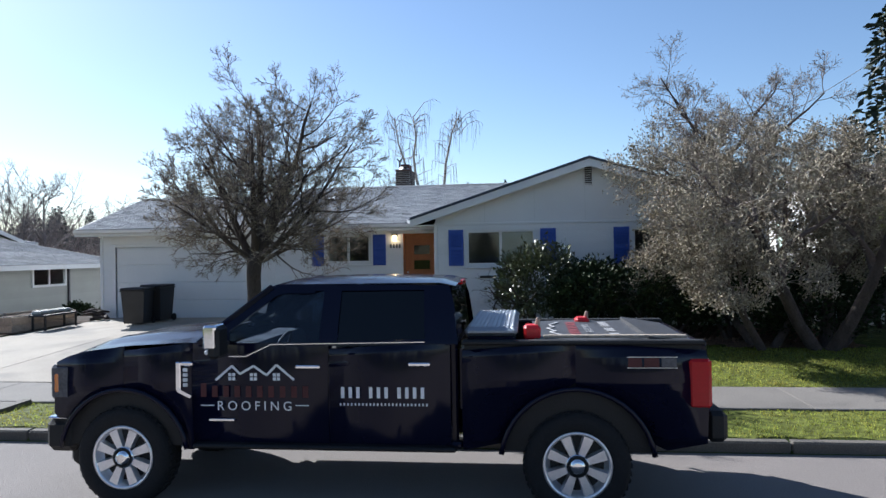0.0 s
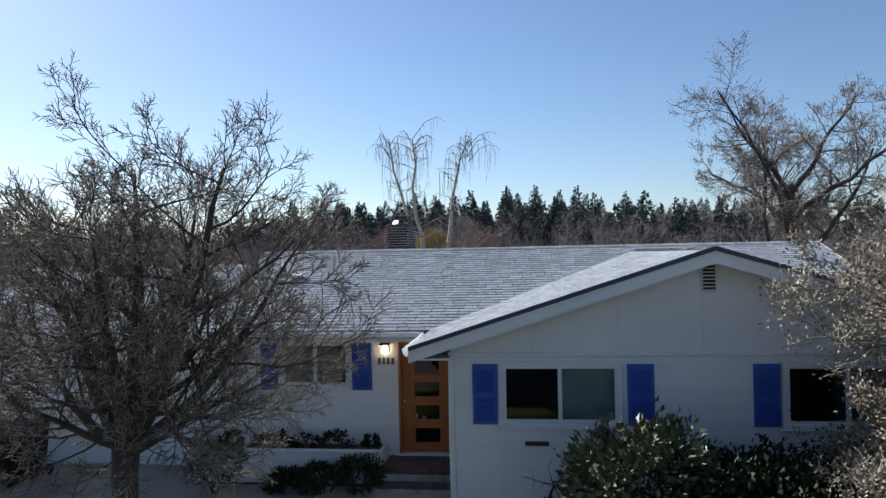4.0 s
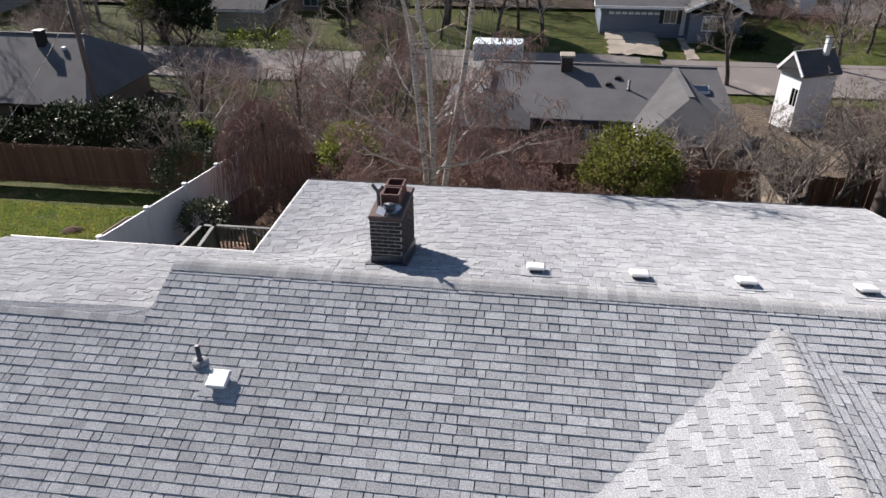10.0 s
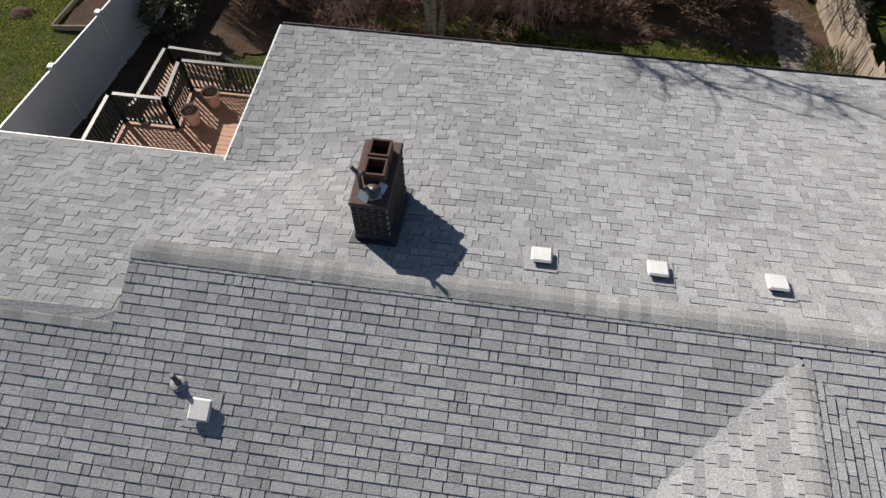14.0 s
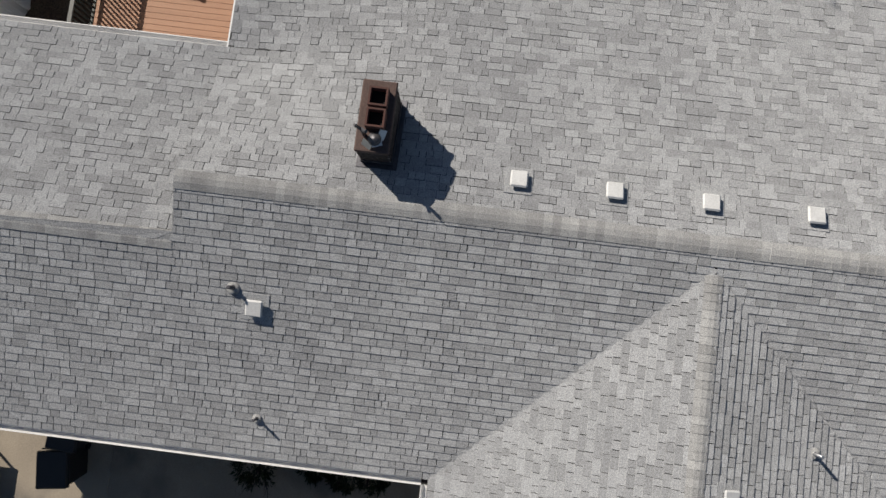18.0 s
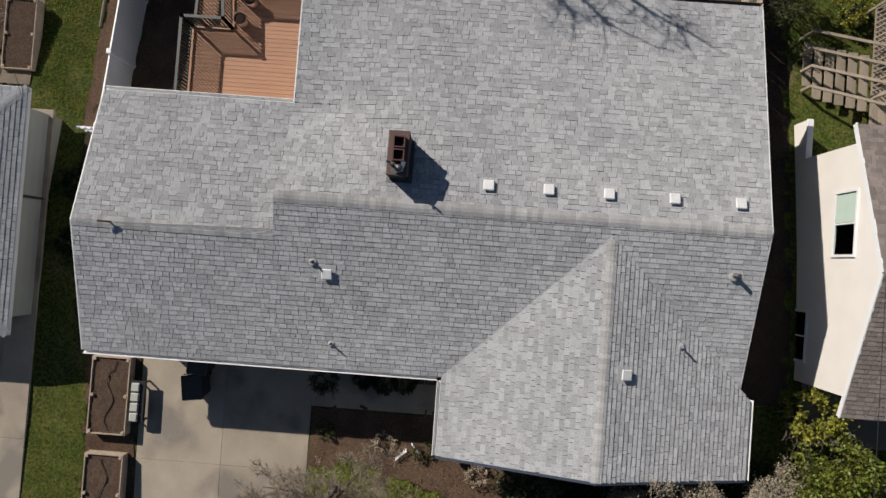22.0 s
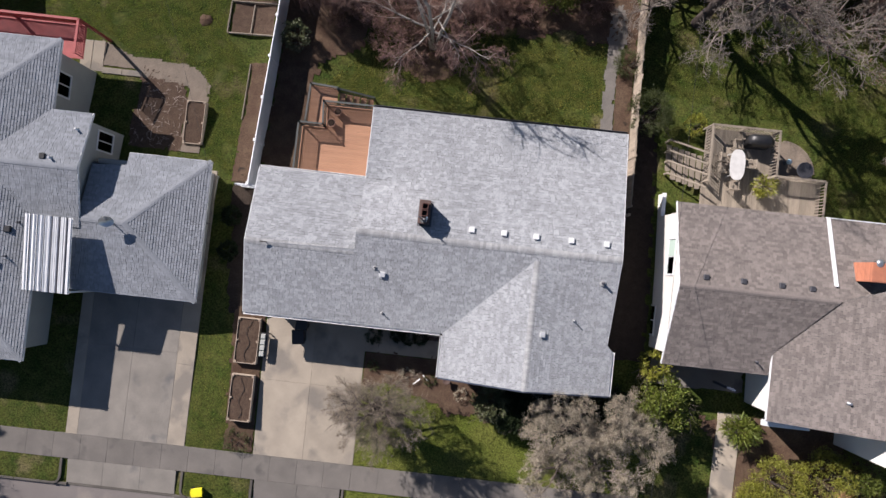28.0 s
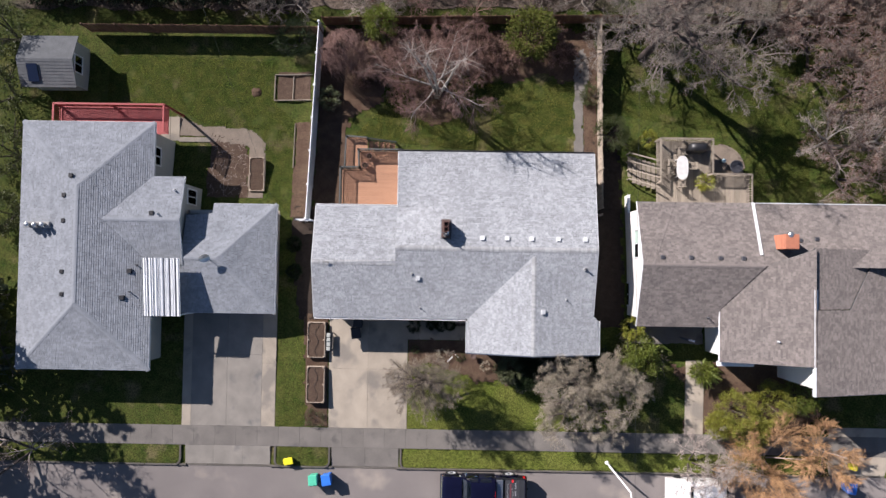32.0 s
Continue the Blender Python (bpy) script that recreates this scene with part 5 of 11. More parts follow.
def left_house():
    h = thing("house", (-25, 22, 0), "grey-green split-level house with blue-grey hipped shingle roofs", "house")
    W, E, N, S, ze, s = -33.19, -24.09, 31.68, 14.78, 3.1, 0.3
    xr, yn, ys = (W + E) / 2, N - (E - W) / 2, S + (E - W) / 2
    zr = ze + s * (E - W) / 2
    hw, he = (lambda x, y: ze + s * (x - W)), (lambda x, y: ze + s * (E - x))
    hn, hs = (lambda x, y: ze + s * (N - y)), (lambda x, y: ze + s * (y - S))
    base = G()
    planes = [([(W, S), (xr, ys), (xr, yn), (W, N)], hw, 0, 1), ([(E, S), (E, N), (xr, yn), (xr, ys)], he, 0, -1), ([(W, N), (xr, yn), (E, N)], hn, 1, -1), ([(W, S), (E, S), (xr, ys)], hs, 1, 1)]
    cN, cS, cR, cE, cz = 27.98, 21.97, 24.975, -21.96, ze + 0.02
    hcn, hcs = (lambda x, y: cz + s * (cN - y)), (lambda x, y: cz + s * (y - cS))
    xv = E - (cN - cR)
    planes += [([(E - 0.05, cN), (cE, cN), (cE, cR), (xv, cR)], hcn, 1, -1), ([(E - 0.05, cS), (cE, cS), (cE, cR), (xv, cR)], hcs, 1, 1)]
    gN, gS, gR, gE, gW, gz0 = 26.27, 18.68, 22.475, -15.87, -22.1, 2.08
    gx = gE - (gN - gR)
    hgn, hgs, hge = (lambda x, y: gz0 + s * (gN - y)), (lambda x, y: gz0 + s * (y - gS)), (lambda x, y: gz0 + s * (gE - x))
    planes += [([(-20.3, gN), (gE, gN), (gx, gR), (gW, gR), (gW, gN - 0.75), (-20.3, gN - 0.75)], hgn, 1, -1), ([(gW - 1.9, gS), (gE, gS), (gx, gR), (gW - 1.9, gR)], hgs, 1, 1), ([(gE, gS), (gE, gN), (gx, gR)], hge, 0, -1)]
    for poly, hf, ax, rise in planes:
        base.prism(poly, lambda x, y, hf=hf: hf(x, y) - 0.13, lambda x, y, hf=hf: hf(x, y) - 0.006)
    rf = base.ob("roof", M_FELT, h, "blue-grey hipped shingle roof")
    for i, (poly, hf, ax, rise) in enumerate(planes):
        g, _ = shingles(poly, hf, ax, rise, s, 20 + i)
        tagged(g.ob("shingle_field", M_LROOF, rf), kind="stuff")
    rng = random.Random(3)
    for a, b in (((xr, ys, zr), (xr, yn, zr)), ((xr, yn, zr), (E, N, ze)), ((xr, yn, zr), (W, N, ze)), ((xr, ys, zr), (E, S, ze)), ((xr, ys, zr), (W, S, ze)), ((xv, cR, cz + s * 3), (cE, cR, cz + s * 3)), ((gW, gR, gz0 + s * 3.8), (gx, gR, gz0 + s * 3.8)), ((gx, gR, gz0 + s * 3.8), (gE, gN, gz0)), ((gx, gR, gz0 + s * 3.8), (gE, gS, gz0))):
        caps(rf, M_LROOF, (a, b), 0.15, 0.2, rng, (0.22, 0.22))
    edge_trim(h, M_WHITE, ((W, S, ze), (E, S, ze)), ((E, S, ze), (E, cS, ze)), ((E, cN, ze), (E, N, ze)), ((W, N, ze), (E, N, ze)), ((W, S, ze), (W, N, ze)), ((cE, cN, cz), (cE, cR, cz + 0.9)), ((cE, cR, cz + 0.9), (cE, cS, cz)), ((-20.3, gN, gz0), (gE, gN, gz0)), ((gE, gN, gz0), (gE, gS, gz0)), ((gE, gS, gz0), (gW - 2, gS, gz0)))
    G().box(W + 0.5, E - 0.5, S + 0.5, N - 0.5, -3, ze - 0.1).ob("wall_main", M_LWALL, h)
    G().prism([(cE - 0.3, cN - 0.4), (cE - 0.3, cS + 0.4), (E - 1, cS + 0.4), (E - 1, cN - 0.4)], -3, lambda x, y: ze).ob("wall_wing", M_LWALL, h)
    G().add([(cE - 0.3, cN - 0.4, ze), (cE - 0.3, cS + 0.4, ze), (cE - 0.3, cR, cz + 0.8), (cE - 0.5, cN - 0.4, ze), (cE - 0.5, cS + 0.4, ze), (cE - 0.5, cR, cz + 0.8)], [(0, 2, 1), (3, 4, 5), (0, 3, 5, 2), (1, 2, 5, 4)]).ob("wall_wing_gable", M_LWALL, h)
    gw = G().box(-22.0, gE - 0.5, gS + 0.45, gN - 0.45, -1.5, gz0 - 0.1).ob("wall_garage", M_LWALL, h)
    z = -0.2
    while z < gz0 - 0.2:
        G().hexa([(gE - 0.5, gS + 0.45, z), (gE - 0.478, gS + 0.45, z), (gE - 0.478, gN - 0.45, z), (gE - 0.5, gN - 0.45, z), (gE - 0.5, gS + 0.45, z + 0.2), (gE - 0.492, gS + 0.45, z + 0.2), (gE - 0.492, gN - 0.45, z + 0.2), (gE - 0.5, gN - 0.45, z + 0.2)]).ob("siding_board", M_LWALL, gw)
        z += 0.2
    plain_window(h, "+x", 21.2, 22.8, 1.38, 1.92, gE - 0.48, back=M_PATIOWHITE)
    G().cbox(gE - 0.47, gE - 0.4, 22.95, 23.03, -0.2, gz0 - 0.1, 0.01).ob("downpipe", M_LEAD, h)
    plain_window(h, "+x", 26.3, 27.3, 0.2, 1.8, cE - 0.3)
    plain_window(h, "+x", 29.0, 30.2, 1.0, 2.2, E - 0.5)
    G().box(-20.5, -17.3, gS + 0.42, gS + 0.46, 0.1, 1.9).ob("garage_door", M_WHITE, h, "white garage door in shade")
    # corrugated patio roof
    pc = G()
    n = 60
    for i in range(n + 1):
        x = -24.35 + 2.45 * i / n
        for y in (18.5, 22.4):
            pc.v.append((x, y, 3.45 + 0.035 * math.sin(i * math.pi / 2.5) + (y - 18.5) * 0.12))
    pc.f = [(2 * i, 2 * i + 2, 2 * i + 3, 2 * i + 1) for i in range(n)]
    p = pc.ob("porch_cover", M_CORRUG, h, "white corrugated porch roof with dark gaps")
    for i in range(13):
        x = -24.35 + 2.45 * (i + 0.5) / 13
        G().bar((x, 18.5, 3.46), (x, 22.4, 3.93), 0.045, 0.05).ob("rib", M_LEAD if i % 2 else M_CORRUG, p)
    for x in (-24.2, -22.0):
        G().cbox(x - 0.05, x + 0.05, 18.55, 18.65, -0.2, 3.42, 0.01).ob("porch_post", M_WHITE, p)
    # vents, pipes, dish, chimney stack
    for x, y in ((-29.6, 26.5), (-29.6, 24.8), (-29.6, 21.4), (-29.55, 19.9), (-29.1, 27.8)):
        vent_box(h, x, y, hw(x, y), M_BLACKPL, 0.14)
    for x, y in ((-25.4, 21.5), (-25.8, 19.7)):
        vent_box(h, x, y, he(x, y), M_BLACKPL, 0.16)
        vent_pipe(h, x + 0.45, y + 0.4, he(x + 0.45, y + 0.4))
    for x, y in ((-22.5, 27.0), (-23.4, 25.35)):
        vent_pipe(h, x, y, hcn(x, y), 0.06, 0.28, M_ZINC)
    vent_box(h, -23.85, 25.4, hcn(-23.85, 25.4), M_BLACKPL, 0.15)
    st = G().cbox(-32.2, -30.6, 24.3, 24.7, hw(-31.4, 24.5) - 0.3, hw(-31.4, 24.5) + 0.5, 0.02).ob("chimney", M_MORTAR, h, "grey chimney with three round flues")
    for x in (-31.9, -31.4, -30.9):
        G().lathe([(0.13, 0), (0.13, 0.35), (0.17, 0.36), (0.17, 0.42), (0.05, 0.47)], (x, 24.5, hw(-31.4, 24.5) + 0.48), 14).ob("flue", M_ZINC, st, "", True)
    d = G().tube([(-20.3, 22.5, 3.1), (-20.3, 22.5, 3.75)], 0.03, 8).ob("satellite_dish", M_LEAD, h, "grey satellite dish on a mast")
    G().lathe([(0.0, 0.0), (0.2, 0.03), (0.36, 0.11), (0.37, 0.11), (0.2, 0.015), (0.0, -0.02)], (0, 0, 0), 20, pose(-20.3, 22.5, 3.75, 50, 0, 30)).ob("dish", M_ZINC, d, "", True)
    # red balcony along the back
    b = thing("balcony", (-29, 32.5, 0.8), "red-stained timber balcony behind the split-level house", "balcony")
    bx0, bx1, by0, by1, bz = -31.9, -24.1, N - 0.4, 33.2, 0.9
    for i in range(16):
        y = by0 + (by1 - by0) * i / 16
        G().cbox(bx0, bx1, y + 0.005, y + 0.14, bz - 0.03, bz, 0.004).ob("deck_board", M_REDRAIL, b)
    for a, c in (((bx0, by1), (bx1, by1)), ((bx1, by1), (bx1, 31.3)), ((bx0, by1), (bx0, by0))):
        G().bar((*a, bz + 0.95), (*c, bz + 0.95), 0.14, 0.045, 0.008).ob("hand_rail", M_REDRAIL, b)
        G().bar((*a, bz + 0.12), (*c, bz + 0.12), 0.05, 0.06).ob("bottom_rail", M_REDRAIL, b)
        L = math.dist(a, c)
        for i in range(int(L / 0.13)):
            t = (i + 0.5) / int(L / 0.13)
            x, y = a[0] + (c[0] - a[0]) * t, a[1] + (c[1] - a[1]) * t
            G().box(x - 0.02, x + 0.02, y - 0.02, y + 0.02, bz + 0.12, bz + 0.93).ob("baluster", M_REDRAIL, b)
    for x, y in ((bx0, by1), (-28, by1), (bx1, by1)):
        G().cbox(x - 0.07, x + 0.07, y - 0.07, y + 0.07, -3, bz + 0.93, 0.01).ob("post", M_REDRAIL, b)


def right_house():
    h = thing("house", (15, 22, 0), "cream stucco house with brown shingle roof and brick chimney", "house")
    x0, ye, yr, yn, ze, zr = 8.74, 18.34, 22.45, 26.72, 3.2, 4.78
    sf, sb = (zr - ze) / (yr - ye), (zr - 3.14) / (yn - yr)
    ha, hb = (lambda x, y: ze + sf * (y - ye)), (lambda x, y: zr - sb * (y - yr))
    hB, hC = (lambda x, y: 3.62 + 0.42 * (x - 14.15)), (lambda x, y: 5.75 - 0.3 * (x - 19.4))
    planes = [([(x0, ye), (14.2, ye), (14.2, 19.6), (16.7, yr), (x0, yr)], ha, 1, 1), ([(x0, yr), (30, yr), (30, yn), (x0, yn)], hb, 1, -1), ([(14.15, 16.1), (19.4, 16.1), (19.4, 23.6), (16.7, yr), (14.15, 19.55)], hB, 0, 1), ([(19.35, 14.25), (30, 14.25), (30, 24.5), (24.2, 23.6), (22.0, 19.7), (19.35, 19.7)], hC, 0, -1), ([(19.4, 19.75), (22.0, 19.75), (24.2, 23.65), (19.4, 23.65)], lambda x, y: hC(x, y) - 0.14, 0, -1)]
    base = G()
    for poly, hf, ax, rise in planes:
        base.prism(poly, lambda x, y, hf=hf: hf(x, y) - 0.13, lambda x, y, hf=hf: hf(x, y) - 0.006)
    rf = base.ob("roof", M_FELT, h, "brown mottled shingle roof")
    for i, (poly, hf, ax, rise) in enumerate(planes):
        g, _ = shingles(poly, hf, ax, rise, 0.38, 40 + i)
        tagged(g.ob("shingle_field", M_RROOF, rf), kind="stuff")
    caps(rf, M_RROOF, ((x0, yr, zr), (16.5, yr, zr)), 0.14, 0.2, random.Random(9), (0.38, 0.38))
    G().cbox(16.45, 16.6, 23.2, yn + 0.02, 3.0, 3.02, 0.005).ob("trim", M_WHITE, h)
    G().hexa([(16.42, 23.2, hb(0, 23.2)), (16.58, 23.2, hb(0, 23.2)), (16.58, yn, hb(0, yn)), (16.42, yn, hb(0, yn)), (16.42, 23.2, hb(0, 23.2) + 0.12), (16.58, 23.2, hb(0, 23.2) + 0.12), (16.58, yn, hb(0, yn) + 0.12), (16.42, yn, hb(0, yn) + 0.12)]).ob("parapet_trim", M_WHITE, h)
    edge_trim(h, M_WHITE, ((x0, ye, ze), (x0, yr, zr)), ((x0, yr, zr), (x0, yn, 3.14)), ((16.4, yn, 3.2), (30, yn, 3.2)), ((14.15, 16.1, 3.62), (14.15, 19.55, 3.62)), w=0.05)
    edge_trim(h, M_WHITE, ((19.33, 14.25, 5.8), (19.33, 21.0, 5.8)), w=0.12, h=0.25)
    edge_trim(h, M_LEAD, ((x0, ye, ze), (14.1, ye, ze)), ((14.15, 16.1, 3.62), (19.4, 16.1, 5.8)), ((19.4, 14.25, 5.75), (30, 14.25, 2.6)), w=0.05)
    pts = [(18.9, -0.3), (26.2, -1.4), (26.2, 3.1), (yr, zr - 0.15), (18.9, 3.15)]
    G().add([(8.9, y, z) for y, z in pts] + [(9.05, y, z) for y, z in pts], [(4, 3, 2, 1, 0), (5, 6, 7, 8, 9), (0, 1, 6, 5), (1, 2, 7, 6), (2, 3, 8, 7), (3, 4, 9, 8), (4, 0, 5, 9)]).ob("wall_west", M_CREAM, h)
    G().box(9.05, 14.4, 18.9, 19.05, -0.3, 3.15).ob("wall_front", M_CREAM, h)
    G().box(14.4, 14.55, 16.6, 19.05, -0.3, 3.5).ob("wall_porch", M_CREAM, h)
    G().prism([(14.4, 16.45), (19.5, 16.45), (19.5, 16.6), (14.4, 16.6)], -0.3, lambda x, y: hB(x, y) - 0.12).ob("wall_wing", M_CREAM, h)
    G().prism([(19.5, 14.7), (29.8, 14.7), (29.8, 14.85), (19.5, 14.85)], -0.3, lambda x, y: hC(x, y) - 0.12).ob("wall_garage", M_CREAM, h)
    G().box(19.45, 19.6, 14.7, 21, -0.3, 5.6).ob("wall_garage_side", M_CREAM, h)
    G().box(9.05, 30, 26.05, 26.2, -1.6, 3.05).ob("wall_back", M_CREAM, h)
    sw = plain_window(h, "-x", 22.97, 24.8, 2.05, 3.12, 8.9, M_GREENTINT, 2)
    G().cbox(8.879, 8.886, 23.92, 24.76, 2.09, 3.08, 0.002).ob("blind", M_CURTAIN, sw, "pale green sun blind")
    plain_window(h, "-x", 19.6, 21.15, 0.0, 0.75, 8.9)
    G().box(8.9, 9.05, 26.2, 27.5, -1.5, 0.0).ob("wing_wall", M_CREAM, h)
    G().cbox(8.87, 9.08, 26.2, 27.52, 0.0, 0.06, 0.01).ob("wall_cap", M_WHITE, h)
    plain_window(h, "-y", 10.2, 12.0, 1.0, 2.4, 18.9, None, 2)
    plain_window(h, "-y", 15.4, 18.0, 1.0, 2.4, 16.45, None, 3)
    G().cbox(12.7, 13.6, 18.86, 18.92, 0.15, 2.2, 0.01).ob("door", M_BLUEWALL, h, "dark front door under the porch")
    G().cbox(12.6, 12.72, 17.3, 17.42, 0.1, 3.1, 0.01).ob("porch_post", M_TRIM_DARK, h)
    G().cbox(12.0, 14.3, 16.2, 18.9, -0.1, 0.18, 0.02).ob("porch_slab", M_CONCRETE, h)
    G().cbox(14.2, 16.6, 15.75, 16.05, 2.9, 3.2, 0.02).ob("window_hood", M_WHITE, h, "white window hood with blue underside")
    c = G().cbox(17.55, 18.4, 23.6, 24.5, 3.6, 5.6, 0.02).ob("chimney", M_REDBRICK, h, "orange brick chimney with metal cap")
    for i in range(18):
        G().cbox(17.53, 18.42, 23.58, 24.52, 3.72 + i * 0.105, 3.72 + i * 0.105 + 0.085, 0.008).ob("brick_course", M_REDBRICK, c)
    G().lathe([(0.14, 0), (0.14, 0.3), (0.2, 0.32), (0.2, 0.4), (0.05, 0.46)], (17.9, 24.5, 5.2), 14).ob("metal_flue", M_ZINC, c, "", True)
    for x in (10.05, 11.9, 13.8, 15.3):
        vent_box(h, x, 22.95, hb(x, 22.95), M_LEAD, 0.14)
    for x, y in ((19.2, 24.2), (20.3, 24.3), (20.8, 23.2)):
        vent_box(h, x, y, hb(x, y), M_LEAD, 0.14)
    vent_pipe(h, 13.4, 19.0, ha(13.4, 19.0))
    vent_pipe(h, 17.4, 17.6, hB(17.4, 17.6), 0.06, 0.2, M_ZINC)
    # back deck with pergola
    d = thing("garden_deck", (12.9, 29.6, -0.7), "weathered timber deck with rails and steps", "deck")
    gx = lambda x, y: gz(x, y)
    dz = -0.15
    x = 11.0
    while x < 17.6:
        y1 = 31.5 if x < 14.8 else 29.0
        G().cbox(x + 0.004, x + 0.136, 26.3, y1, dz - 0.03, dz, 0.004).ob("deck_board", M_OLDWOOD, d)
        x += 0.14
    for x, y, t in ((11.05, 31.5, 1.0), (12.9, 31.5, 1.0), (14.75, 31.5, 1.0), (14.75, 29.0, 1.0), (11.05, 28.4, 1.0), (17.5, 29.0, 0.9), (17.5, 26.6, 0.9), (11.05, 26.5, 0.9)):
        G().cbox(x - 0.05, x + 0.05, y - 0.05, y + 0.05, gx(x, y) - 0.1, dz + t, 0.01).ob("post", M_OLDWOOD, d)
    for a, b in (((11.05, 28.4), (11.05, 31.5)), ((11.05, 31.5), (14.75, 31.5)), ((14.75, 31.5), (14.75, 29.0)), ((14.75, 29.0), (17.5, 29.0)), ((17.5, 29.0), (17.5, 26.6))):
        G().bar((*a, dz + 0.95), (*b, dz + 0.95), 0.12, 0.04, 0.006).ob("hand_rail", M_OLDWOOD, d)
        L = math.dist(a, b)
        for i in range(int(L / 0.16)):
            t = (i + 0.5) / int(L / 0.16)
            x, y = a[0] + (b[0] - a[0]) * t, a[1] + (b[1] - a[1]) * t
            G().box(x - 0.02, x + 0.02, y - 0.02, y + 0.02, dz, dz + 0.93).ob("baluster", M_OLDWOOD, d)
    for i in range(6):
        x = 10.85 - 0.3 * i
        G().cbox(x - 0.16, x + 0.14, 28.0 + 0.12 * i, 29.9 + 0.12 * i, dz - 0.17 * (i + 1) - 0.04, dz - 0.17 * (i + 1), 0.006).ob("step", M_OLDWOOD, d)
    for y, k in ((28.0, 0), (28.7, 0), (29.3, 0), (29.9, 0)):
        G().bar((11.0, y, dz + 0.85), (9.1, y + 0.75, dz - 0.25), 0.1, 0.05, 0.006).ob("stair_rail", M_OLDWOOD, d)
        G().cbox(9.1, 9.2, y + 0.7, y + 0.8, gx(9.2, y) - 0.05, dz - 0.25, 0.01).ob("post", M_OLDWOOD, d)
    t = thing("patio_table", (12.65, 29.45, dz), "white oval resin garden table", "table")
    ring = [(12.65 + 0.42 * math.copysign(abs(math.cos(a)) ** 0.8, math.cos(a)), 29.45 + 0.85 * math.copysign(abs(math.sin(a)) ** 0.7, math.sin(a))) for a in [2 * math.pi * i / 28 for i in range(28)]]
    G().prism(ring, dz + 0.70, dz + 0.735).ob("tabletop", M_PATIOWHITE, t)
    for sx in (-0.3, 0.3):
        for sy in (-0.6, 0.6):
            G().cbox(12.65 + sx - 0.03, 12.65 + sx + 0.03, 29.45 + sy - 0.03, 29.45 + sy + 0.03, dz, dz + 0.7, 0.008).ob("leg", M_PATIOWHITE, t)
    def chair(x, y, rot):
        c = thing("garden_chair", (0, 0, 0), "grey resin garden armchair", "chair", "chairs on the garden deck")
        G().cbox(-0.24, 0.24, -0.24, 0.24, 0.40, 0.43, 0.01).ob("seat", M_OLDWOOD, c)
        for i in range(5):
            G().cbox(-0.23 + i * 0.1, -0.17 + i * 0.1, 0.22, 0.25, 0.43, 0.9, 0.006).ob("back_slat", M_OLDWOOD, c)
        G().cbox(-0.24, 0.24, 0.21, 0.26, 0.86, 0.93, 0.01).ob("top_rail", M_OLDWOOD, c)
        for sx in (-0.22, 0.22):
            for sy in (-0.22, 0.22):
                G().cbox(sx - 0.02, sx + 0.02, sy - 0.02, sy + 0.02, 0, 0.4, 0.005).ob("leg", M_OLDWOOD, c)
            G().cbox(sx - 0.03, sx + 0.03, -0.24, 0.24, 0.62, 0.65, 0.008).ob("arm_rest", M_OLDWOOD, c)
        c.matrix_world = pose(x, y, dz, 0, 0, rot)
        return c
    for x, y, r in ((12.65, 30.65, 0), (12.65, 28.3, 180), (11.9, 29.2, 90), (11.9, 29.8, 90), (13.4, 29.6, -90)):
        chair(x, y, r)
    q = thing("covered_grill", (13.8, 30.9, dz), "black fabric cover over a barbecue grill", "grill")
    g = G()
    for z, r in ((0, 1.0), (0.5, 0.97), (0.85, 0.92), (1.05, 0.6), (1.1, 0.2)):
        for i in range(16):
            a = 2 * math.pi * i / 16
            w = 1 + 0.06 * math.sin(5 * a + 3 * z)
            g.v.append((13.8 + 0.75 * r * w * math.copysign(abs(math.cos(a)) ** 0.6, math.cos(a)), 30.9 + 0.36 * r * w * math.copysign(abs(math.sin(a)) ** 0.6, math.sin(a)), dz + z))
    g.f = [(k * 16 + i, k * 16 + (i + 1) % 16, (k + 1) * 16 + (i + 1) % 16, (k + 1) * 16 + i) for k in range(4) for i in range(16)] + [tuple(64 + i for i in range(16))]
    g.ob("cover", M_BLACKPL, q, "", True)


left_house()
right_house()


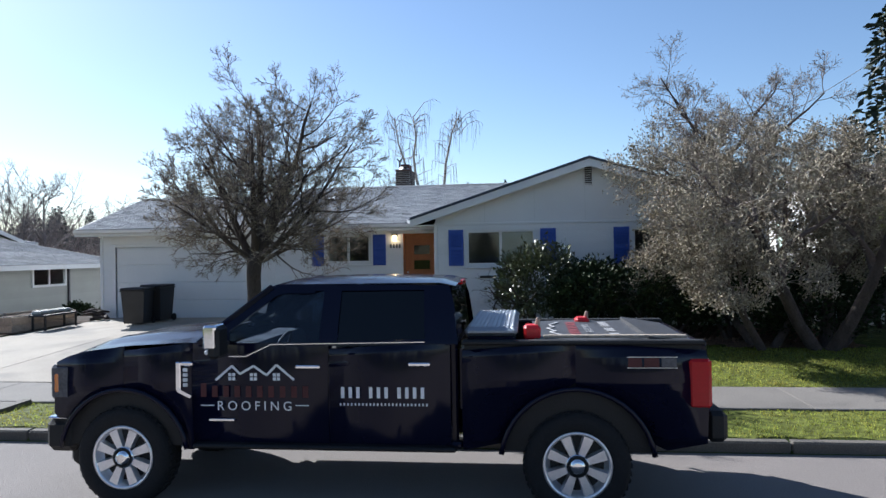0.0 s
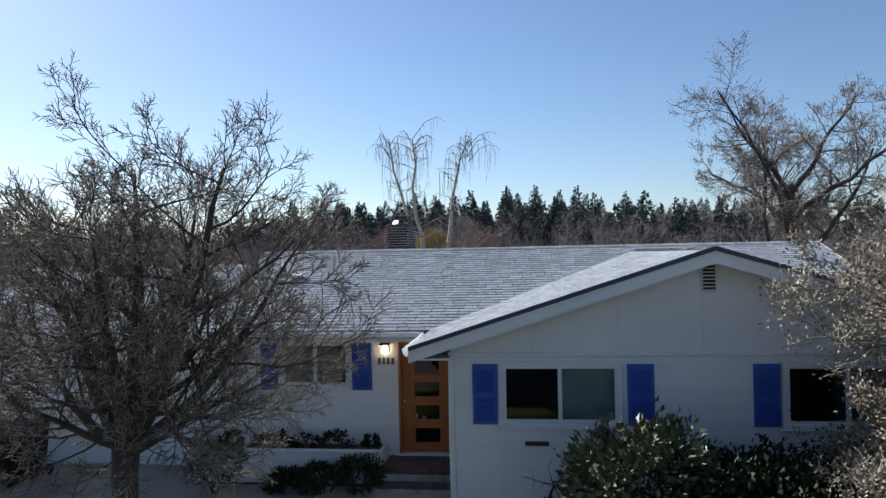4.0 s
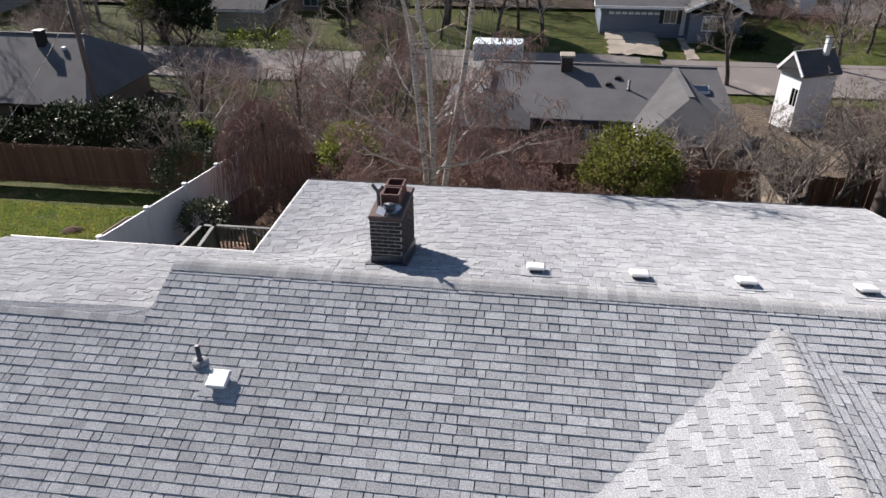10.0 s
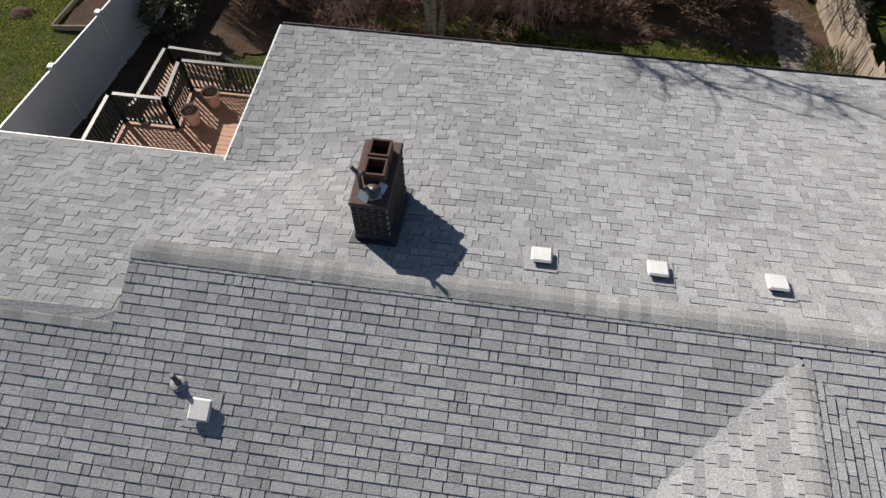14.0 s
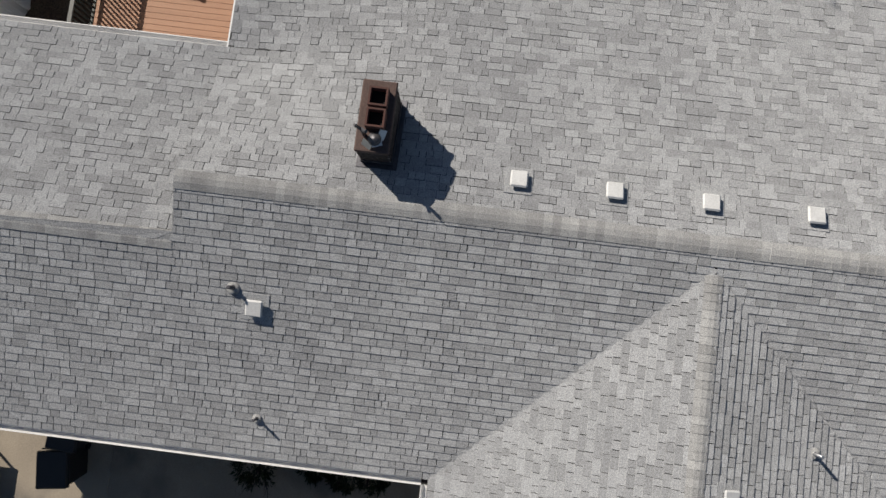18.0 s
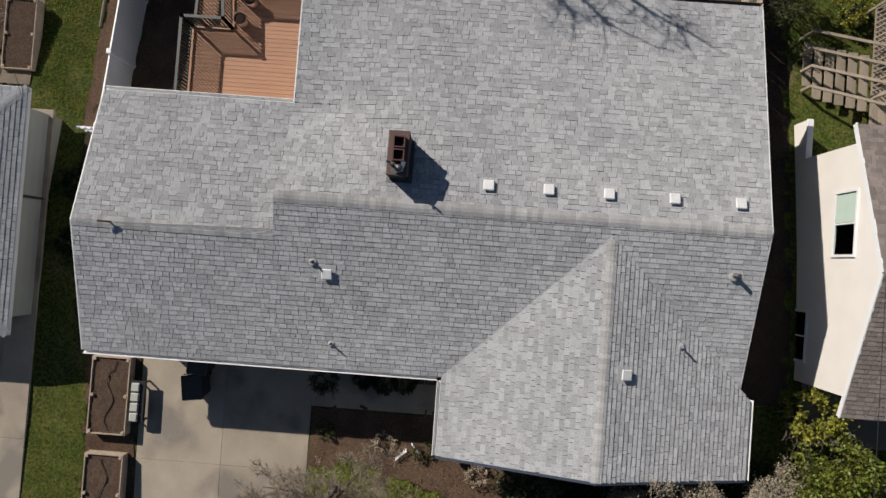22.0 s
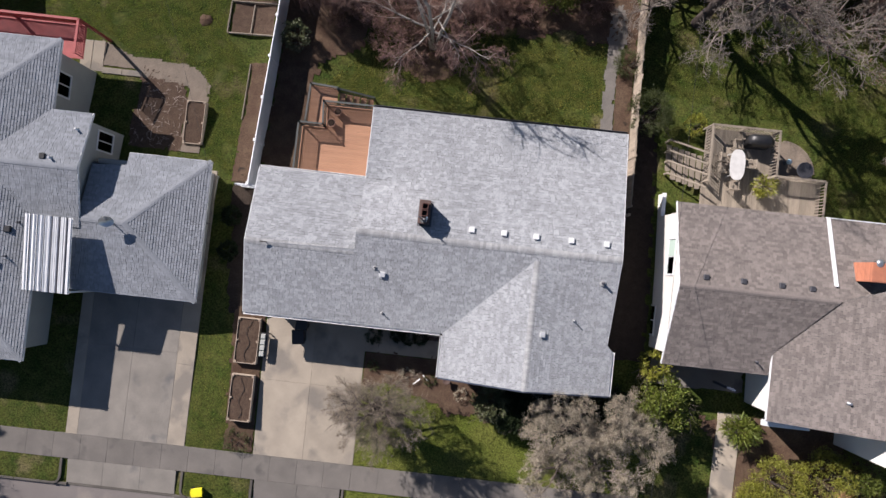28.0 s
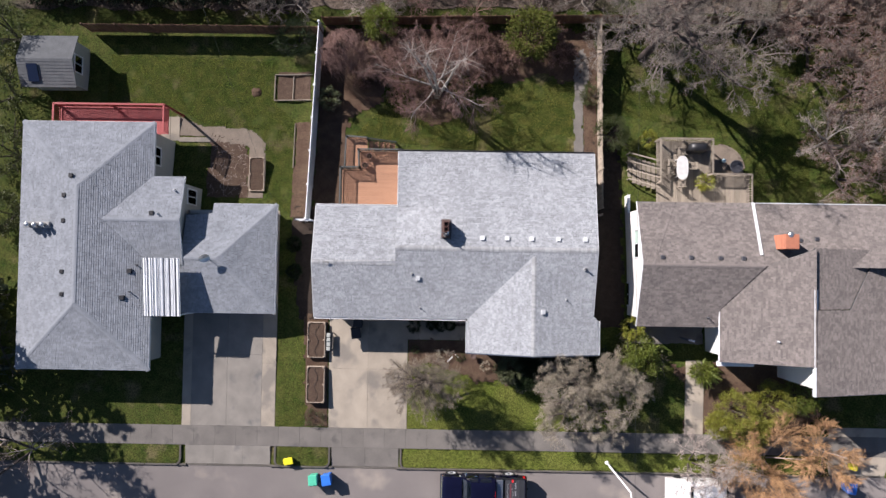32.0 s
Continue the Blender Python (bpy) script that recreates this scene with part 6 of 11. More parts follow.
# ---- deck behind the house ----
def main_deck():
    d = thing("deck", (-9.8, 28.5, -0.6), "orange-brown composite deck with dark green railings", "deck")
    z = 0.36
    y = 25.75
    while y < 30.35:
        x0 = -11.7 if y < 29.1 else -10.45
        G().cbox(x0, -7.1, y + 0.003, y + 0.137, z - 0.03, z, 0.003).ob("deck_board", M_DECK, d)
        y += 0.14
    y = 29.16
    while y < 31.4:
        G().cbox(-11.45, -9.9 if y > 30.4 else -10.46, y + 0.003, y + 0.137, z - 0.2, z - 0.17, 0.003).ob("deck_board", M_DECK, d, "")
        y += 0.14
    for i in range(5):
        G().cbox(-9.85 + 0.38 * i, -9.5 + 0.38 * i, 30.45, 31.15, z - 0.37 - 0.18 * i, z - 0.33 - 0.18 * i, 0.004).ob("stair_tread", M_DECK, d)
    G().box(-11.6, -7.15, 25.8, 29.05, -1.3, z - 0.05).ob("skirt", M_RAIL, d)
    G().box(-10.4, -7.15, 29.05, 30.25, -1.3, z - 0.05).ob("skirt", M_RAIL, d)
    rails = [((-11.68, 25.8), (-11.68, 29.08)), ((-11.68, 29.08), (-10.35, 29.08)), ((-10.35, 29.08), (-10.45, 30.35)), ((-10.45, 30.35), (-7.45, 30.35)), ((-11.48, 29.3), (-11.4, 31.4)), ((-11.4, 31.4), (-9.9, 31.3)), ((-9.9, 31.25), (-7.9, 31.15))]
    for k, (a, b) in enumerate(rails):
        low = -0.62 if k in (4, 5) else 0.0
        ea, eb = (z + 0.95 + low, z + 0.95 + low) if k != 6 else (z + 0.34, z - 0.5)
        G().bar((*a, ea), (*b, eb), 0.1, 0.04, 0.006).ob("hand_rail", M_RAILTOP, d, "dark grey rail cap")
        G().bar((*a, ea - 0.85), (*b, eb - 0.85), 0.05, 0.05).ob("bottom_rail", M_RAIL, d)
        n = int(math.dist(a, b) / 0.115)
        for i in range(n):
            t = (i + 0.5) / n
            x, y, zz = a[0] + (b[0] - a[0]) * t, a[1] + (b[1] - a[1]) * t, ea + (eb - ea) * t
            G().box(x - 0.018, x + 0.018, y - 0.018, y + 0.018, zz - 0.85, zz - 0.02).ob("baluster", M_RAIL, d)
        for p, e in ((a, ea), (b, eb)):
            G().cbox(p[0] - 0.05, p[0] + 0.05, p[1] - 0.05, p[1] + 0.05, gz(*p) - 0.1, e + 0.06, 0.01).ob("post", M_RAIL, d)
    for x, y, r in ((-9.71, 29.95, 0.21), (-10.0, 29.3, 0.22)):
        p = thing("flower_pot", (x, y, z), "pale terracotta pot with dry soil and stems", "pot", "pots on the deck")
        G().lathe([(r * 0.68, 0), (r * 0.95, 0.36), (r * 1.05, 0.37), (r * 1.05, 0.43), (r * 0.93, 0.43), (r * 0.9, 0.36)], (x, y, z), 20).ob("pot", M_TERRA, p, "", True)
        G().lathe([(r * 0.9, 0), (r * 0.5, 0.03)], (x, y, z + 0.36), 16).ob("pot_soil", M_MULCH, p)


main_deck()


# ---- fences ----
def fences():
    f = thing("vinyl_fence", (-13.9, 32.8, -1), "tall white vinyl privacy fence stepping down the garden", "fence")
    fx = lambda y: -14.08 + (y - 25.4) * 0.02
    ft = lambda y: 1.28 - (y - 25.4) * 0.122
    n = 6
    ys = [25.4 + (40.1 - 25.4) * i / n for i in range(n + 1)]
    for i, y in enumerate(ys):
        G().cbox(fx(y) - 0.065, fx(y) + 0.065, y - 0.065, y + 0.065, ft(y) - 2.3, ft(y) + 0.05, 0.008).ob("post", M_VINYL, f)
        c = G().cbox(fx(y) - 0.085, fx(y) + 0.085, y - 0.085, y + 0.085, ft(y) + 0.05, ft(y) + 0.09, 0.02)
        c.ob("post_cap", M_VINYL, f)
    for a, b in zip(ys, ys[1:]):
        pa, pb = (fx(a), a + 0.065), (fx(b), b - 0.065)
        G().bar((*pa, ft(a) - 0.04), (*pb, ft(b) - 0.04), 0.06, 0.09, 0.008).ob("top_rail", M_VINYL, f)
        G().bar((*pa, ft(a) - 1.78), (*pb, ft(b) - 1.78), 0.06, 0.14, 0.008).ob("bottom_rail", M_VINYL, f)
        m = 15
        for k in range(m):
            t0, t1 = k / m, (k + 1) / m
            y0, y1 = pa[1] + (pb[1] - pa[1]) * t0 + 0.002, pa[1] + (pb[1] - pa[1]) * t1 - 0.002
            x = fx((y0 + y1) / 2)
            G().hexa([(x - 0.012, y0, ft(y0) - 1.75), (x + 0.012, y0, ft(y0) - 1.75), (x + 0.012, y1, ft(y1) - 1.75), (x - 0.012, y1, ft(y1) - 1.75), (x - 0.012, y0, ft(y0) - 0.06), (x + 0.012, y0, ft(y0) - 0.06), (x + 0.012, y1, ft(y1) - 0.06), (x - 0.012, y1, ft(y1) - 0.06)]).ob("slat", M_VINYL, f)
    g = thing("garden_gate", (-13.9, 25.35, -0.4), "small white vinyl gate with lattice top", "gate")
    for i in range(6):
        x = -14.75 + i * 0.2
        G().cbox(x - 0.03, x + 0.03, 25.3, 25.34, -0.4, 1.2, 0.006).ob("picket", M_VINYL, g)
    for z in (-0.2, 0.5, 1.05):
        G().cbox(-14.85, -13.7, 25.28, 25.36, z, z + 0.08, 0.006).ob("gate_rail", M_VINYL, g)
    def board_fence(name, a, b, top, hgt, material, label, step=0.14, rails=True):
        e = thing(name, ((a[0] + b[0]) / 2, (a[1] + b[1]) / 2, top((a[0] + b[0]) / 2, (a[1] + b[1]) / 2) - hgt), label, "fence")
        L = math.dist(a, b)
        ang = math.degrees(math.atan2(b[1] - a[1], b[0] - a[0]))
        n = int(L / step)
        rng = random.Random(int(L * 10))
        data = [G().cbox(-step / 2 + 0.003, step / 2 - 0.003, -0.01, 0.01, 0, hgt, 0.004).data("board", material)]
        for i in range(n):
            t = (i + 0.5) / n
            x, y = a[0] + (b[0] - a[0]) * t, a[1] + (b[1] - a[1]) * t
            o = new("board", data[0])
            o.parent = e
            o.matrix_basis = Matrix.Translation(-Vector(ORIGIN[e])) @ pose(x, y, top(x, y) - hgt + rng.uniform(-0.015, 0.015), rng.uniform(-1, 1), 0, ang)
        m = max(2, int(L / 2.4))
        for i in range(m + 1):
            t = i / m
            x, y = a[0] + (b[0] - a[0]) * t, a[1] + (b[1] - a[1]) * t
            G().obox(pose(x, y, top(x, y) - hgt / 2 + 0.04, 0, 0, ang), 0.1, 0.13, hgt + 0.08, 0.01).ob("post", material, e)
        for dz in (0.12, hgt - 0.3):
            for i in range(m):
                p, q = [(a[0] + (b[0] - a[0]) * t / m, a[1] + (b[1] - a[1]) * t / m) for t in (i, i + 1)]
                G().bar((*p, top(*p) - dz), (*q, top(*q) - dz), 0.09, 0.05).ob("fence_rail", material, e)
    tn = lambda x, y: -0.62 + 0.0 * x
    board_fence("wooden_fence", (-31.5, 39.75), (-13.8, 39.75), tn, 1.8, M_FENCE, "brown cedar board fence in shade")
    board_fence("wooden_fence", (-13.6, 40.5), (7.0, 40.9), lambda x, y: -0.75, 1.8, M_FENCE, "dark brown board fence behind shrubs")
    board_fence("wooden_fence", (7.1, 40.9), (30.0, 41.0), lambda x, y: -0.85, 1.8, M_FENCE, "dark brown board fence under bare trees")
    board_fence("wooden_fence", (6.95, 26.5), (7.12, 40.6), lambda x, y: 0.9 - (round((y - 26) / 2.3) * 2.3) * 0.12, 1.75, M_FENCE_GREY, "weathered pale cedar fence stepping down the slope")
    board_fence("side_gate", (5.85, 26.0), (6.9, 26.0), lambda x, y: 0.9, 1.6, M_FENCE_GREY, "weathered board gate beside the house")


fences()


# ---- raised beds and small garden timber ----
def raised_bed(x0, x1, y0, y1, z0, h, label, group=""):
    b = thing("raised_bed", ((x0 + x1) / 2, (y0 + y1) / 2, z0), label, "planter", group)
    for k in range(2):
        za, zb = z0 + h * k / 2 + 0.002, z0 + h * (k + 1) / 2 - 0.002
        for a, c, d, e in ((x0, x1, y0, y0 + 0.04), (x0, x1, y1 - 0.04, y1), (x0, x0 + 0.04, y0 + 0.04, y1 - 0.04), (x1 - 0.04, x1, y0 + 0.04, y1 - 0.04)):
            G().cbox(a, c, d, e, za, zb, 0.005).ob("plank", M_TIMBER, b)
    for x in (x0 + 0.085, x1 - 0.085):
        for y in (y0 + 0.085, (y0 + y1) / 2, y1 - 0.085):
            G().cbox(x - 0.045, x + 0.045, y - 0.045, y + 0.045, z0, z0 + h + 0.02, 0.006).ob("corner_post", M_TIMBER, b)
    g = G()
    nx, ny = 10, 18
    rng = random.Random(2)
    for j in range(ny + 1):
        for i in range(nx + 1):
            g.v.append((x0 + 0.04 + (x1 - x0 - 0.08) * i / nx, y0 + 0.04 + (y1 - y0 - 0.08) * j / ny, z0 + h - 0.07 + rng.uniform(-0.02, 0.03)))
    g.f = [(j * (nx + 1) + i, j * (nx + 1) + i + 1, (j + 1) * (nx + 1) + i + 1, (j + 1) * (nx + 1) + i) for j in range(ny) for i in range(nx)]
    g.ob("compost", M_MULCH, b, "", True)
    return b


for y0, y1, lab in ((15.55, 18.05, "timber raised bed of dark compost with a drip hose"), (12.36, 14.92, "timber raised bed with bare compost and drip hose")):
    b = raised_bed(-13.85, -12.6, y0, y1, gz(-13.2, y1) - 0.02, 0.42, lab, "raised beds by the driveway")
    zt = gz(-13.2, y1) + 0.36
    hose = [(-13.2 + 0.12 * math.sin(i * 0.7 + y0), y0 + 0.15 + (y1 - y0 - 0.3) * i / 16, zt) for i in range(17)]
    G().tube(hose, 0.012, 6).ob("drip_hose", M_BLACKPL, b)
raised_bed(-18.75, -17.65, 27.5, 30.0, gz(-18, 28.5) - 0.05, 0.45, "dark timber raised vegetable bed on the lawn")
# ---- pickup truck ----
YN, YFAR = 5.58, 7.54
YMID = (YN + YFAR) / 2


def side_y(z):
    """Body side: slight tumblehome below, leaning in above the belt."""
    return 0.03 * ((z - 1.05) / 0.5) ** 2 + (0.12 * max(0.0, (z - 1.47) / 0.53) if z > 1.47 else 0.0)


def skin(polys, off=0.0, rows=12, far=False):
    """A curved body side over plan (x, z) polygons, each one span wide in every row."""
    g = G()
    for poly in polys:
        zs = [p[1] for p in poly]
        lo, hi = min(zs) + 1e-4, max(zs) - 1e-4
        last = None
        for i in range(rows + 1):
            z = lo + (hi - lo) * i / rows
            c = cuts([(p[0], p[1]) for p in poly], 1, z)
            if not c:
                continue
            a, b = c[0][0], c[-1][1]
            y = side_y(z) + off
            yy = YFAR - y if far else YN + y
            n = len(g.v)
            g.v += [(a, yy, z), (b, yy, z), (a, yy + (-0.03 if far else 0.03), z), (b, yy + (-0.03 if far else 0.03), z)]
            if last is not None:
                f = [(last, last + 1, n + 1, n), (last, n, n + 2, last + 2), (last + 1, last + 3, n + 3, n + 1)]
                g.f += [q[::-1] for q in f] if far else f
            last = n
    return g


def pierced(outline, holes, far, rows=30, off=0.0):
    """A curved cab side over an (x, z) outline with window openings cut out."""
    g = G()
    zs = [p[1] for p in outline]
    lo, hi = min(zs) + 1e-4, max(zs) - 1e-4
    def spans(z):
        a, b = cuts(outline, 1, z)[0][0], cuts(outline, 1, z)[-1][1]
        at = [a]
        for h in holes:
            for c, d in cuts(h, 1, z):
                at += [c, d]
        at.append(b)
        return list(zip(at[::2], at[1::2]))
    for i in range(rows):
        z0, z1 = lo + (hi - lo) * i / rows, lo + (hi - lo) * (i + 1) / rows
        s0, s1, m = spans(z0), spans(z1), spans((z0 + z1) / 2)
        if not len(s0) == len(s1) == len(m):
            s0 = s1 = m
        for (a, b), (c, d) in zip(s0, s1):
            n = len(g.v)
            for x, z in ((a, z0), (b, z0), (d, z1), (c, z1)):
                y = side_y(z) + off
                g.v.append((x, YFAR - y if far else YN + y, z))
            for x, z in ((a, z0), (b, z0), (d, z1), (c, z1)):
                y = side_y(z) + off + 0.045
                g.v.append((x, YFAR - y if far else YN + y, z))
            f = [(n, n + 1, n + 2, n + 3), (n + 1, n + 5, n + 6, n + 2), (n, n + 3, n + 7, n + 4), (n + 3, n + 2, n + 6, n + 7)]
            g.f += [q[::-1] for q in f] if far else f
    return g


def arch(cx, cz, r, a0, a1, n=10):
    return [(cx + r * math.cos(radians(a0 + (a1 - a0) * i / n)), cz + r * math.sin(radians(a0 + (a1 - a0) * i / n))) for i in range(n + 1)]


def wheel(parent, x, y, out, r=0.445):
    """A wheel whose face looks to out (-1: towards -y)."""
    m = pose(x, y, r, 90 if out < 0 else -90, 0, 0)
    prof = [(0.29, -0.26), (0.40, -0.27), (0.435, -0.24), (r, -0.19), (r, -0.04), (0.435, 0.0), (0.40, 0.025), (0.32, 0.02), (0.285, 0.0)]
    w = G().lathe(prof, (0, 0, 0), 40, m, False).ob("wheel", M_RUBBER, parent, "", True)
    t = G()
    for i in range(44):
        a = 2 * math.pi * i / 44
        for z in (-0.055, -0.165):
            t.obox(m @ pose(0, 0, 0, 0, 0, math.degrees(a)) @ pose(r - 0.002, 0, z, 0, 0, 12 if i % 2 else -12), 0.022, 0.034, 0.07)
    tagged(t.ob("tread", M_RUBBER, w), kind="stuff")
    rim = G().lathe([(0.20, -0.2), (0.262, -0.16), (0.268, -0.005), (0.288, 0.0), (0.29, 0.012), (0.272, 0.016), (0.258, 0.0), (0.252, -0.06), (0.2, -0.09)], (0, 0, 0), 40, m, False)
    rim.ob("rim", M_ALLOY, w, "chrome rim", True)
    G().lathe([(0.25, -0.075), (0.24, -0.08)], (0, 0, 0), 30, m).ob("brake_disc", M_TRIMBLACK, w)
    for i in range(8):
        a = m @ pose(0, 0, 0, 0, 0, 45 * i + 22)
        s = G()
        s.hexa([tuple(a @ Vector(p)) for p in ((0.07, -0.032, -0.06), (0.255, -0.054, -0.06), (0.255, 0.054, -0.06), (0.07, 0.032, -0.06), (0.07, -0.026, -0.005), (0.255, -0.042, 0.002), (0.255, 0.042, 0.002), (0.07, 0.026, -0.005))])
        s.ob("spoke", M_ALLOY, w)
    G().lathe([(0.1, -0.06), (0.1, 0.0), (0.085, 0.012), (0.06, 0.014), (0.055, 0.03), (0.03, 0.034)], (0, 0, 0.004), 24, m).ob("hub_cap", M_CHROME, w, "", True)
    G().lathe([(0.068, 0.019), (0.092, 0.012), (0.092, 0.016), (0.068, 0.022)], (0, 0, 0), 24, m, False).ob("hub_ring", M_TRIMBLACK, w, "dark hub ring", True)
    for i in range(8):
        a = 2 * math.pi * i / 8
        G().lathe([(0.012, 0.0), (0.012, 0.02), (0.006, 0.026)], (0.078 * math.cos(a), 0.078 * math.sin(a), 0.0), 8, m).ob("lug_nut", M_TRIMBLACK, w)
    return w


def written(txt, size, m, material, parent, name, extrude=0.001):
    cu = bpy.data.curves.new(name, "FONT")
    cu.body, cu.size, cu.extrude, cu.align_x, cu.space_character = txt, size, extrude, "CENTER", 1.55
    o = bpy.data.objects.new(name, cu)
    scene.collection.objects.link(o)
    bpy.context.view_layer.update()
    me = bpy.data.meshes.new_from_object(o)
    bpy.data.objects.remove(o)
    me.materials.clear()
    me.materials.append(material)
    q = new(name, me)
    q.parent = parent
    q.matrix_basis = Matrix.Translation(-Vector(ORIGIN[parent])) @ m
    return q


def truck():
    t = thing("pickup_truck", (-1.3, YMID, 0), "black crew-cab pickup with chrome wheels and roofing decals", "truck")
    for far in (False, True):
        fender = [[(-4.16, 0.80), (-4.13, 1.32), (-3.88, 1.40), (-3.48, 1.445)] + arch(-3.48, 0.45, 0.61, 90, 145), [(-3.48, 1.445), (-3.0, 1.47), (-2.83, 1.475), (-2.83, 0.52), (-2.91, 0.52)] + arch(-3.48, 0.45, 0.61, 18, 90)]
        skin(fender, 0, 14, far).ob("fender", M_BLACKPAINT, t, "", True)
        skin([[(-2.822, 0.56), (-2.822, 1.475), (-2.52, 1.40), (-2.48, 1.365), (-2.32, 1.365), (-2.12, 1.455), (-1.99, 1.47), (-1.575, 1.475), (-1.575, 0.56)]], 0, 14, far).ob("front_door", M_BLACKPAINT, t, "", True)
        skin([[(-1.565, 0.56), (-1.565, 1.475), (-0.50, 1.49), (-0.50, 0.56)]], 0, 14, far).ob("rear_door", M_BLACKPAINT, t, "", True)
        skin([[(-0.40, 0.56), (-0.40, 1.47), (0.56, 1.475), (0.56, 1.09)] + arch(0.56, 0.45, 0.64, 90, 170)[1:], [(0.56, 1.475), (1.6, 1.47), (1.64, 1.30), (1.62, 0.62), (1.3, 0.58)] + arch(0.56, 0.45, 0.64, 12, 90)], 0, 14, far).ob("bed_side", M_BLACKPAINT, t, "", True)
        yo = YFAR if far else YN
        s = -1 if far else 1
        for cx, r in ((-3.48, 0.61), (0.56, 0.64)):
            G().tube([(p[0], yo - s * 0.012, p[1]) for p in arch(cx, 0.45, r, 8, 172, 18)], 0.024, 6).ob("wheel_lip", M_BLACKPAINT, t, "", True)
            G().box(cx - 0.62, cx + 0.62, min(yo + s * 0.05, yo + s * 0.5), max(yo + s * 0.05, yo + s * 0.5), 0.55, 1.2).ob("wheel_well", M_TRIMBLACK, t)
        yy = sorted((yo - s * 0.07, yo + s * 0.06))
        G().cbox(-2.8, -0.45, yy[0], yy[1], 0.555, 0.595, 0.015).ob("running_board", M_TRIMBLACK, t)
        G().cbox(-2.95, -0.40, *sorted((yo + s * 0.03, yo + s * 0.12)), 0.56, 0.62, 0.02).ob("sill", M_BLACKPAINT, t)
        # greenhouse
        Y = lambda z: (YFAR - side_y(z) - 0.004) if far else (YN + side_y(z) + 0.004)
        def post(a, b, w, nm):
            G().bar((a[0], Y(a[1]), a[1]), (b[0], Y(b[1]), b[1]), 0.05, w, 0.012).ob(nm, M_BLACKPAINT, t)
        post((-2.78, 1.46), (-2.14, 1.965), 0.06, "a_pillar")
        w1 = [(-2.50, 1.37), (-2.32, 1.37), (-2.12, 1.46), (-1.66, 1.475), (-1.65, 1.915), (-2.07, 1.90), (-2.50, 1.57)]
        w2 = [(-1.50, 1.485), (-0.72, 1.49), (-0.74, 1.915), (-1.49, 1.92)]
        pierced([(-2.74, 1.475), (-2.52, 1.40), (-2.50, 1.36), (-2.31, 1.36), (-2.11, 1.45), (-0.43, 1.45), (-0.47, 1.80), (-0.52, 1.97), (-2.10, 1.985), (-2.18, 1.95)], [w1, w2], far).ob("cab_side", M_BLACKPAINT, t)
        def glass_panel(poly, material, nm):
            g = G()
            n = len(poly)
            for d in (0.0, 0.012):
                g.v += [(x, Y(z) + (-(d) if far else d) + (-0.012 if far else 0.012), z) for x, z in poly]
            g.f = [tuple(range(n)), tuple(range(n, 2 * n))[::-1]]
            p = g.ob(nm, material, t)
            p.visible_shadow = False
        glass_panel([(-2.50, 1.36), (-2.32, 1.36), (-2.12, 1.455), (-1.65, 1.47), (-1.64, 1.93), (-2.08, 1.91), (-2.52, 1.56)], M_CABGLASS, "front_window")
        glass_panel([(-1.5, 1.475), (-0.7, 1.48), (-0.7, 1.93), (-1.49, 1.935)], M_TINT, "rear_window")
        G().bar((-2.48, Y(1.36), 1.358), (-2.32, Y(1.36), 1.358), 0.012, 0.007).ob("belt_trim", M_CHROME, t)
        G().bar((-2.32, Y(1.37), 1.36), (-2.11, Y(1.45), 1.455), 0.012, 0.007).ob("belt_trim", M_CHROME, t)
        G().bar((-2.11, Y(1.47), 1.462), (-0.72, Y(1.47), 1.482), 0.012, 0.007).ob("belt_trim", M_CHROME, t)
        for x0, x1, z in ((-1.86, -1.64, 1.27), (-0.86, -0.67, 1.295)):
            G().cbox(x0, x1, *sorted((yo - s * 0.035, yo + s * 0.01)), z - 0.016, z + 0.016, 0.008).ob("door_handle", M_CHROME, t, "chrome door handle")
        G().bar((-2.5, yo + s * 0.02, 1.48), (-2.47, yo - s * 0.16, 1.48), 0.05, 0.04, 0.01).ob("mirror_arm", M_TRIMBLACK, t)
        G().cbox(-2.53, -2.42, *sorted((yo - s * 0.34, yo - s * 0.12)), 1.38, 1.66, 0.03).ob("mirror", M_TRIMBLACK, t)
        G().cbox(-2.555, -2.44, *sorted((yo - s * 0.35, yo - s * 0.13)), 1.46, 1.67, 0.02).ob("mirror_cap", M_CHROME, t, "chrome mirror cap")
        G().cbox(-2.55, -2.51, *sorted((yo - s * 0.33, yo - s * 0.16)), 1.42, 1.46, 0.012).ob("mirror_lamp", M_DECAL, t)
        G().cbox(1.47, 1.66, *sorted((yo - s * 0.012, yo + s * 0.16)), 0.93, 1.35, 0.03).ob("tail_light", M_REDLENS, t, "tall red tail light")
        G().cbox(-4.20, -4.0, *sorted((yo - s * 0.004, yo + s * 0.26)), 0.96, 1.28, 0.03).ob("head_light", M_LEAD, t)
        G().cbox(-4.16, -4.10, *sorted((yo - s * 0.014, yo + s * 0.05)), 1.02, 1.21, 0.02).ob("side_marker", M_AMBER, t, "amber corner lamp")
        G().cbox(-2.98, -2.93, *sorted((yo - s * 0.012, yo + s * 0.02)), 1.05, 1.31, 0.01).ob("fender_vent", M_CHROME, t)
        G().cbox(-2.93, -2.82, *sorted((yo - s * 0.012, yo + s * 0.02)), 1.27, 1.31, 0.01).ob("fender_vent", M_CHROME, t)
        G().bar((-2.955, yo - s * 0.004, 1.06), (-2.83, yo - s * 0.004, 1.0), 0.03, 0.03).ob("fender_vent", M_CHROME, t)
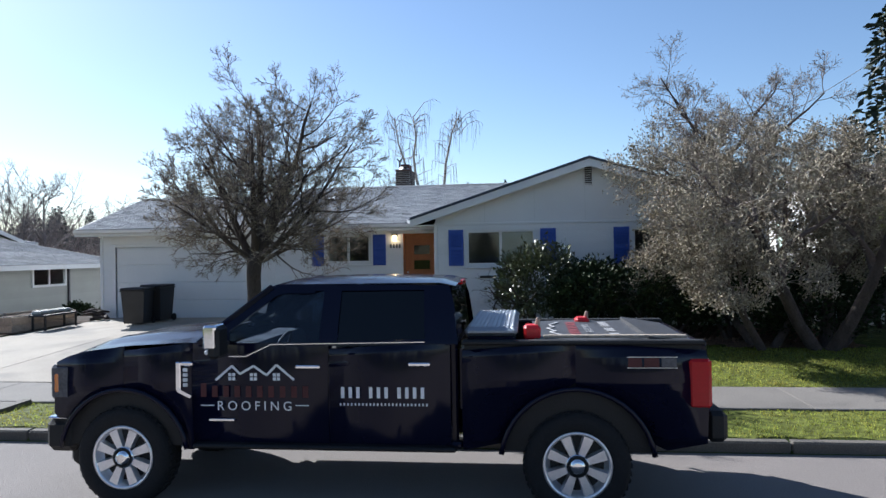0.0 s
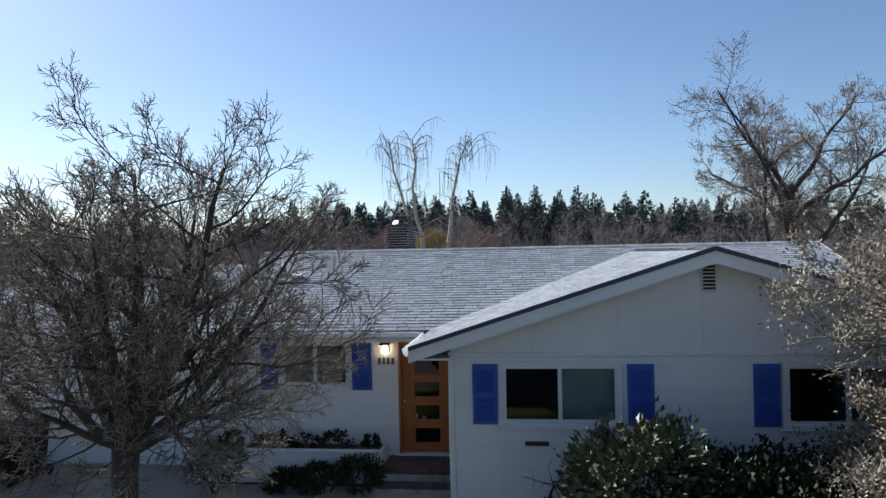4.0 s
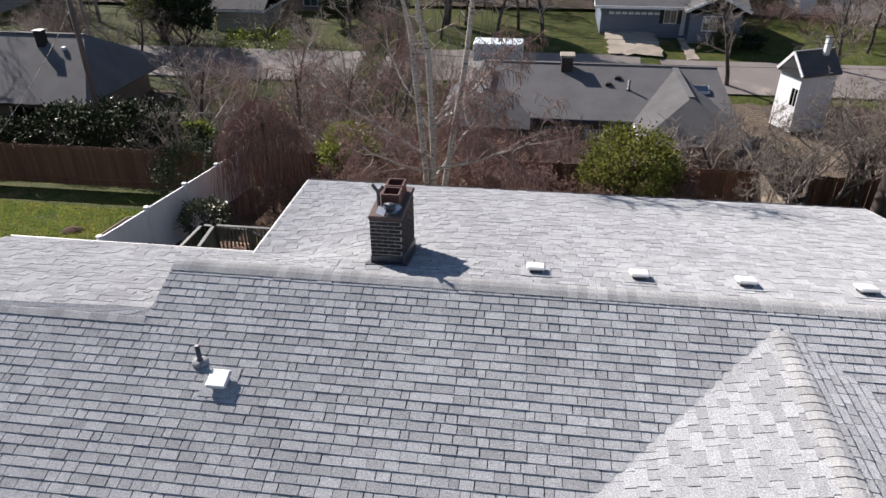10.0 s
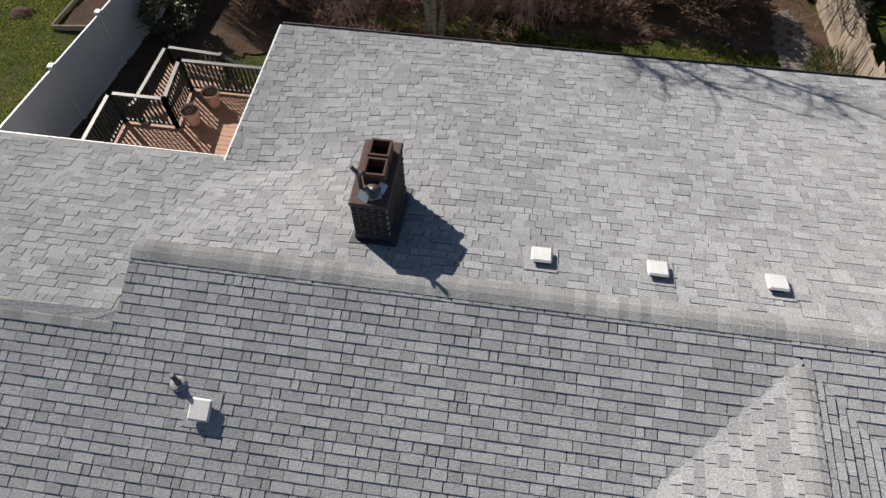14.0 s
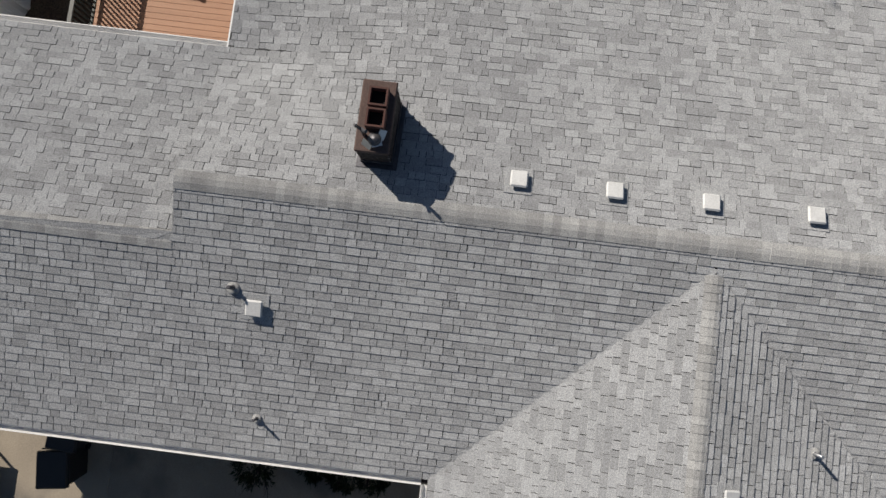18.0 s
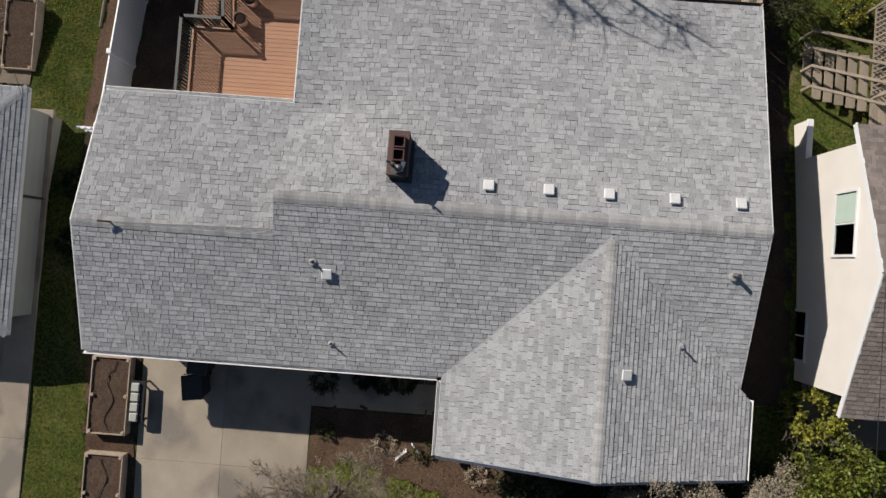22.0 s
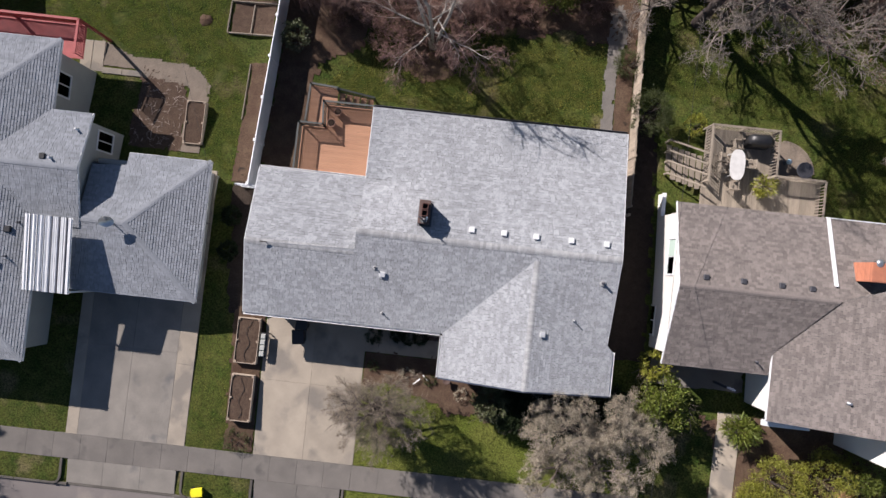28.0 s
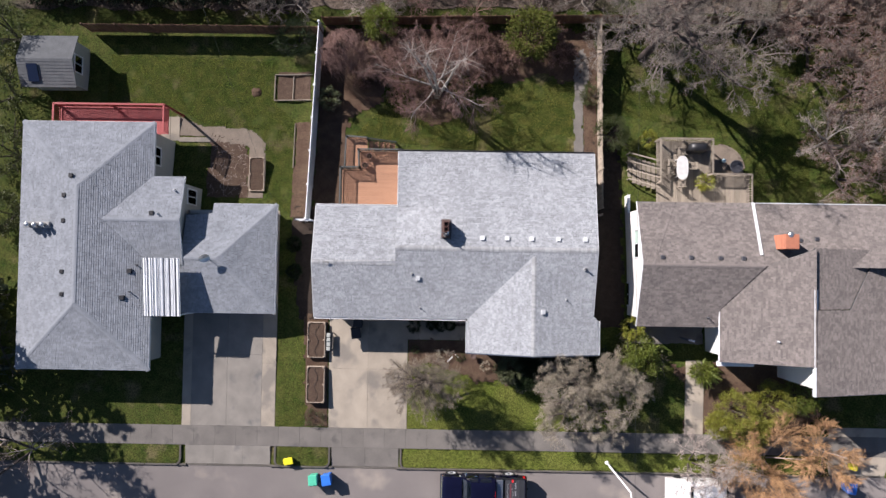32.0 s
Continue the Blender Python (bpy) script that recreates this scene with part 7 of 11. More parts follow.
        for i in range(4):
            G().box(-2.905, -2.865, *sorted((yo - s * 0.01, yo + s * 0.02)), 1.09 + i * 0.045, 1.12 + i * 0.045).ob("badge_bar", M_DECAL, t)
        wheel(t, -3.49, yo - s * 0.0, -s)
        wheel(t, 0.56, yo - s * 0.0, -s)
    # hood
    g, nx, ny = G(), 14, 16
    for i in range(nx + 1):
        x = -4.13 + 1.36 * i / nx
        ze = float(np.interp(x, [-4.13, -4.08, -3.88, -3.48, -3.0, -2.77], [1.30, 1.345, 1.405, 1.45, 1.475, 1.48]))
        for j in range(ny + 1):
            v = 2 * j / ny - 1
            y = YMID + v * 0.95
            bulge = 0.02 * (1 if abs(abs(v) - 0.5) < 0.14 else 0.0)
            g.v.append((x + 0.05 * v * v * (1 - i / nx), y, ze + 0.055 * (1 - v * v) + bulge * smooth01(i / 4)))
    g.f = [(i * (ny + 1) + j, (i + 1) * (ny + 1) + j, (i + 1) * (ny + 1) + j + 1, i * (ny + 1) + j + 1) for i in range(nx) for j in range(ny)]
    g.ob("hood", M_BLACKPAINT, t, "", True)
    # nose
    G().cbox(-4.19, -4.0, YN + 0.26, YFAR - 0.26, 0.86, 1.33, 0.05).ob("grille", M_CHROME, t, "chrome grille")
    for i in range(3):
        G().cbox(-4.215, -4.16, YN + 0.34, YFAR - 0.34, 0.95 + i * 0.12, 1.0 + i * 0.12, 0.015).ob("grille_bar", M_CHROME, t)
    G().cbox(-4.29, -3.98, YN + 0.03, YFAR - 0.03, 0.47, 0.78, 0.06).ob("front_bumper", M_TRIMBLACK, t, "matt black front bumper")
    G().cbox(-4.24, -4.05, YN + 0.02, YFAR - 0.02, 0.775, 0.80, 0.01).ob("bumper_trim", M_CHROME, t)
    G().cbox(-4.16, -3.9, YN + 0.2, YFAR - 0.2, 0.3, 0.5, 0.05).ob("air_dam", M_TRIMBLACK, t)
    # roof and screens
    g, nx, ny = G(), 12, 14
    for i in range(nx + 1):
        x = -2.16 + 1.7 * i / nx
        for j in range(ny + 1):
            v = 2 * j / ny - 1
            g.v.append((x, YMID + v * 0.755, 1.985 + 0.055 * (1 - v ** 4) * math.sin(math.pi * (0.15 + 0.8 * i / nx)) ** 0.6 - (0.03 if i in (0, nx) else 0)))
    g.f = [(i * (ny + 1) + j, (i + 1) * (ny + 1) + j, (i + 1) * (ny + 1) + j + 1, i * (ny + 1) + j + 1) for i in range(nx) for j in range(ny)]
    g.ob("roof", M_BLACKPAINT, t, "", True)
    g = G().add([(-2.80, YN + 0.07, 1.47), (-2.80, YFAR - 0.07, 1.47), (-2.15, YFAR - 0.24, 1.97), (-2.15, YN + 0.24, 1.97)], [(0, 3, 2, 1)])
    w = g.ob("windscreen", M_CABGLASS, t)
    w.visible_shadow = False
    w = G().add([(-0.46, YN + 0.1, 1.47), (-0.46, YFAR - 0.1, 1.47), (-0.5, YFAR - 0.24, 1.95), (-0.5, YN + 0.24, 1.95)], [(0, 1, 2, 3)]).ob("back_window", M_TINT, t)
    w.visible_shadow = False
    G().cbox(-0.52, -0.44, YN + 0.08, YFAR - 0.08, 0.6, 1.48, 0.02).ob("cab_back", M_BLACKPAINT, t)
    G().cbox(-0.53, -0.45, YMID - 0.2, YMID + 0.2, 1.94, 1.98, 0.01).ob("brake_lamp", M_REDLENS, t)
    for i in range(2):
        y0 = YN + 0.3 + i * 0.75
        G().bar((-2.86, y0, 1.50), (-2.62, y0 + 0.55, 1.58), 0.02, 0.02).ob("wiper", M_TRIMBLACK, t)
    # cabin
    G().box(-2.8, -0.5, YN + 0.08, YFAR - 0.08, 0.56, 0.75).ob("cabin_floor", M_CABIN, t)
    G().cbox(-2.75, -2.35, YN + 0.12, YFAR - 0.12, 1.1, 1.42, 0.06).ob("dashboard", M_CABIN, t)
    for y in (YN + 0.5, YFAR - 0.5):
        for x in (-1.75, -0.85):
            G().cbox(x - 0.35, x + 0.2, y - 0.26, y + 0.26, 0.75, 0.98, 0.06).ob("seat", M_CABIN, t)
            G().obox(pose(x + 0.18, y, 1.25, 0, 12, 0), 0.16, 0.5, 0.62, 0.05).ob("seat_back", M_CABIN, t)
            G().cbox(x + 0.2, x + 0.32, y - 0.13, y + 0.13, 1.58, 1.8, 0.04).ob("head_rest", M_CABIN, t)
    ring = [(0.18 * math.cos(2 * math.pi * i / 20), 0.18 * math.sin(2 * math.pi * i / 20), 0) for i in range(21)]
    mm = pose(-2.18, YN + 0.5, 1.36, 0, -62, 0)
    G().tube([mm @ Vector(p) for p in ring], 0.016, 6).ob("steering_wheel", M_TRIMBLACK, t, "", True)
    # load bed
    G().box(-0.38, 1.6, YN + 0.09, YFAR - 0.09, 0.86, 0.92).ob("bed_floor", M_TRIMBLACK, t)
    G().box(-0.42, -0.36, YN + 0.06, YFAR - 0.06, 0.9, 1.42).ob("bed_front", M_BLACKPAINT, t)
    for y in (YN + 0.055, YFAR - 0.055):
        G().cbox(-0.40, 1.62, y - 0.055, y + 0.055, 1.455, 1.495, 0.012).ob("bed_rail", M_TRIMBLACK, t)
        G().box(-0.38, 1.58, y - 0.02, y + 0.04, 0.92, 1.46).ob("bed_liner", M_TRIMBLACK, t)
    G().cbox(1.57, 1.65, YN + 0.1, YFAR - 0.1, 0.86, 1.46, 0.02).ob("tailgate", M_BLACKPAINT, t)
    G().hexa([(1.18, YN + 0.1, 1.42), (1.62, YN + 0.1, 1.38), (1.62, YFAR - 0.1, 1.38), (1.18, YFAR - 0.1, 1.42), (1.18, YN + 0.1, 1.52), (1.60, YN + 0.12, 1.455), (1.60, YFAR - 0.12, 1.455), (1.18, YFAR - 0.1, 1.52)]).ob("rolled_cover", M_TARP, t, "folded black bed cover")
    G().cbox(1.63, 1.80, YN + 0.06, YFAR - 0.06, 0.64, 0.90, 0.04).ob("rear_bumper", M_TRIMBLACK, t)
    G().cbox(1.76, 1.9, YMID - 0.06, YMID + 0.06, 0.55, 0.66, 0.02).ob("tow_hitch", M_TRIMBLACK, t)
    G().cbox(-4.0, 1.5, YMID - 0.45, YMID + 0.45, 0.56, 0.68, 0.04).ob("chassis", M_TRIMBLACK, t)
    for x in (-3.49, 0.56):
        G().tube([(x, YN + 0.2, 0.445), (x, YFAR - 0.2, 0.445)], 0.06, 8).ob("axle", M_TRIMBLACK, t)
    # decals
    yd = YN - 0.004
    yz = lambda z: YN + side_y(z) - 0.004
    def stroke(a, b, w, material=M_DECAL):
        G().bar((a[0], yz(a[1]), a[1]), (b[0], yz(b[1]), b[1]), 0.003, w).ob("decal_stroke", material, t)
    roofline = [(-2.60, 1.15), (-2.45, 1.275), (-2.375, 1.205), (-2.25, 1.275), (-2.13, 1.195), (-2.04, 1.285), (-1.88, 1.155)]
    for a, b in zip(roofline, roofline[1:]):
        stroke(a, b, 0.02)
    for x, z in ((-2.45, 1.18), (-2.25, 1.18), (-2.04, 1.18)):
        for dx in (-0.018, 0.018):
            for dz in (-0.018, 0.018):
                G().box(x + dx - 0.014, x + dx + 0.014, yz(z) - 0.002, yz(z), z + dz - 0.014, z + dz + 0.014).ob("decal_square", M_DECAL, t)
    for i in range(10):
        x = -2.75 + i * 0.104
        G().box(x + 0.012, x + 0.062, yz(1.05) - 0.002, yz(1.05), 1.0, 1.1 if i else 1.12).ob("decal_bar", M_DECALRED, t, "dark red decal bar")
    written("ROOFING", 0.115, pose(-2.245, yz(0.92) - 0.002, 0.885, 90, 0, 0) @ Matrix.Diagonal((0.98, 1, 1, 1)), M_DECAL, t, "decal_word")
    stroke((-2.74, 0.925), (-2.62, 0.925), 0.008)
    stroke((-1.87, 0.93), (-1.75, 0.93), 0.008)
    x = -1.47
    for k in (3, 3, 4):
        for i in range(k):
            G().box(x + 0.012, x + 0.042, yz(1.05) - 0.002, yz(1.05), 1.0, 1.095).ob("decal_bar", M_DECAL, t, "pale decal bar")
            x += 0.068
        x += 0.045
    x = -1.47
    while x < -0.68:
        G().box(x, x + 0.014, yz(0.94) - 0.002, yz(0.94), 0.934, 0.956).ob("decal_bar", M_DECAL, t)
        x += 0.033
    G().cbox(-2.67, -2.43, yz(0.8) - 0.006, yz(0.8), 0.785, 0.805, 0.003).ob("door_badge", M_CHROME, t)
    for i, (x0, x1) in enumerate(((0.99, 1.1), (1.12, 1.24), (1.26, 1.38))):
        G().box(x0, x1, yz(1.31) - 0.002, yz(1.31), 1.275, 1.35).ob("badge_shape", M_DECALRED if i < 2 else M_LEAD, t)
    for z in (1.268, 1.357):
        stroke((0.98, z), (1.39, z), 0.006, M_ZINC)
    # load: toolbox, tarp banner, red cans
    tb = thing("tool_chest", (-0.15, YMID, 0.92), "black truck tool chest with diamond-plate lid", "toolbox")
    G().cbox(-0.36, 0.06, YN + 0.12, YFAR - 0.12, 0.92, 1.52, 0.02).ob("chest", M_BLACKPAINT, tb)
    lid = G().cbox(-0.38, 0.08, YN + 0.1, YFAR - 0.1, 1.52, 1.60, 0.03).ob("lid", M_PLATE, tb, "ribbed diamond-plate lid")
    for i in range(11):
        G().cbox(-0.35 + i * 0.038, -0.335 + i * 0.038, YN + 0.12, YFAR - 0.12, 1.60, 1.608, 0.003).ob("rib", M_PLATE, lid)
    bn = thing("tarp_banner", (0.75, YMID, 1.45), "black vinyl tarp over the load bed with pale markings", "tarp")
    g, nx, ny = G(), 12, 12
    for i in range(nx + 1):
        for j in range(ny + 1):
            u, v = i / nx, j / ny
            g.v.append((0.22 + 0.98 * u, YN + 0.12 + (YFAR - YN - 0.24) * v, 1.485 - 0.015 * math.sin(math.pi * u) * math.sin(math.pi * v) + 0.006 * math.sin(9 * u + 4 * v)))
    g.f = [(i * (ny + 1) + j, (i + 1) * (ny + 1) + j, (i + 1) * (ny + 1) + j + 1, i * (ny + 1) + j + 1) for i in range(nx) for j in range(ny)]
    g.ob("sheet", M_TARP, bn, "", True)
    zt = lambda u, v: 1.488 - 0.015 * math.sin(math.pi * u) * math.sin(math.pi * v) + 0.006 * math.sin(9 * u + 4 * v)
    def mark(u0, u1, v0, v1, material):
        g = G()
        for u, v in ((u0, v0), (u1, v0), (u1, v1), (u0, v1)):
            g.v.append((0.22 + 0.98 * u, YN + 0.12 + (YFAR - YN - 0.24) * v, zt(u, v) + 0.004))
        g.f = [(0, 1, 2, 3)]
        g.ob("marking", material, bn)
    for i in range(10):
        mark(0.35, 0.45, 0.13 + i * 0.075, 0.175 + i * 0.075, M_PRINTRED)
    written("ROOFING", 0.10, pose(0.22 + 0.98 * 0.57, YMID, 1.492, 0, 0, 90), M_PRINT, bn, "printed_word")
    for i in range(12):
        if i not in (3, 7):
            mark(0.70, 0.79, 0.1 + i * 0.068, 0.14 + i * 0.068, M_PRINT)
    roofs = [(0.27, 0.2), (0.16, 0.34), (0.22, 0.42), (0.14, 0.55), (0.22, 0.66), (0.17, 0.74), (0.28, 0.88)]
    for (ua, va), (ub, vb) in zip(roofs, roofs[1:]):
        P = lambda u, v: (0.22 + 0.98 * u, YN + 0.12 + (YFAR - YN - 0.24) * v, zt(u, v) + 0.006)
        G().bar(P(ua, va), P(ub, vb), 0.022, 0.003).ob("marking", M_PRINT, bn)
    for x, y, zz in ((0.2, YN + 0.32, 1.47), (0.75, YFAR - 0.2, 1.4)):
        c = thing("fuel_can", (x, y, zz), "red plastic fuel can with spout", "can", "fuel cans on the truck bed")
        G().cbox(x - 0.07, x + 0.08, y - 0.1, y + 0.1, zz, zz + 0.13, 0.025).ob("body", M_REDCAN, c)
        G().tube([(x + 0.05, y, zz + 0.12), (x + 0.06, y, zz + 0.19)], [0.025, 0.015], 8).ob("spout", M_TIMBER, c)
    G().cbox(0.3, 1.5, YN + 0.13, YN + 0.2, 1.5, 1.525, 0.006).ob("load_board", M_TIMBER, t, "pale timber batten on the bed rail")


M_CABGLASS = glass("cab_glass", (0.44, 0.5, 0.58))
M_TINT = glass("tinted_glass", (0.03, 0.03, 0.035))
truck()
# ---- plants ----
def grow(rng, G_, p, d, length, r, lv, cfg, tips, box=None):
    """One branch and, from it, its side branches. G_: a mesh for each level; cfg: settings for each level."""
    c = cfg[lv]
    n = c.get("seg", 4)
    pts, rad = [p.copy()], [r]
    step = length / n
    q, v = p.copy(), d.normalized()
    tip = c.get("tip", 0.35)
    for i in range(n):
        w = c.get("wob", 0.25)
        v = (v + Vector((rng.uniform(-w, w), rng.uniform(-w, w), rng.uniform(-w, w) + c.get("up", 0.05)))).normalized()
        if "floor" in c and q.z + v.z * step < c["floor"]:
            v.z = abs(v.z) + 0.12
            v.normalize()
        q = q + v * step
        pts.append(q.copy())
        rad.append(r * (1 - (1 - tip) * (i + 1) / n))
    G_[min(lv, len(G_) - 1)].tube(pts, rad, c.get("k", 5), False)
    if lv + 1 >= len(cfg):
        tips.append((q.copy(), v.copy()))
        return
    m = cfg[lv + 1]
    num = m["num"]
    cnt = int(num) + (1 if rng.random() < num - int(num) else 0)
    for j in range(cnt):
        t = m.get("from", 0.3) + (1 - m.get("from", 0.3)) * (j + rng.random()) / cnt
        i = min(int(t * n), n - 1)
        f = t * n - i
        at = pts[i].lerp(pts[i + 1], f)
        ax = (pts[i + 1] - pts[i]).normalized()
        a = radians(m.get("ang", 45) * rng.uniform(0.65, 1.3))
        o = ax.orthogonal().normalized()
        o.rotate(Matrix.Rotation(j * 2.4 + rng.uniform(-0.6, 0.6), 3, ax))
        nd = ax * math.cos(a) + o * math.sin(a)
        if m.get("flat"):
            nd.z *= m["flat"]
        rr = max(rad[i] * m.get("rr", 0.55) * rng.uniform(0.8, 1.1), m.get("rmin", 0.002))
        ln = length * m.get("len", 0.6) * rng.uniform(0.7, 1.15) * (1 - 0.45 * t * m.get("taper", 0.7))
        grow(rng, G_, at, nd, ln, rr, lv + 1, cfg, tips)


def leaves(name, material, parent, pos, out, size, aspect, seed, fold=0.25, lift=0.3, label="", spread=1.0):
    """Many small folded leaves. pos: n x 3 places; out: n x 3 ways they lean to."""
    rs = np.random.RandomState(seed)
    n = len(pos)
    pos, out = np.asarray(pos, float), np.asarray(out, float)
    d = out + rs.normal(0, 0.6 * spread, (n, 3)) + np.array([0, 0, lift])
    d /= np.linalg.norm(d, axis=1)[:, None] + 1e-9
    s = np.cross(d, rs.normal(0, 1, (n, 3)))
    s /= np.linalg.norm(s, axis=1)[:, None] + 1e-9
    u = np.cross(s, d)
    L = size * rs.uniform(0.65, 1.25, (n, 1))
    w = L * aspect
    v = np.empty((n, 4, 3))
    v[:, 0] = pos
    v[:, 1] = pos + d * L * 0.5 + s * w + u * L * fold
    v[:, 2] = pos + d * L
    v[:, 3] = pos + d * L * 0.5 - s * w + u * L * fold
    off = np.array(ORIGIN.get(parent, (0, 0, 0)))
    me = bpy.data.meshes.new(name)
    me.vertices.add(4 * n)
    me.vertices.foreach_set("co", (v.reshape(-1, 3) - off).ravel())
    me.loops.add(4 * n)
    me.loops.foreach_set("vertex_index", np.arange(4 * n))
    me.polygons.add(n)
    me.polygons.foreach_set("loop_start", np.arange(0, 4 * n, 4))
    me.polygons.foreach_set("loop_total", np.full(n, 4))
    me.materials.append(material)
    me.update(calc_edges=True)
    me.validate()
    o = new(name, me)
    o.parent = parent
    ORIGIN[o] = tuple(off)
    return tagged(o, label)


def clumps(rs, c, r, n_clump, per, clump_r, hollow=0.55, low=-0.6):
    """Places in ragged clumps round an ellipsoid at c with radii r."""
    d = rs.normal(0, 1, (n_clump * 3, 3))
    d /= np.linalg.norm(d, axis=1)[:, None]
    d = d[d[:, 2] > low][:n_clump]
    k = rs.uniform(hollow, 1.08, (len(d), 1)) ** 0.6
    cen = np.array(c) + d * k * np.array(r)
    p = np.repeat(cen, per, 0) + rs.normal(0, clump_r, (len(d) * per, 3))
    return p, np.repeat(d, per, 0)


def bush(name, x, y, r, h, label, leaf, seed, n_clump=120, per=26, size=0.09, aspect=0.28, ry=None, category="shrub", group="", stems=6, z=None, wood=None, lobes=1, clump_r=None):
    z = gz(x, y) if z is None else z
    rs, rng = np.random.RandomState(seed), random.Random(seed)
    e = thing(name, (x, y, z), label, category, group)
    g = G()
    for i in range(stems):
        a = rng.uniform(0, 6.28)
        tips = []
        grow(rng, [g], Vector((x + 0.1 * math.cos(a), y + 0.1 * math.sin(a), z - 0.05)), Vector((math.cos(a) * 0.7, math.sin(a) * 0.7 * (ry or r) / r, 1.0)), h * 0.8, 0.02 + 0.012 * h, 0, [dict(seg=4, wob=0.2, k=5), dict(num=5, len=0.55, ang=40, k=4, seg=3), dict(num=3, len=0.5, ang=40, k=3, seg=2)], tips)
    g.ob("branchwork", wood or M_BARK, e, "")
    ps, os_ = [], []
    for k in range(lobes):
        a = 6.28 * k / lobes + seed
        ox, oy = (0, 0) if lobes == 1 else (0.45 * r * math.cos(a), 0.45 * (ry or r) * math.sin(a))
        f = 1.0 if lobes == 1 else rng.uniform(0.55, 0.75)
        hh = h * (1.0 if lobes == 1 else rng.uniform(0.8, 1.0))
        p, o = clumps(rs, (x + ox, y + oy, z + hh * 0.54), (r * f, (ry or r) * f, hh * 0.46), n_clump // lobes, per, clump_r or 0.11 * r)
        ps.append(p)
        os_.append(o)
    p, o = np.concatenate(ps), np.concatenate(os_)
    keep = p[:, 2] > z + 0.03
    leaves("leaf_crown", leaf, e, p[keep], o[keep], size, aspect, seed)
    return e


def bare_tree(name, x, y, label, seed, height, trunk_r, cfg, mats, z=None, lean=(0, 0), stems=1, spread=0.5, category="tree", group="", leafy=None):
    z = gz(x, y) if z is None else z
    rng = random.Random(seed)
    e = thing(name, (x, y, z), label, category, group)
    gs = [G() for _ in mats]
    tips = []
    for i in range(stems):
        a = 6.28 * i / stems + rng.uniform(-0.3, 0.3)
        d = Vector((lean[0], lean[1], 1)) if stems == 1 else Vector((spread * math.cos(a) + lean[0], spread * math.sin(a) + lean[1], 1))
        o = Vector((x, y, z - 0.1)) + (Vector((0.12 * math.cos(a), 0.12 * math.sin(a), 0)) if stems > 1 else Vector())
        grow(rng, gs, o, d, height, trunk_r, 0, cfg, tips)
    names = ["trunk", "branchwork", "twig_crown", "twig_crown", "twig_crown"] if stems < 6 else ["twig_crown"] * 5
    for g, m, n in zip(gs, mats, names):
        if g.v:
            tagged(g.ob(n, m, e, "", True), kind="" if n == "trunk" else "stuff")
    if leafy:
        m, per, size, aspect, jit = leafy
        rs = np.random.RandomState(seed)
        P = np.array([t[0][:] for t in tips])
        D = np.array([t[1][:] for t in tips])
        P, D = np.repeat(P, per, 0), np.repeat(D, per, 0)
        P = P + rs.normal(0, jit, P.shape) - D * rs.uniform(0, jit * 3, (len(P), 1))
        leaves("crown", m, e, P, D, size, aspect, seed)
    return e, tips


MAPLE = [dict(seg=8, wob=0.13, up=0.05, k=7, tip=0.14), dict(num=13, len=0.58, ang=58, rr=0.42, seg=5, wob=0.22, up=0.07, k=5, tip=0.25, taper=1.0), dict(num=7, len=0.55, ang=36, rr=0.5, rmin=0.007, seg=4, wob=0.2, up=0.05, k=4, tip=0.4), dict(num=6, len=0.55, ang=36, rr=0.6, rmin=0.005, seg=3, wob=0.2, up=0.04, k=3, tip=0.5), dict(num=5, len=0.65, ang=42, rr=0.7, rmin=0.0045, seg=2, wob=0.26, k=3, tip=0.6)]
MAPLE[1]["from"] = 0.12
MAPLE[3]["rmin"], MAPLE[4]["rmin"], MAPLE[4]["num"] = 0.006, 0.005, 5


def street_maple():
    x, y = -5.8, 14.3
    z = gz(x, y)
    e = thing("street_maple", (x, y, z), "bare multi-limbed maple on the front lawn", "tree")
    rng = random.Random(11)
    G().tube([(x, y, z - 0.15), (x + 0.01, y, z + 0.12), (x + 0.03, y, z + 0.8), (x + 0.02, y, z + 1.45), (x + 0.05, y, z + 1.9)], [0.23, 0.175, 0.15, 0.155, 0.17], 12).ob("trunk", M_BARK, e, "", True)
    gs = [G() for _ in range(5)]
    limbs = (((0.16, 0.05, 1), 3.5, 0.135), ((0.6, -0.05, 1), 3.7, 0.13), ((0.22, 0.6, 1), 3.1, 0.1), ((0.3, -0.5, 1), 3.0, 0.1), ((-0.5, 0.0, 0.95), 3.0, 0.1), ((-0.9, 0.1, 0.42), 2.5, 0.075), ((1.0, -0.05, 0.5), 3.4, 0.08), ((-0.5, -0.7, 0.32), 2.2, 0.055), ((0.6, 0.7, 0.35), 2.5, 0.06), ((-0.7, 0.6, 0.35), 2.4, 0.055), ((0.7, -0.65, 0.25), 2.2, 0.05))
    for k, (d, L, r) in enumerate(limbs):
        gs[0] = G()
        grow(rng, gs, Vector((x + 0.04, y, z + 1.7 + 0.03 * (k % 4))), Vector(d), L, r, 0, MAPLE, [])
        gs[0].ob("limb", M_BARK, e, "", True)
    for g, m in zip(gs[1:], (M_BARK, M_TWIG, M_TWIG, M_TWIGBEIGE)):
        tagged(g.ob("twig_crown", m, e, "", True), kind="stuff")


street_maple()

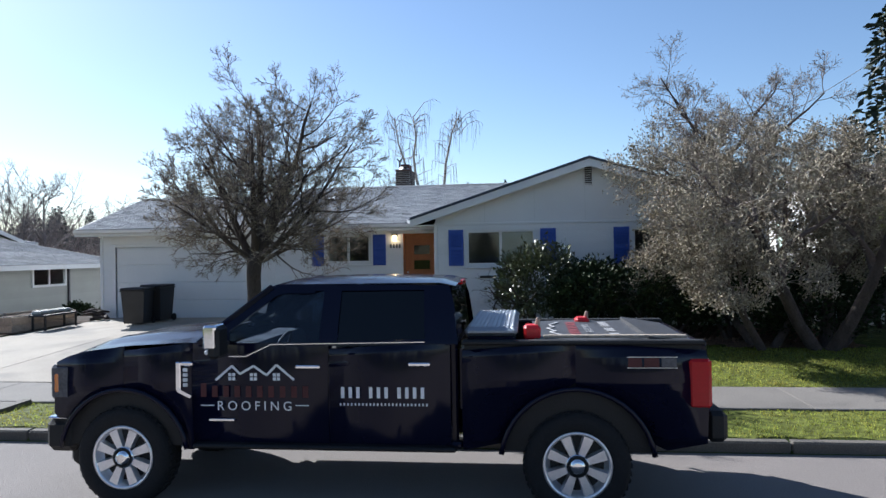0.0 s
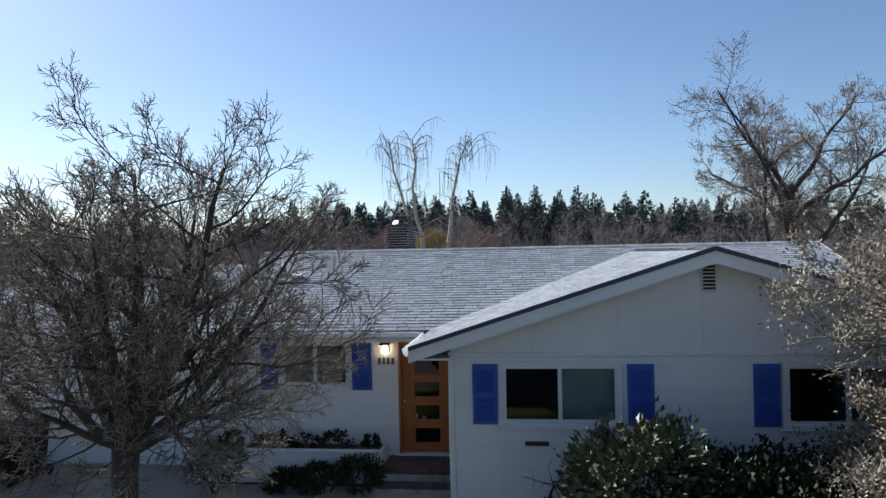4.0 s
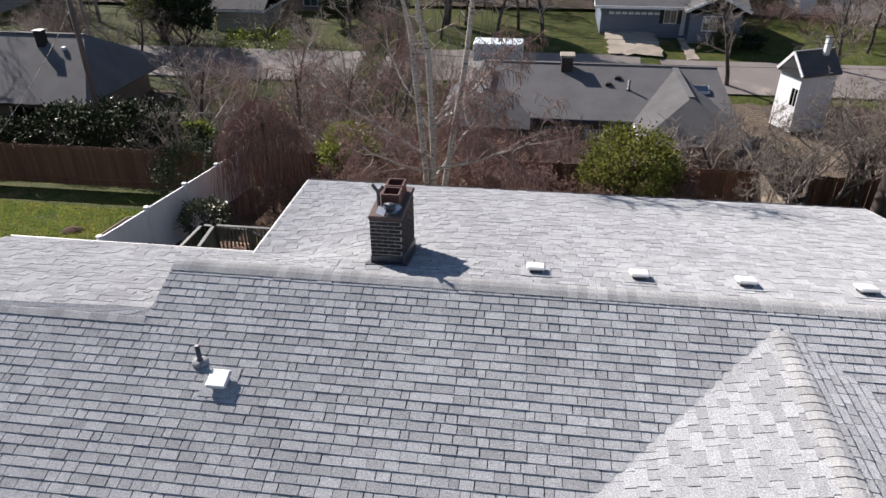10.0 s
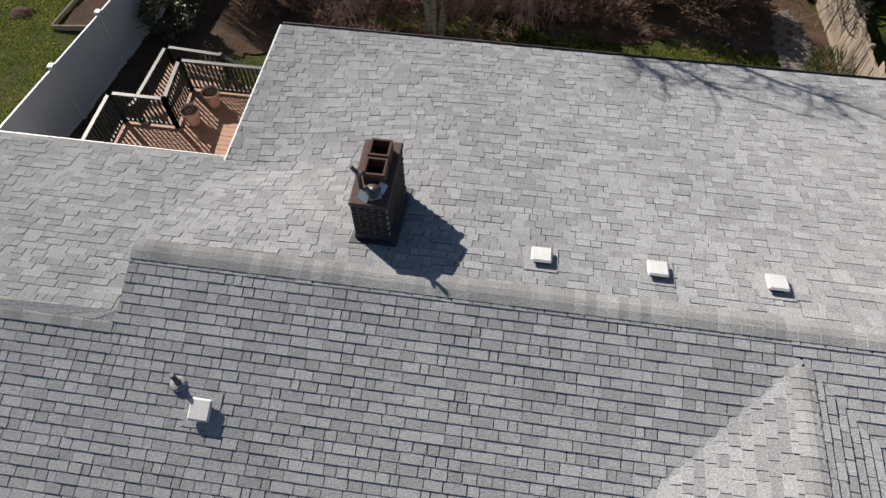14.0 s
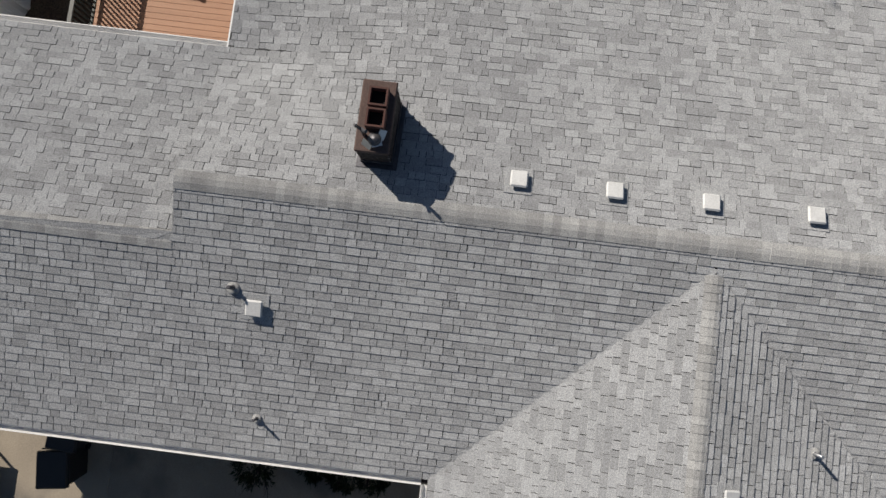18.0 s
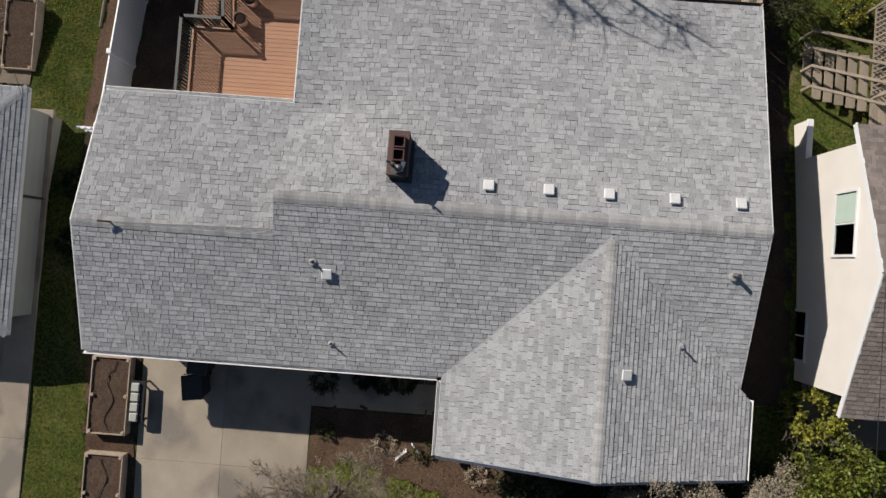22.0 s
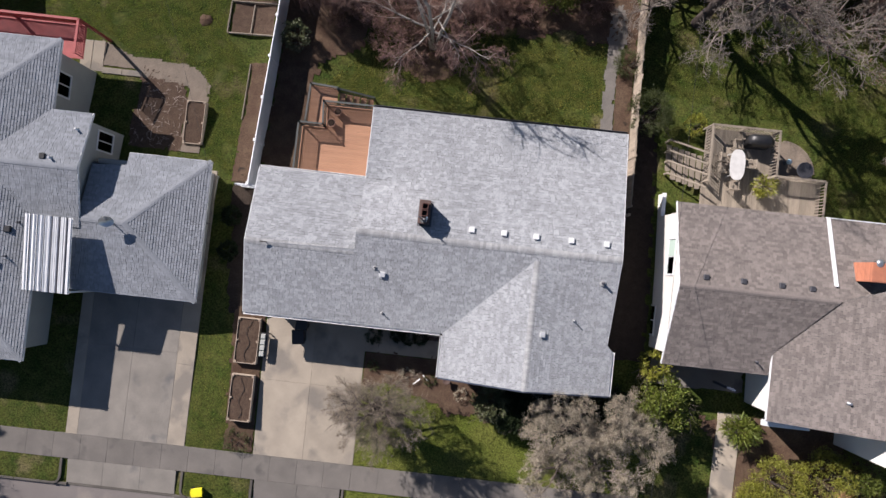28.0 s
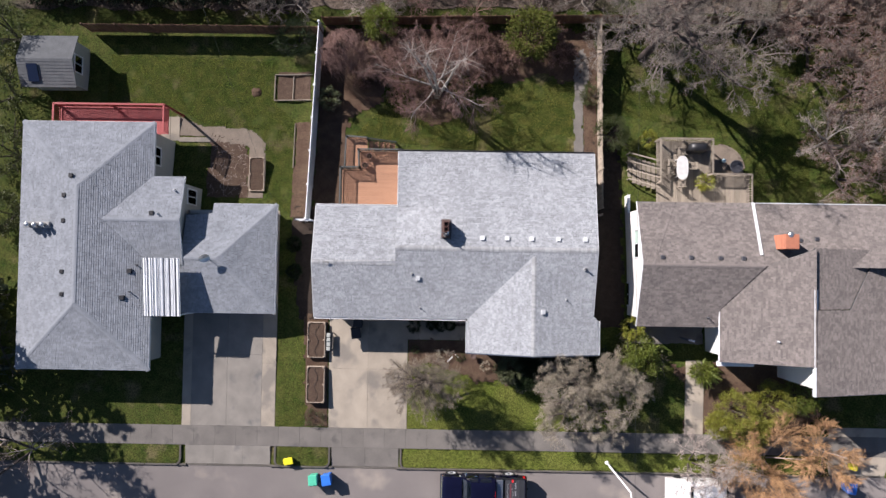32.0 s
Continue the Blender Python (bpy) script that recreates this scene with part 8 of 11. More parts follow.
MAGN = [dict(seg=4, wob=0.2, up=0.02, k=7, tip=0.55), dict(num=7, len=0.85, ang=44, rr=0.6, seg=5, wob=0.28, up=0.08, k=6, tip=0.3), dict(num=7, len=0.6, ang=50, rr=0.5, seg=4, wob=0.32, up=0.0, k=4, tip=0.35), dict(num=7, len=0.55, ang=50, rr=0.5, rmin=0.006, seg=3, wob=0.35, up=-0.02, k=3, tip=0.5), dict(num=4, len=0.6, ang=50, rr=0.7, rmin=0.005, seg=2, wob=0.35, k=3, tip=0.6)]
MAGN[1]["from"] = 0.5
for _c in MAGN[1:]:
    _c["floor"] = 1.25
MAGN[3]["rmin"], MAGN[4]["rmin"], MAGN[4]["num"] = 0.009, 0.008, 5
bare_tree("lichened_magnolia", 5.75, 13.5, "wide lichen-grey magnolia thick with twigs and buds", 23, 3.3, 0.13, MAGN, [M_BARK, M_TWIG, M_TWIGGREY, M_TWIGGREY, M_BUD], stems=5, spread=0.78, leafy=(M_BUD, 8, 0.05, 0.3, 0.06))
bare_tree("lichened_magnolia", 4.7, 13.6, "low spreading lichened magnolia beside the hedge", 29, 2.1, 0.09, MAGN, [M_BARK, M_TWIG, M_TWIGGREY, M_TWIGGREY, M_BUD], stems=3, spread=0.8, lean=(-0.1, 0), leafy=(M_BUD, 6, 0.05, 0.3, 0.06))

OAK = [dict(seg=5, wob=0.06, up=0.0, k=9, tip=0.62), dict(num=11, len=0.84, ang=44, rr=0.58, seg=8, wob=0.26, up=0.05, k=7, tip=0.2, taper=0.4), dict(num=12, len=0.36, ang=52, rr=0.45, seg=5, wob=0.3, up=0.02, k=5, tip=0.3), dict(num=8, len=0.52, ang=48, rr=0.5, rmin=0.015, seg=4, wob=0.32, k=3, tip=0.4), dict(num=8, len=0.6, ang=48, rr=0.6, rmin=0.013, seg=2, wob=0.32, k=3, tip=0.5)]
OAK[1]["from"] = 0.5
bare_tree("oak_tree", 10.5, 38.2, "tall bare oak with a few dry red leaves", 46, 9.7, 0.34, OAK, [M_BARK, M_BARK, M_TWIG, M_TWIGGREY, M_TWIGGREY], lean=(0.06, 0.03), leafy=(M_LEAF_DEAD, 1, 0.065, 0.32, 0.1))

BIRCH = [dict(seg=6, wob=0.16, up=0.0, k=5, tip=0.3), dict(num=9, len=0.5, ang=45, rr=0.45, rmin=0.016, seg=5, wob=0.24, up=0.02, k=4, tip=0.35), dict(num=8, len=0.6, ang=45, rr=0.5, rmin=0.011, seg=4, wob=0.25, up=-0.15, k=3, tip=0.5), dict(num=7, len=0.8, ang=60, rr=0.6, rmin=0.009, seg=4, wob=0.12, up=-0.6, k=3, tip=0.6)]


def birch():
    x, y = -5.0, 34.8
    z = gz(x, y)
    e = thing("weeping_birch", (x, y, z), "white-barked weeping birch with a bare crown", "tree")
    rng = random.Random(4)
    crown, hang = G(), G()
    trunks = (((-5.1, 34.8, z - 0.2), (-5.2, 34.8, 1.2), (-5.5, 34.8, 4.6), (-5.62, 34.85, 5.8), (-5.95, 34.9, 7.1), (-6.26, 35.0, 8.0), (-6.42, 35.0, 9.2)),
              ((-5.0, 34.8, z - 0.2), (-4.95, 34.75, 2.0), (-5.05, 34.7, 5.1), (-5.32, 34.7, 6.2), (-5.42, 34.7, 7.3), (-5.28, 34.7, 8.2), (-5.4, 34.7, 9.3)),
              ((-4.9, 34.8, z - 0.2), (-4.5, 34.7, 1.4), (-3.98, 34.6, 4.6), (-3.86, 34.6, 5.6), (-3.74, 34.5, 6.8), (-3.5, 34.5, 7.9), (-3.4, 34.5, 8.4), (-3.08, 34.5, 9.1)))
    for pts in trunks:
        n = len(pts)
        G().tube(pts, [0.11 - 0.08 * i / (n - 1) for i in range(n)], 8).ob("trunk", M_BIRCH, e, "", True)
        top = Vector(pts[-1])
        # arching boughs at the top with a curtain of hanging twigs
        for k in range(8):
            a, r, up = 2.4 * k + rng.uniform(-0.7, 0.7), rng.uniform(0.5, 1.5), rng.uniform(0.15, 0.9)
            s0 = top - Vector((0, 0, rng.uniform(0.0, 0.9)))
            bough = [s0, s0 + Vector((0.4 * r * math.cos(a), 0.4 * r * math.sin(a), 0.8 * up)), s0 + Vector((0.75 * r * math.cos(a), 0.75 * r * math.sin(a), up)), s0 + Vector((r * math.cos(a), r * math.sin(a), 0.75 * up))]
            crown.tube(bough, [0.022, 0.016, 0.011, 0.007], 4, False)
            for j in range(5):
                t = rng.uniform(0.6, 2.99)
                q = bough[int(t)].lerp(bough[int(t) + 1], t % 1)
                w = Vector((rng.uniform(-0.25, 0.25), rng.uniform(-0.25, 0.25), -rng.uniform(0.3, 1.5)))
                hang.tube([q, q + w * 0.4 + Vector((0.1 * math.cos(a), 0.1 * math.sin(a), 0.06)), q + w], [0.006, 0.005, 0.004], 3, False)
        for k in range(22):
            t = rng.uniform(2.0, n - 1.01)
            q = Vector(pts[int(t)]).lerp(Vector(pts[int(t) + 1]), t % 1)
            a, r = rng.uniform(0, 6.28), rng.uniform(0.3, 0.9)
            m = q + Vector((r * math.cos(a), r * math.sin(a), rng.uniform(0.1, 0.4)))
            crown.tube([q, m], [0.02, 0.009], 3, False)
            side = m + Vector((rng.uniform(-0.4, 0.4), rng.uniform(-0.4, 0.4), rng.uniform(-0.1, 0.4)))
            crown.tube([q.lerp(m, 0.5), side], [0.013, 0.007], 3, False)
            for j in range(3):
                hang.tube([m, m + Vector((rng.uniform(-0.1, 0.1), rng.uniform(-0.1, 0.1), -rng.uniform(0.6, 1.5)))], [0.006, 0.004], 3, False)
    gs = [G() for _ in range(4)]
    for o, d, L, r in (((0, 0, 3.0), (0.8, -0.3, 0.5), 4.2, 0.06), ((0, 0, 3.4), (-0.9, 0.1, 0.5), 4.8, 0.065), ((0, 0, 2.6), (0.3, 0.9, 0.6), 4.2, 0.055), ((0, 0, 3.0), (-0.5, -0.8, 0.5), 3.6, 0.055), ((0, 0, 4.4), (-0.8, 0.6, 0.6), 3.6, 0.05), ((0, 0, 4.6), (0.9, 0.4, 0.5), 3.4, 0.05), ((0.4, 0, 4.8), (0.5, -0.8, 0.5), 2.8, 0.045)):
        grow(rng, gs, Vector((x, y, z)) + Vector(o), Vector(d), L, r, 0, BIRCH, [])
    for g, nm, m in zip((*gs, crown, hang), ("branchwork", "branchwork", "twig_crown", "weeping_crown", "twig_crown", "weeping_crown"), (M_BIRCH, M_PALETWIG, M_TWIGRED, M_TWIGRED, M_PALETWIG, M_TWIGGREY)):
        tagged(g.ob(nm, m, e, "", True), kind="stuff")


birch()
SPREAD = [dict(seg=4, wob=0.15, up=0.0, k=7, tip=0.5), dict(num=7, len=0.95, ang=50, rr=0.6, seg=5, wob=0.25, up=0.05, k=5, tip=0.25), dict(num=7, len=0.5, ang=48, rr=0.5, seg=4, wob=0.3, k=4, tip=0.35), dict(num=7, len=0.55, ang=48, rr=0.5, rmin=0.009, seg=3, wob=0.32, k=3, tip=0.5), dict(num=3, len=0.55, ang=48, rr=0.6, rmin=0.008, seg=2, wob=0.3, k=3, tip=0.6)]
SPREAD[1]["from"] = 0.4
PALE5 = [M_BIRCH, M_BIRCH, M_PALETWIG, M_PALETWIG, M_PALETWIG]
BROWN5 = [M_BARK, M_TWIG, M_TWIGGREY, M_TWIG, M_PALETWIG]
GREY5 = [M_BARK, M_TWIGGREY, M_TWIGGREY, M_TWIGGREY, M_TWIGGREY]
ORANGE5 = [M_PALETWIG, M_ORANGE, M_ORANGE, M_ORANGE, M_ORANGE]
FAN = [dict(seg=4, wob=0.12, up=-0.02, k=5, tip=0.45), dict(num=9, len=0.85, ang=30, rr=0.5, rmin=0.012, seg=5, wob=0.14, up=-0.02, k=4, tip=0.4), dict(num=9, len=0.6, ang=28, rr=0.55, rmin=0.009, seg=4, wob=0.16, up=-0.03, k=3, tip=0.5), dict(num=11, len=0.6, ang=34, rr=0.7, rmin=0.009, seg=3, wob=0.2, up=-0.02, k=3, tip=0.6)]
bare_tree("bare_tree", 24.0, 31.5, "pale-limbed bare birch beside the lawn", 41, 3.6, 0.16, SPREAD, PALE5, spread=0.7, stems=2)
GREYS = ((9.3, 40.2, 3.0), (12.8, 41.8, 3.2), (6.6, 42.4, 2.8), (16.2, 43.0, 3.4), (-16.5, 41.6, 2.6))
GREY_TREES, THICKET = [], []
for i, (x, y, h) in enumerate(GREYS):
    GREY_TREES += bare_tree("bare_tree", x, y, "grey-twigged bare garden tree by the back fence", 50 + i, h, 0.12, SPREAD, GREY5, stems=2, spread=0.5, group="bare trees along the back fence")[:1]
for i, (x, y, h) in enumerate(((23.0, 37.5, 3.2), (27.0, 35.0, 3.4), (29.5, 39.5, 3.6), (25.5, 41.0, 3.0), (30.5, 31.0, 3.2), (21.0, 41.5, 2.8))):
    THICKET += bare_tree("bare_tree", x, y, "brown bare thicket tree with dry leaves", 60 + i, h, 0.12, SPREAD, BROWN5, stems=3, spread=0.6, group="thicket trees", leafy=(M_LEAF_DEAD, 1, 0.11, 0.3, 0.1))[:1]
for i, (x, y) in enumerate(((24.6, 29.0), (27.6, 31.8), (31.2, 35.0), (24.4, 34.2), (27.2, 38.4), (22.4, 40.4), (31.8, 28.2), (29.0, 42.5), (33.0, 39.0))):
    copy_thing(THICKET[i % 6], Matrix.Translation((x, y, gz(x, y))) @ Matrix.Rotation(1.9 * i, 4, "Z") @ Matrix.Scale(0.95 + 0.06 * (i % 4), 4))
for i, (x, y) in enumerate(((8.2, 39.4), (10.9, 39.9), (14.6, 40.1), (17.9, 39.9), (19.6, 41.2), (12.0, 38.6))):
    copy_thing(GREY_TREES[i % 5], Matrix.Translation((x, y, gz(x, y))) @ Matrix.Rotation(1.3 * i + 0.7, 4, "Z") @ Matrix.Scale(1.1 + 0.08 * (i % 3), 4))
for i, (x, y, h, s) in enumerate(((18.6, 8.9, 3.4, 4), (22.3, 9.6, 2.5, 3), (17.3, 8.0, 2.2, 2))):
    bare_tree("orange_maple", x, y, "bare orange-twigged maple at the kerb", 70 + i, h * 0.8, 0.05, FAN, ORANGE5, stems=s + 2, spread=0.95, group="orange-twigged maples")
for i, (x, y, h) in enumerate(((13.4, 8.5, 2.3), (15.6, 8.2, 2.2))):
    bare_tree("bare_tree", x, y, "pale bare shrubby tree on the verge", 76 + i, h, 0.07, SPREAD, [M_BARK, M_PALETWIG, M_PALETWIG, M_PALETWIG, M_PALETWIG], stems=3, spread=0.7)
for i, (x, y, h) in enumerate(((-2.0, 38.7, 1.5), (0.6, 38.0, 1.3), (3.6, 38.6, 1.4), (-4.4, 38.9, 1.6), (-8.6, 38.4, 1.4), (-10.4, 36.8, 1.2), (-1.0, 37.0, 1.0), (-6.5, 35.5, 1.9), (-4.0, 35.8, 1.8), (-7.4, 36.8, 1.9), (-5.6, 36.9, 2.1), (-3.0, 37.2, 1.7))):
    bare_tree("bare_shrub", x, y, "leafless red-brown shrub in the back bed", 80 + i, h, 0.05, SPREAD, [M_TWIGRED, M_TWIGRED, M_TWIGRED, M_TWIGRED, M_TWIGRED], stems=4, spread=0.7, category="shrub", group="bare shrubs in the back bed", leafy=(M_LEAF_DEAD, 1, 0.07, 0.3, 0.06))


def weeping(x, y, h, r, seed, label, material):
    z = gz(x, y)
    e = thing("weeping_shrub", (x, y, z), label, "tree")
    rng = random.Random(seed)
    t, w = G(), G()
    t.tube([(x, y, z - 0.1), (x + 0.1, y, z + h * 0.5), (x, y + 0.1, z + h)], [0.1, 0.08, 0.05], 7)
    for i in range(600):
        a, q = rng.uniform(0, 6.28), r * math.sqrt(rng.uniform(0.02, 1))
        top = z + h * (1.05 - 0.35 * (q / r) ** 2) + rng.uniform(-0.15, 0.15)
        px, py = x + q * math.cos(a), y + q * math.sin(a)
        fall = rng.uniform(0.5, 0.95) * (top - z)
        k, b = rng.uniform(0.35, 0.8), rng.uniform(-0.5, 0.5)
        w.tube([(x + k * (px - x) - b * (py - y), y + k * (py - y) + b * (px - x), top + 0.05), (px, py, top - 0.1), (px + rng.uniform(-0.35, 0.35), py + rng.uniform(-0.35, 0.35), top - fall)], [0.012, 0.009, 0.006], 3, False)
    t.ob("trunk", M_BARK, e)
    tagged(w.ob("weeping_crown", material, e), kind="stuff")


weeping(-11.7, 37.4, 4.3, 1.75, 6, "weeping red-brown cherry beside the white fence", M_TWIGRED)

# evergreen shrubs near the house
bush("rhododendron", 0.5, 15.0, 0.88, 1.95, "round rhododendron with pale leathery leaves", M_LEAF_RHODO, 101, 150, 34, 0.13, 0.2)
bush("camellia_hedge", 1.75, 15.0, 0.95, 1.55, "dark glossy camellia hedge under the bedroom windows", M_LEAF_DARK, 102, 170, 36, 0.085, 0.3, ry=0.9, group="camellia hedge")
bush("camellia_hedge", 3.6, 15.4, 1.2, 1.7, "dark glossy camellia hedge under the bedroom windows", M_LEAF_DARK, 103, 170, 36, 0.085, 0.3, ry=0.9, group="camellia hedge")
bush("camellia_hedge", 5.2, 15.5, 1.1, 1.7, "dark glossy camellia hedge under the bedroom windows", M_LEAF_DARK, 104, 170, 36, 0.085, 0.3, ry=0.9, group="camellia hedge")
bush("camellia_hedge", 6.9, 15.6, 1.1, 1.8, "dark glossy camellia hedge under the bedroom windows", M_LEAF_DARK, 105, 150, 36, 0.085, 0.3, ry=0.9, group="camellia hedge")
for i, (x, y, r, h) in enumerate(((1.55, 14.45, 0.85, 1.6), (2.9, 14.35, 0.95, 1.5), (4.3, 14.25, 0.95, 1.4), (5.9, 14.05, 1.0, 1.3))):
    bush("camellia_hedge", x, y, r, h, "dark evergreen hedge along the edge of the lawn", M_LEAF_DARK, 470 + i, 150, 36, 0.085, 0.3, ry=0.75, group="camellia hedge")
bush("laurel_bush", 9.3, 16.2, 1.35, 3.2, "bright yellow-green laurel between the houses", M_LEAF_LAUREL, 106, 150, 30, 0.14, 0.28, lobes=3)
bush("laurel_bush", 9.0, 18.0, 0.7, 2.2, "yellow-green laurel sprig against the cream wall", M_LEAF_YELLOW, 107, 60, 24, 0.14, 0.28)
for i, (x, y, r, h) in enumerate(((16.2, 12.3, 1.5, 2.3), (18.6, 13.0, 1.5, 2.4), (20.7, 13.6, 1.2, 2.2), (17.3, 10.9, 1.2, 1.8), (15.2, 11.4, 0.9, 1.6))):
    bush("laurel_bush", x, y, r, h, "rounded yellow-green evergreen shrub in the front bed", M_LEAF_YELLOW if i in (0, 1, 3, 4) else M_LEAF_LAUREL, 110 + i, 210, 40, 0.072, 0.34, group="yellow-green front shrubs", clump_r=0.11)
bush("round_shrub", 7.8, 32.05, 1.2, 2.6, "dense round olive evergreen shrub by the fence", M_LEAF_OLIVE, 120, 200, 34, 0.07, 0.3, clump_r=0.1)
bush("laurel_bush", 1.9, 39.3, 1.7, 3.4, "large yellow-green evergreen behind the lawn", M_LEAF_BACK, 121, 220, 26, 0.15, 0.3)
bush("laurel_bush", -9.2, 40.0, 1.2, 3.0, "yellow-green evergreen shrub behind the birch", M_LEAF_LAUREL, 122, 120, 24, 0.14, 0.3)
bush("fence_shrub", -12.9, 34.4, 0.75, 1.6, "dark leafy shrub against the white fence", M_LEAF_RHODO, 123, 70, 26, 0.11, 0.3)
bush("round_shrub", -15.7, 39.0, 1.3, 2.6, "dense dark round evergreen at the fence corner", M_LEAF_DARK, 124, 180, 34, 0.08, 0.3)
bush("side_shrub", -15.0, 21.6, 0.5, 0.65, "shaded dark shrub between the houses", M_LEAF_DARK, 125, 70, 26, 0.1, 0.3)
bush("side_shrub", -15.1, 23.6, 0.5, 0.7, "shaded dark shrub between the houses", M_LEAF_DARK, 126, 70, 26, 0.1, 0.3)
bush("side_shrub", 6.5, 35.0, 0.7, 0.8, "spiky low plant beside the gravel path", M_LEAF_OLIVE, 127, 40, 20, 0.3, 0.05)
bush("deck_shrub", 10.7, 31.8, 0.6, 1.0, "yellowish shrub at the corner of the garden deck", M_LEAF_YELLOW, 128, 60, 22, 0.1, 0.3)
bush("potted_yucca", 14.4, 28.5, 0.45, 0.9, "potted yellow-green yucca on the garden deck", M_LEAF_YELLOW, 129, 30, 16, 0.4, 0.05, z=-0.15)
bush("yucca", 14.0, 14.9, 0.6, 1.3, "spiky yucca beside the front path", M_LEAF_LAUREL, 130, 50, 22, 0.55, 0.04, clump_r=0.08)
for i, (x, y, r, h) in enumerate(((-36.4, 30.0, 1.8, 4.0), (-36.0, 25.5, 1.5, 3.2), (-36.6, 20.0, 1.6, 5.0), (-37.2, 34.6, 1.8, 4.2), (-37.4, 39.2, 2.0, 5.0), (-36.4, 17.4, 1.4, 5.0))):
    bush("boundary_shrub", x, y, r, h, "tall dark olive boundary shrub", M_LEAF_OLIVE, 132 + i, 160, 24, 0.14, 0.3, group="boundary shrubs")
for i, (x, y, r, h) in enumerate(((-4.3, 15.9, 0.35, 0.3), (-3.0, 15.7, 0.3, 0.25), (-1.2, 15.1, 0.4, 0.35), (-0.3, 15.0, 0.35, 0.4), (0.0, 14.6, 0.3, 0.3), (-6.2, 16.2, 0.3, 0.3), (1.4, 13.6, 0.4, 0.45))):
    bush("low_plant", x, y, r, h, "small low winter plant in the bark bed", M_LEAF_OLIVE if i % 2 else M_BUD, 140 + i, 26, 16, 0.06, 0.3, group="low bed plants", stems=3)
for i, (x, y, r, h) in enumerate(((-6.3, 17.9, 0.42, 0.85), (-5.1, 17.95, 0.3, 0.32), (-4.4, 17.9, 0.36, 0.48), (-3.8, 18.0, 0.36, 0.58))):
    bush("lavender_bush", x, y, r, h, "dark wispy lavender below the white planter", M_LEAF_DARK, 150 + i, 50, 24, 0.12, 0.1, group="lavender bushes", stems=4)
bush("verge_scrub", -13.3, 11.2, 0.7, 0.4, "scruffy dry plants at the end of the bed strip", M_LEAF_OLIVE, 160, 40, 18, 0.09, 0.2)


# conifers and distant woods
def conifer_mesh(seed, h, r, tiers, per, width, material):
    rng = np.random.RandomState(seed)
    P, O = [], []
    for t in range(tiers):
        f = t / tiers
        z = h * (0.06 + 0.94 * f)
        rr = r * (1 - f) ** 0.85 * rng.uniform(0.75, 1.15) + 0.08
        for k in range(per):
            a = rng.uniform(0, 6.28)
            n = max(3, int(9 * (1 - f)) + 2)
            for i in range(n):
                q = rr * (i + rng.uniform(0.3, 1)) / n
                P.append((q * math.cos(a) + rng.normal(0, 0.12 * r / 3), q * math.sin(a) + rng.normal(0, 0.12 * r / 3), z - q * 0.28 + rng.normal(0, 0.08)))
                O.append((math.cos(a), math.sin(a), -0.35))
    return np.array(P), np.array(O)


def conifer(name, x, y, h, r, seed, label, material, tiers=26, per=9, size=0.5, group=""):
    e = thing(name, (x, y, gz(x, y)), label, "tree", group)
    g = G().tube([(x, y, gz(x, y) - 0.3), (x, y, gz(x, y) + h * 0.97)], [0.012 * h + 0.1, 0.03], 7)
    g.ob("trunk", M_BARK, e)
    P, O = conifer_mesh(seed, h, r, tiers, per, 0.3, material)
    leaves("needles", material, e, P + np.array([x, y, gz(x, y)]), O, size, 0.22, seed, 0.1, 0.0, spread=0.6)
    return e


conifer("fir_tree", 23.5, 47.0, 22, 4.2, 201, "tall purple-green fir behind the houses", M_NEEDLE, 40, 11, 0.7)
conifer("fir_tree", -37.5, 15.0, 11.5, 3.2, 202, "dark fir shading the street corner", M_NEEDLE, 30, 10, 0.6)
conifer("fir_tree", -38.6, 19.5, 10.5, 2.8, 204, "dark fir beside the split-level house", M_NEEDLE, 30, 10, 0.6)
bare_tree("bare_tree", -33.6, 6.9 + 1.6, "bare pale-twigged tree at the kerb", 78, 3.4, 0.1, SPREAD, [M_BARK, M_PALETWIG, M_PALETWIG, M_TWIG, M_TWIG], stems=3, spread=0.8)
conifer("fir_tree", -39.5, 9.5, 10.0, 2.8, 203, "dark fir shading the street corner", M_NEEDLE, 28, 10, 0.6)
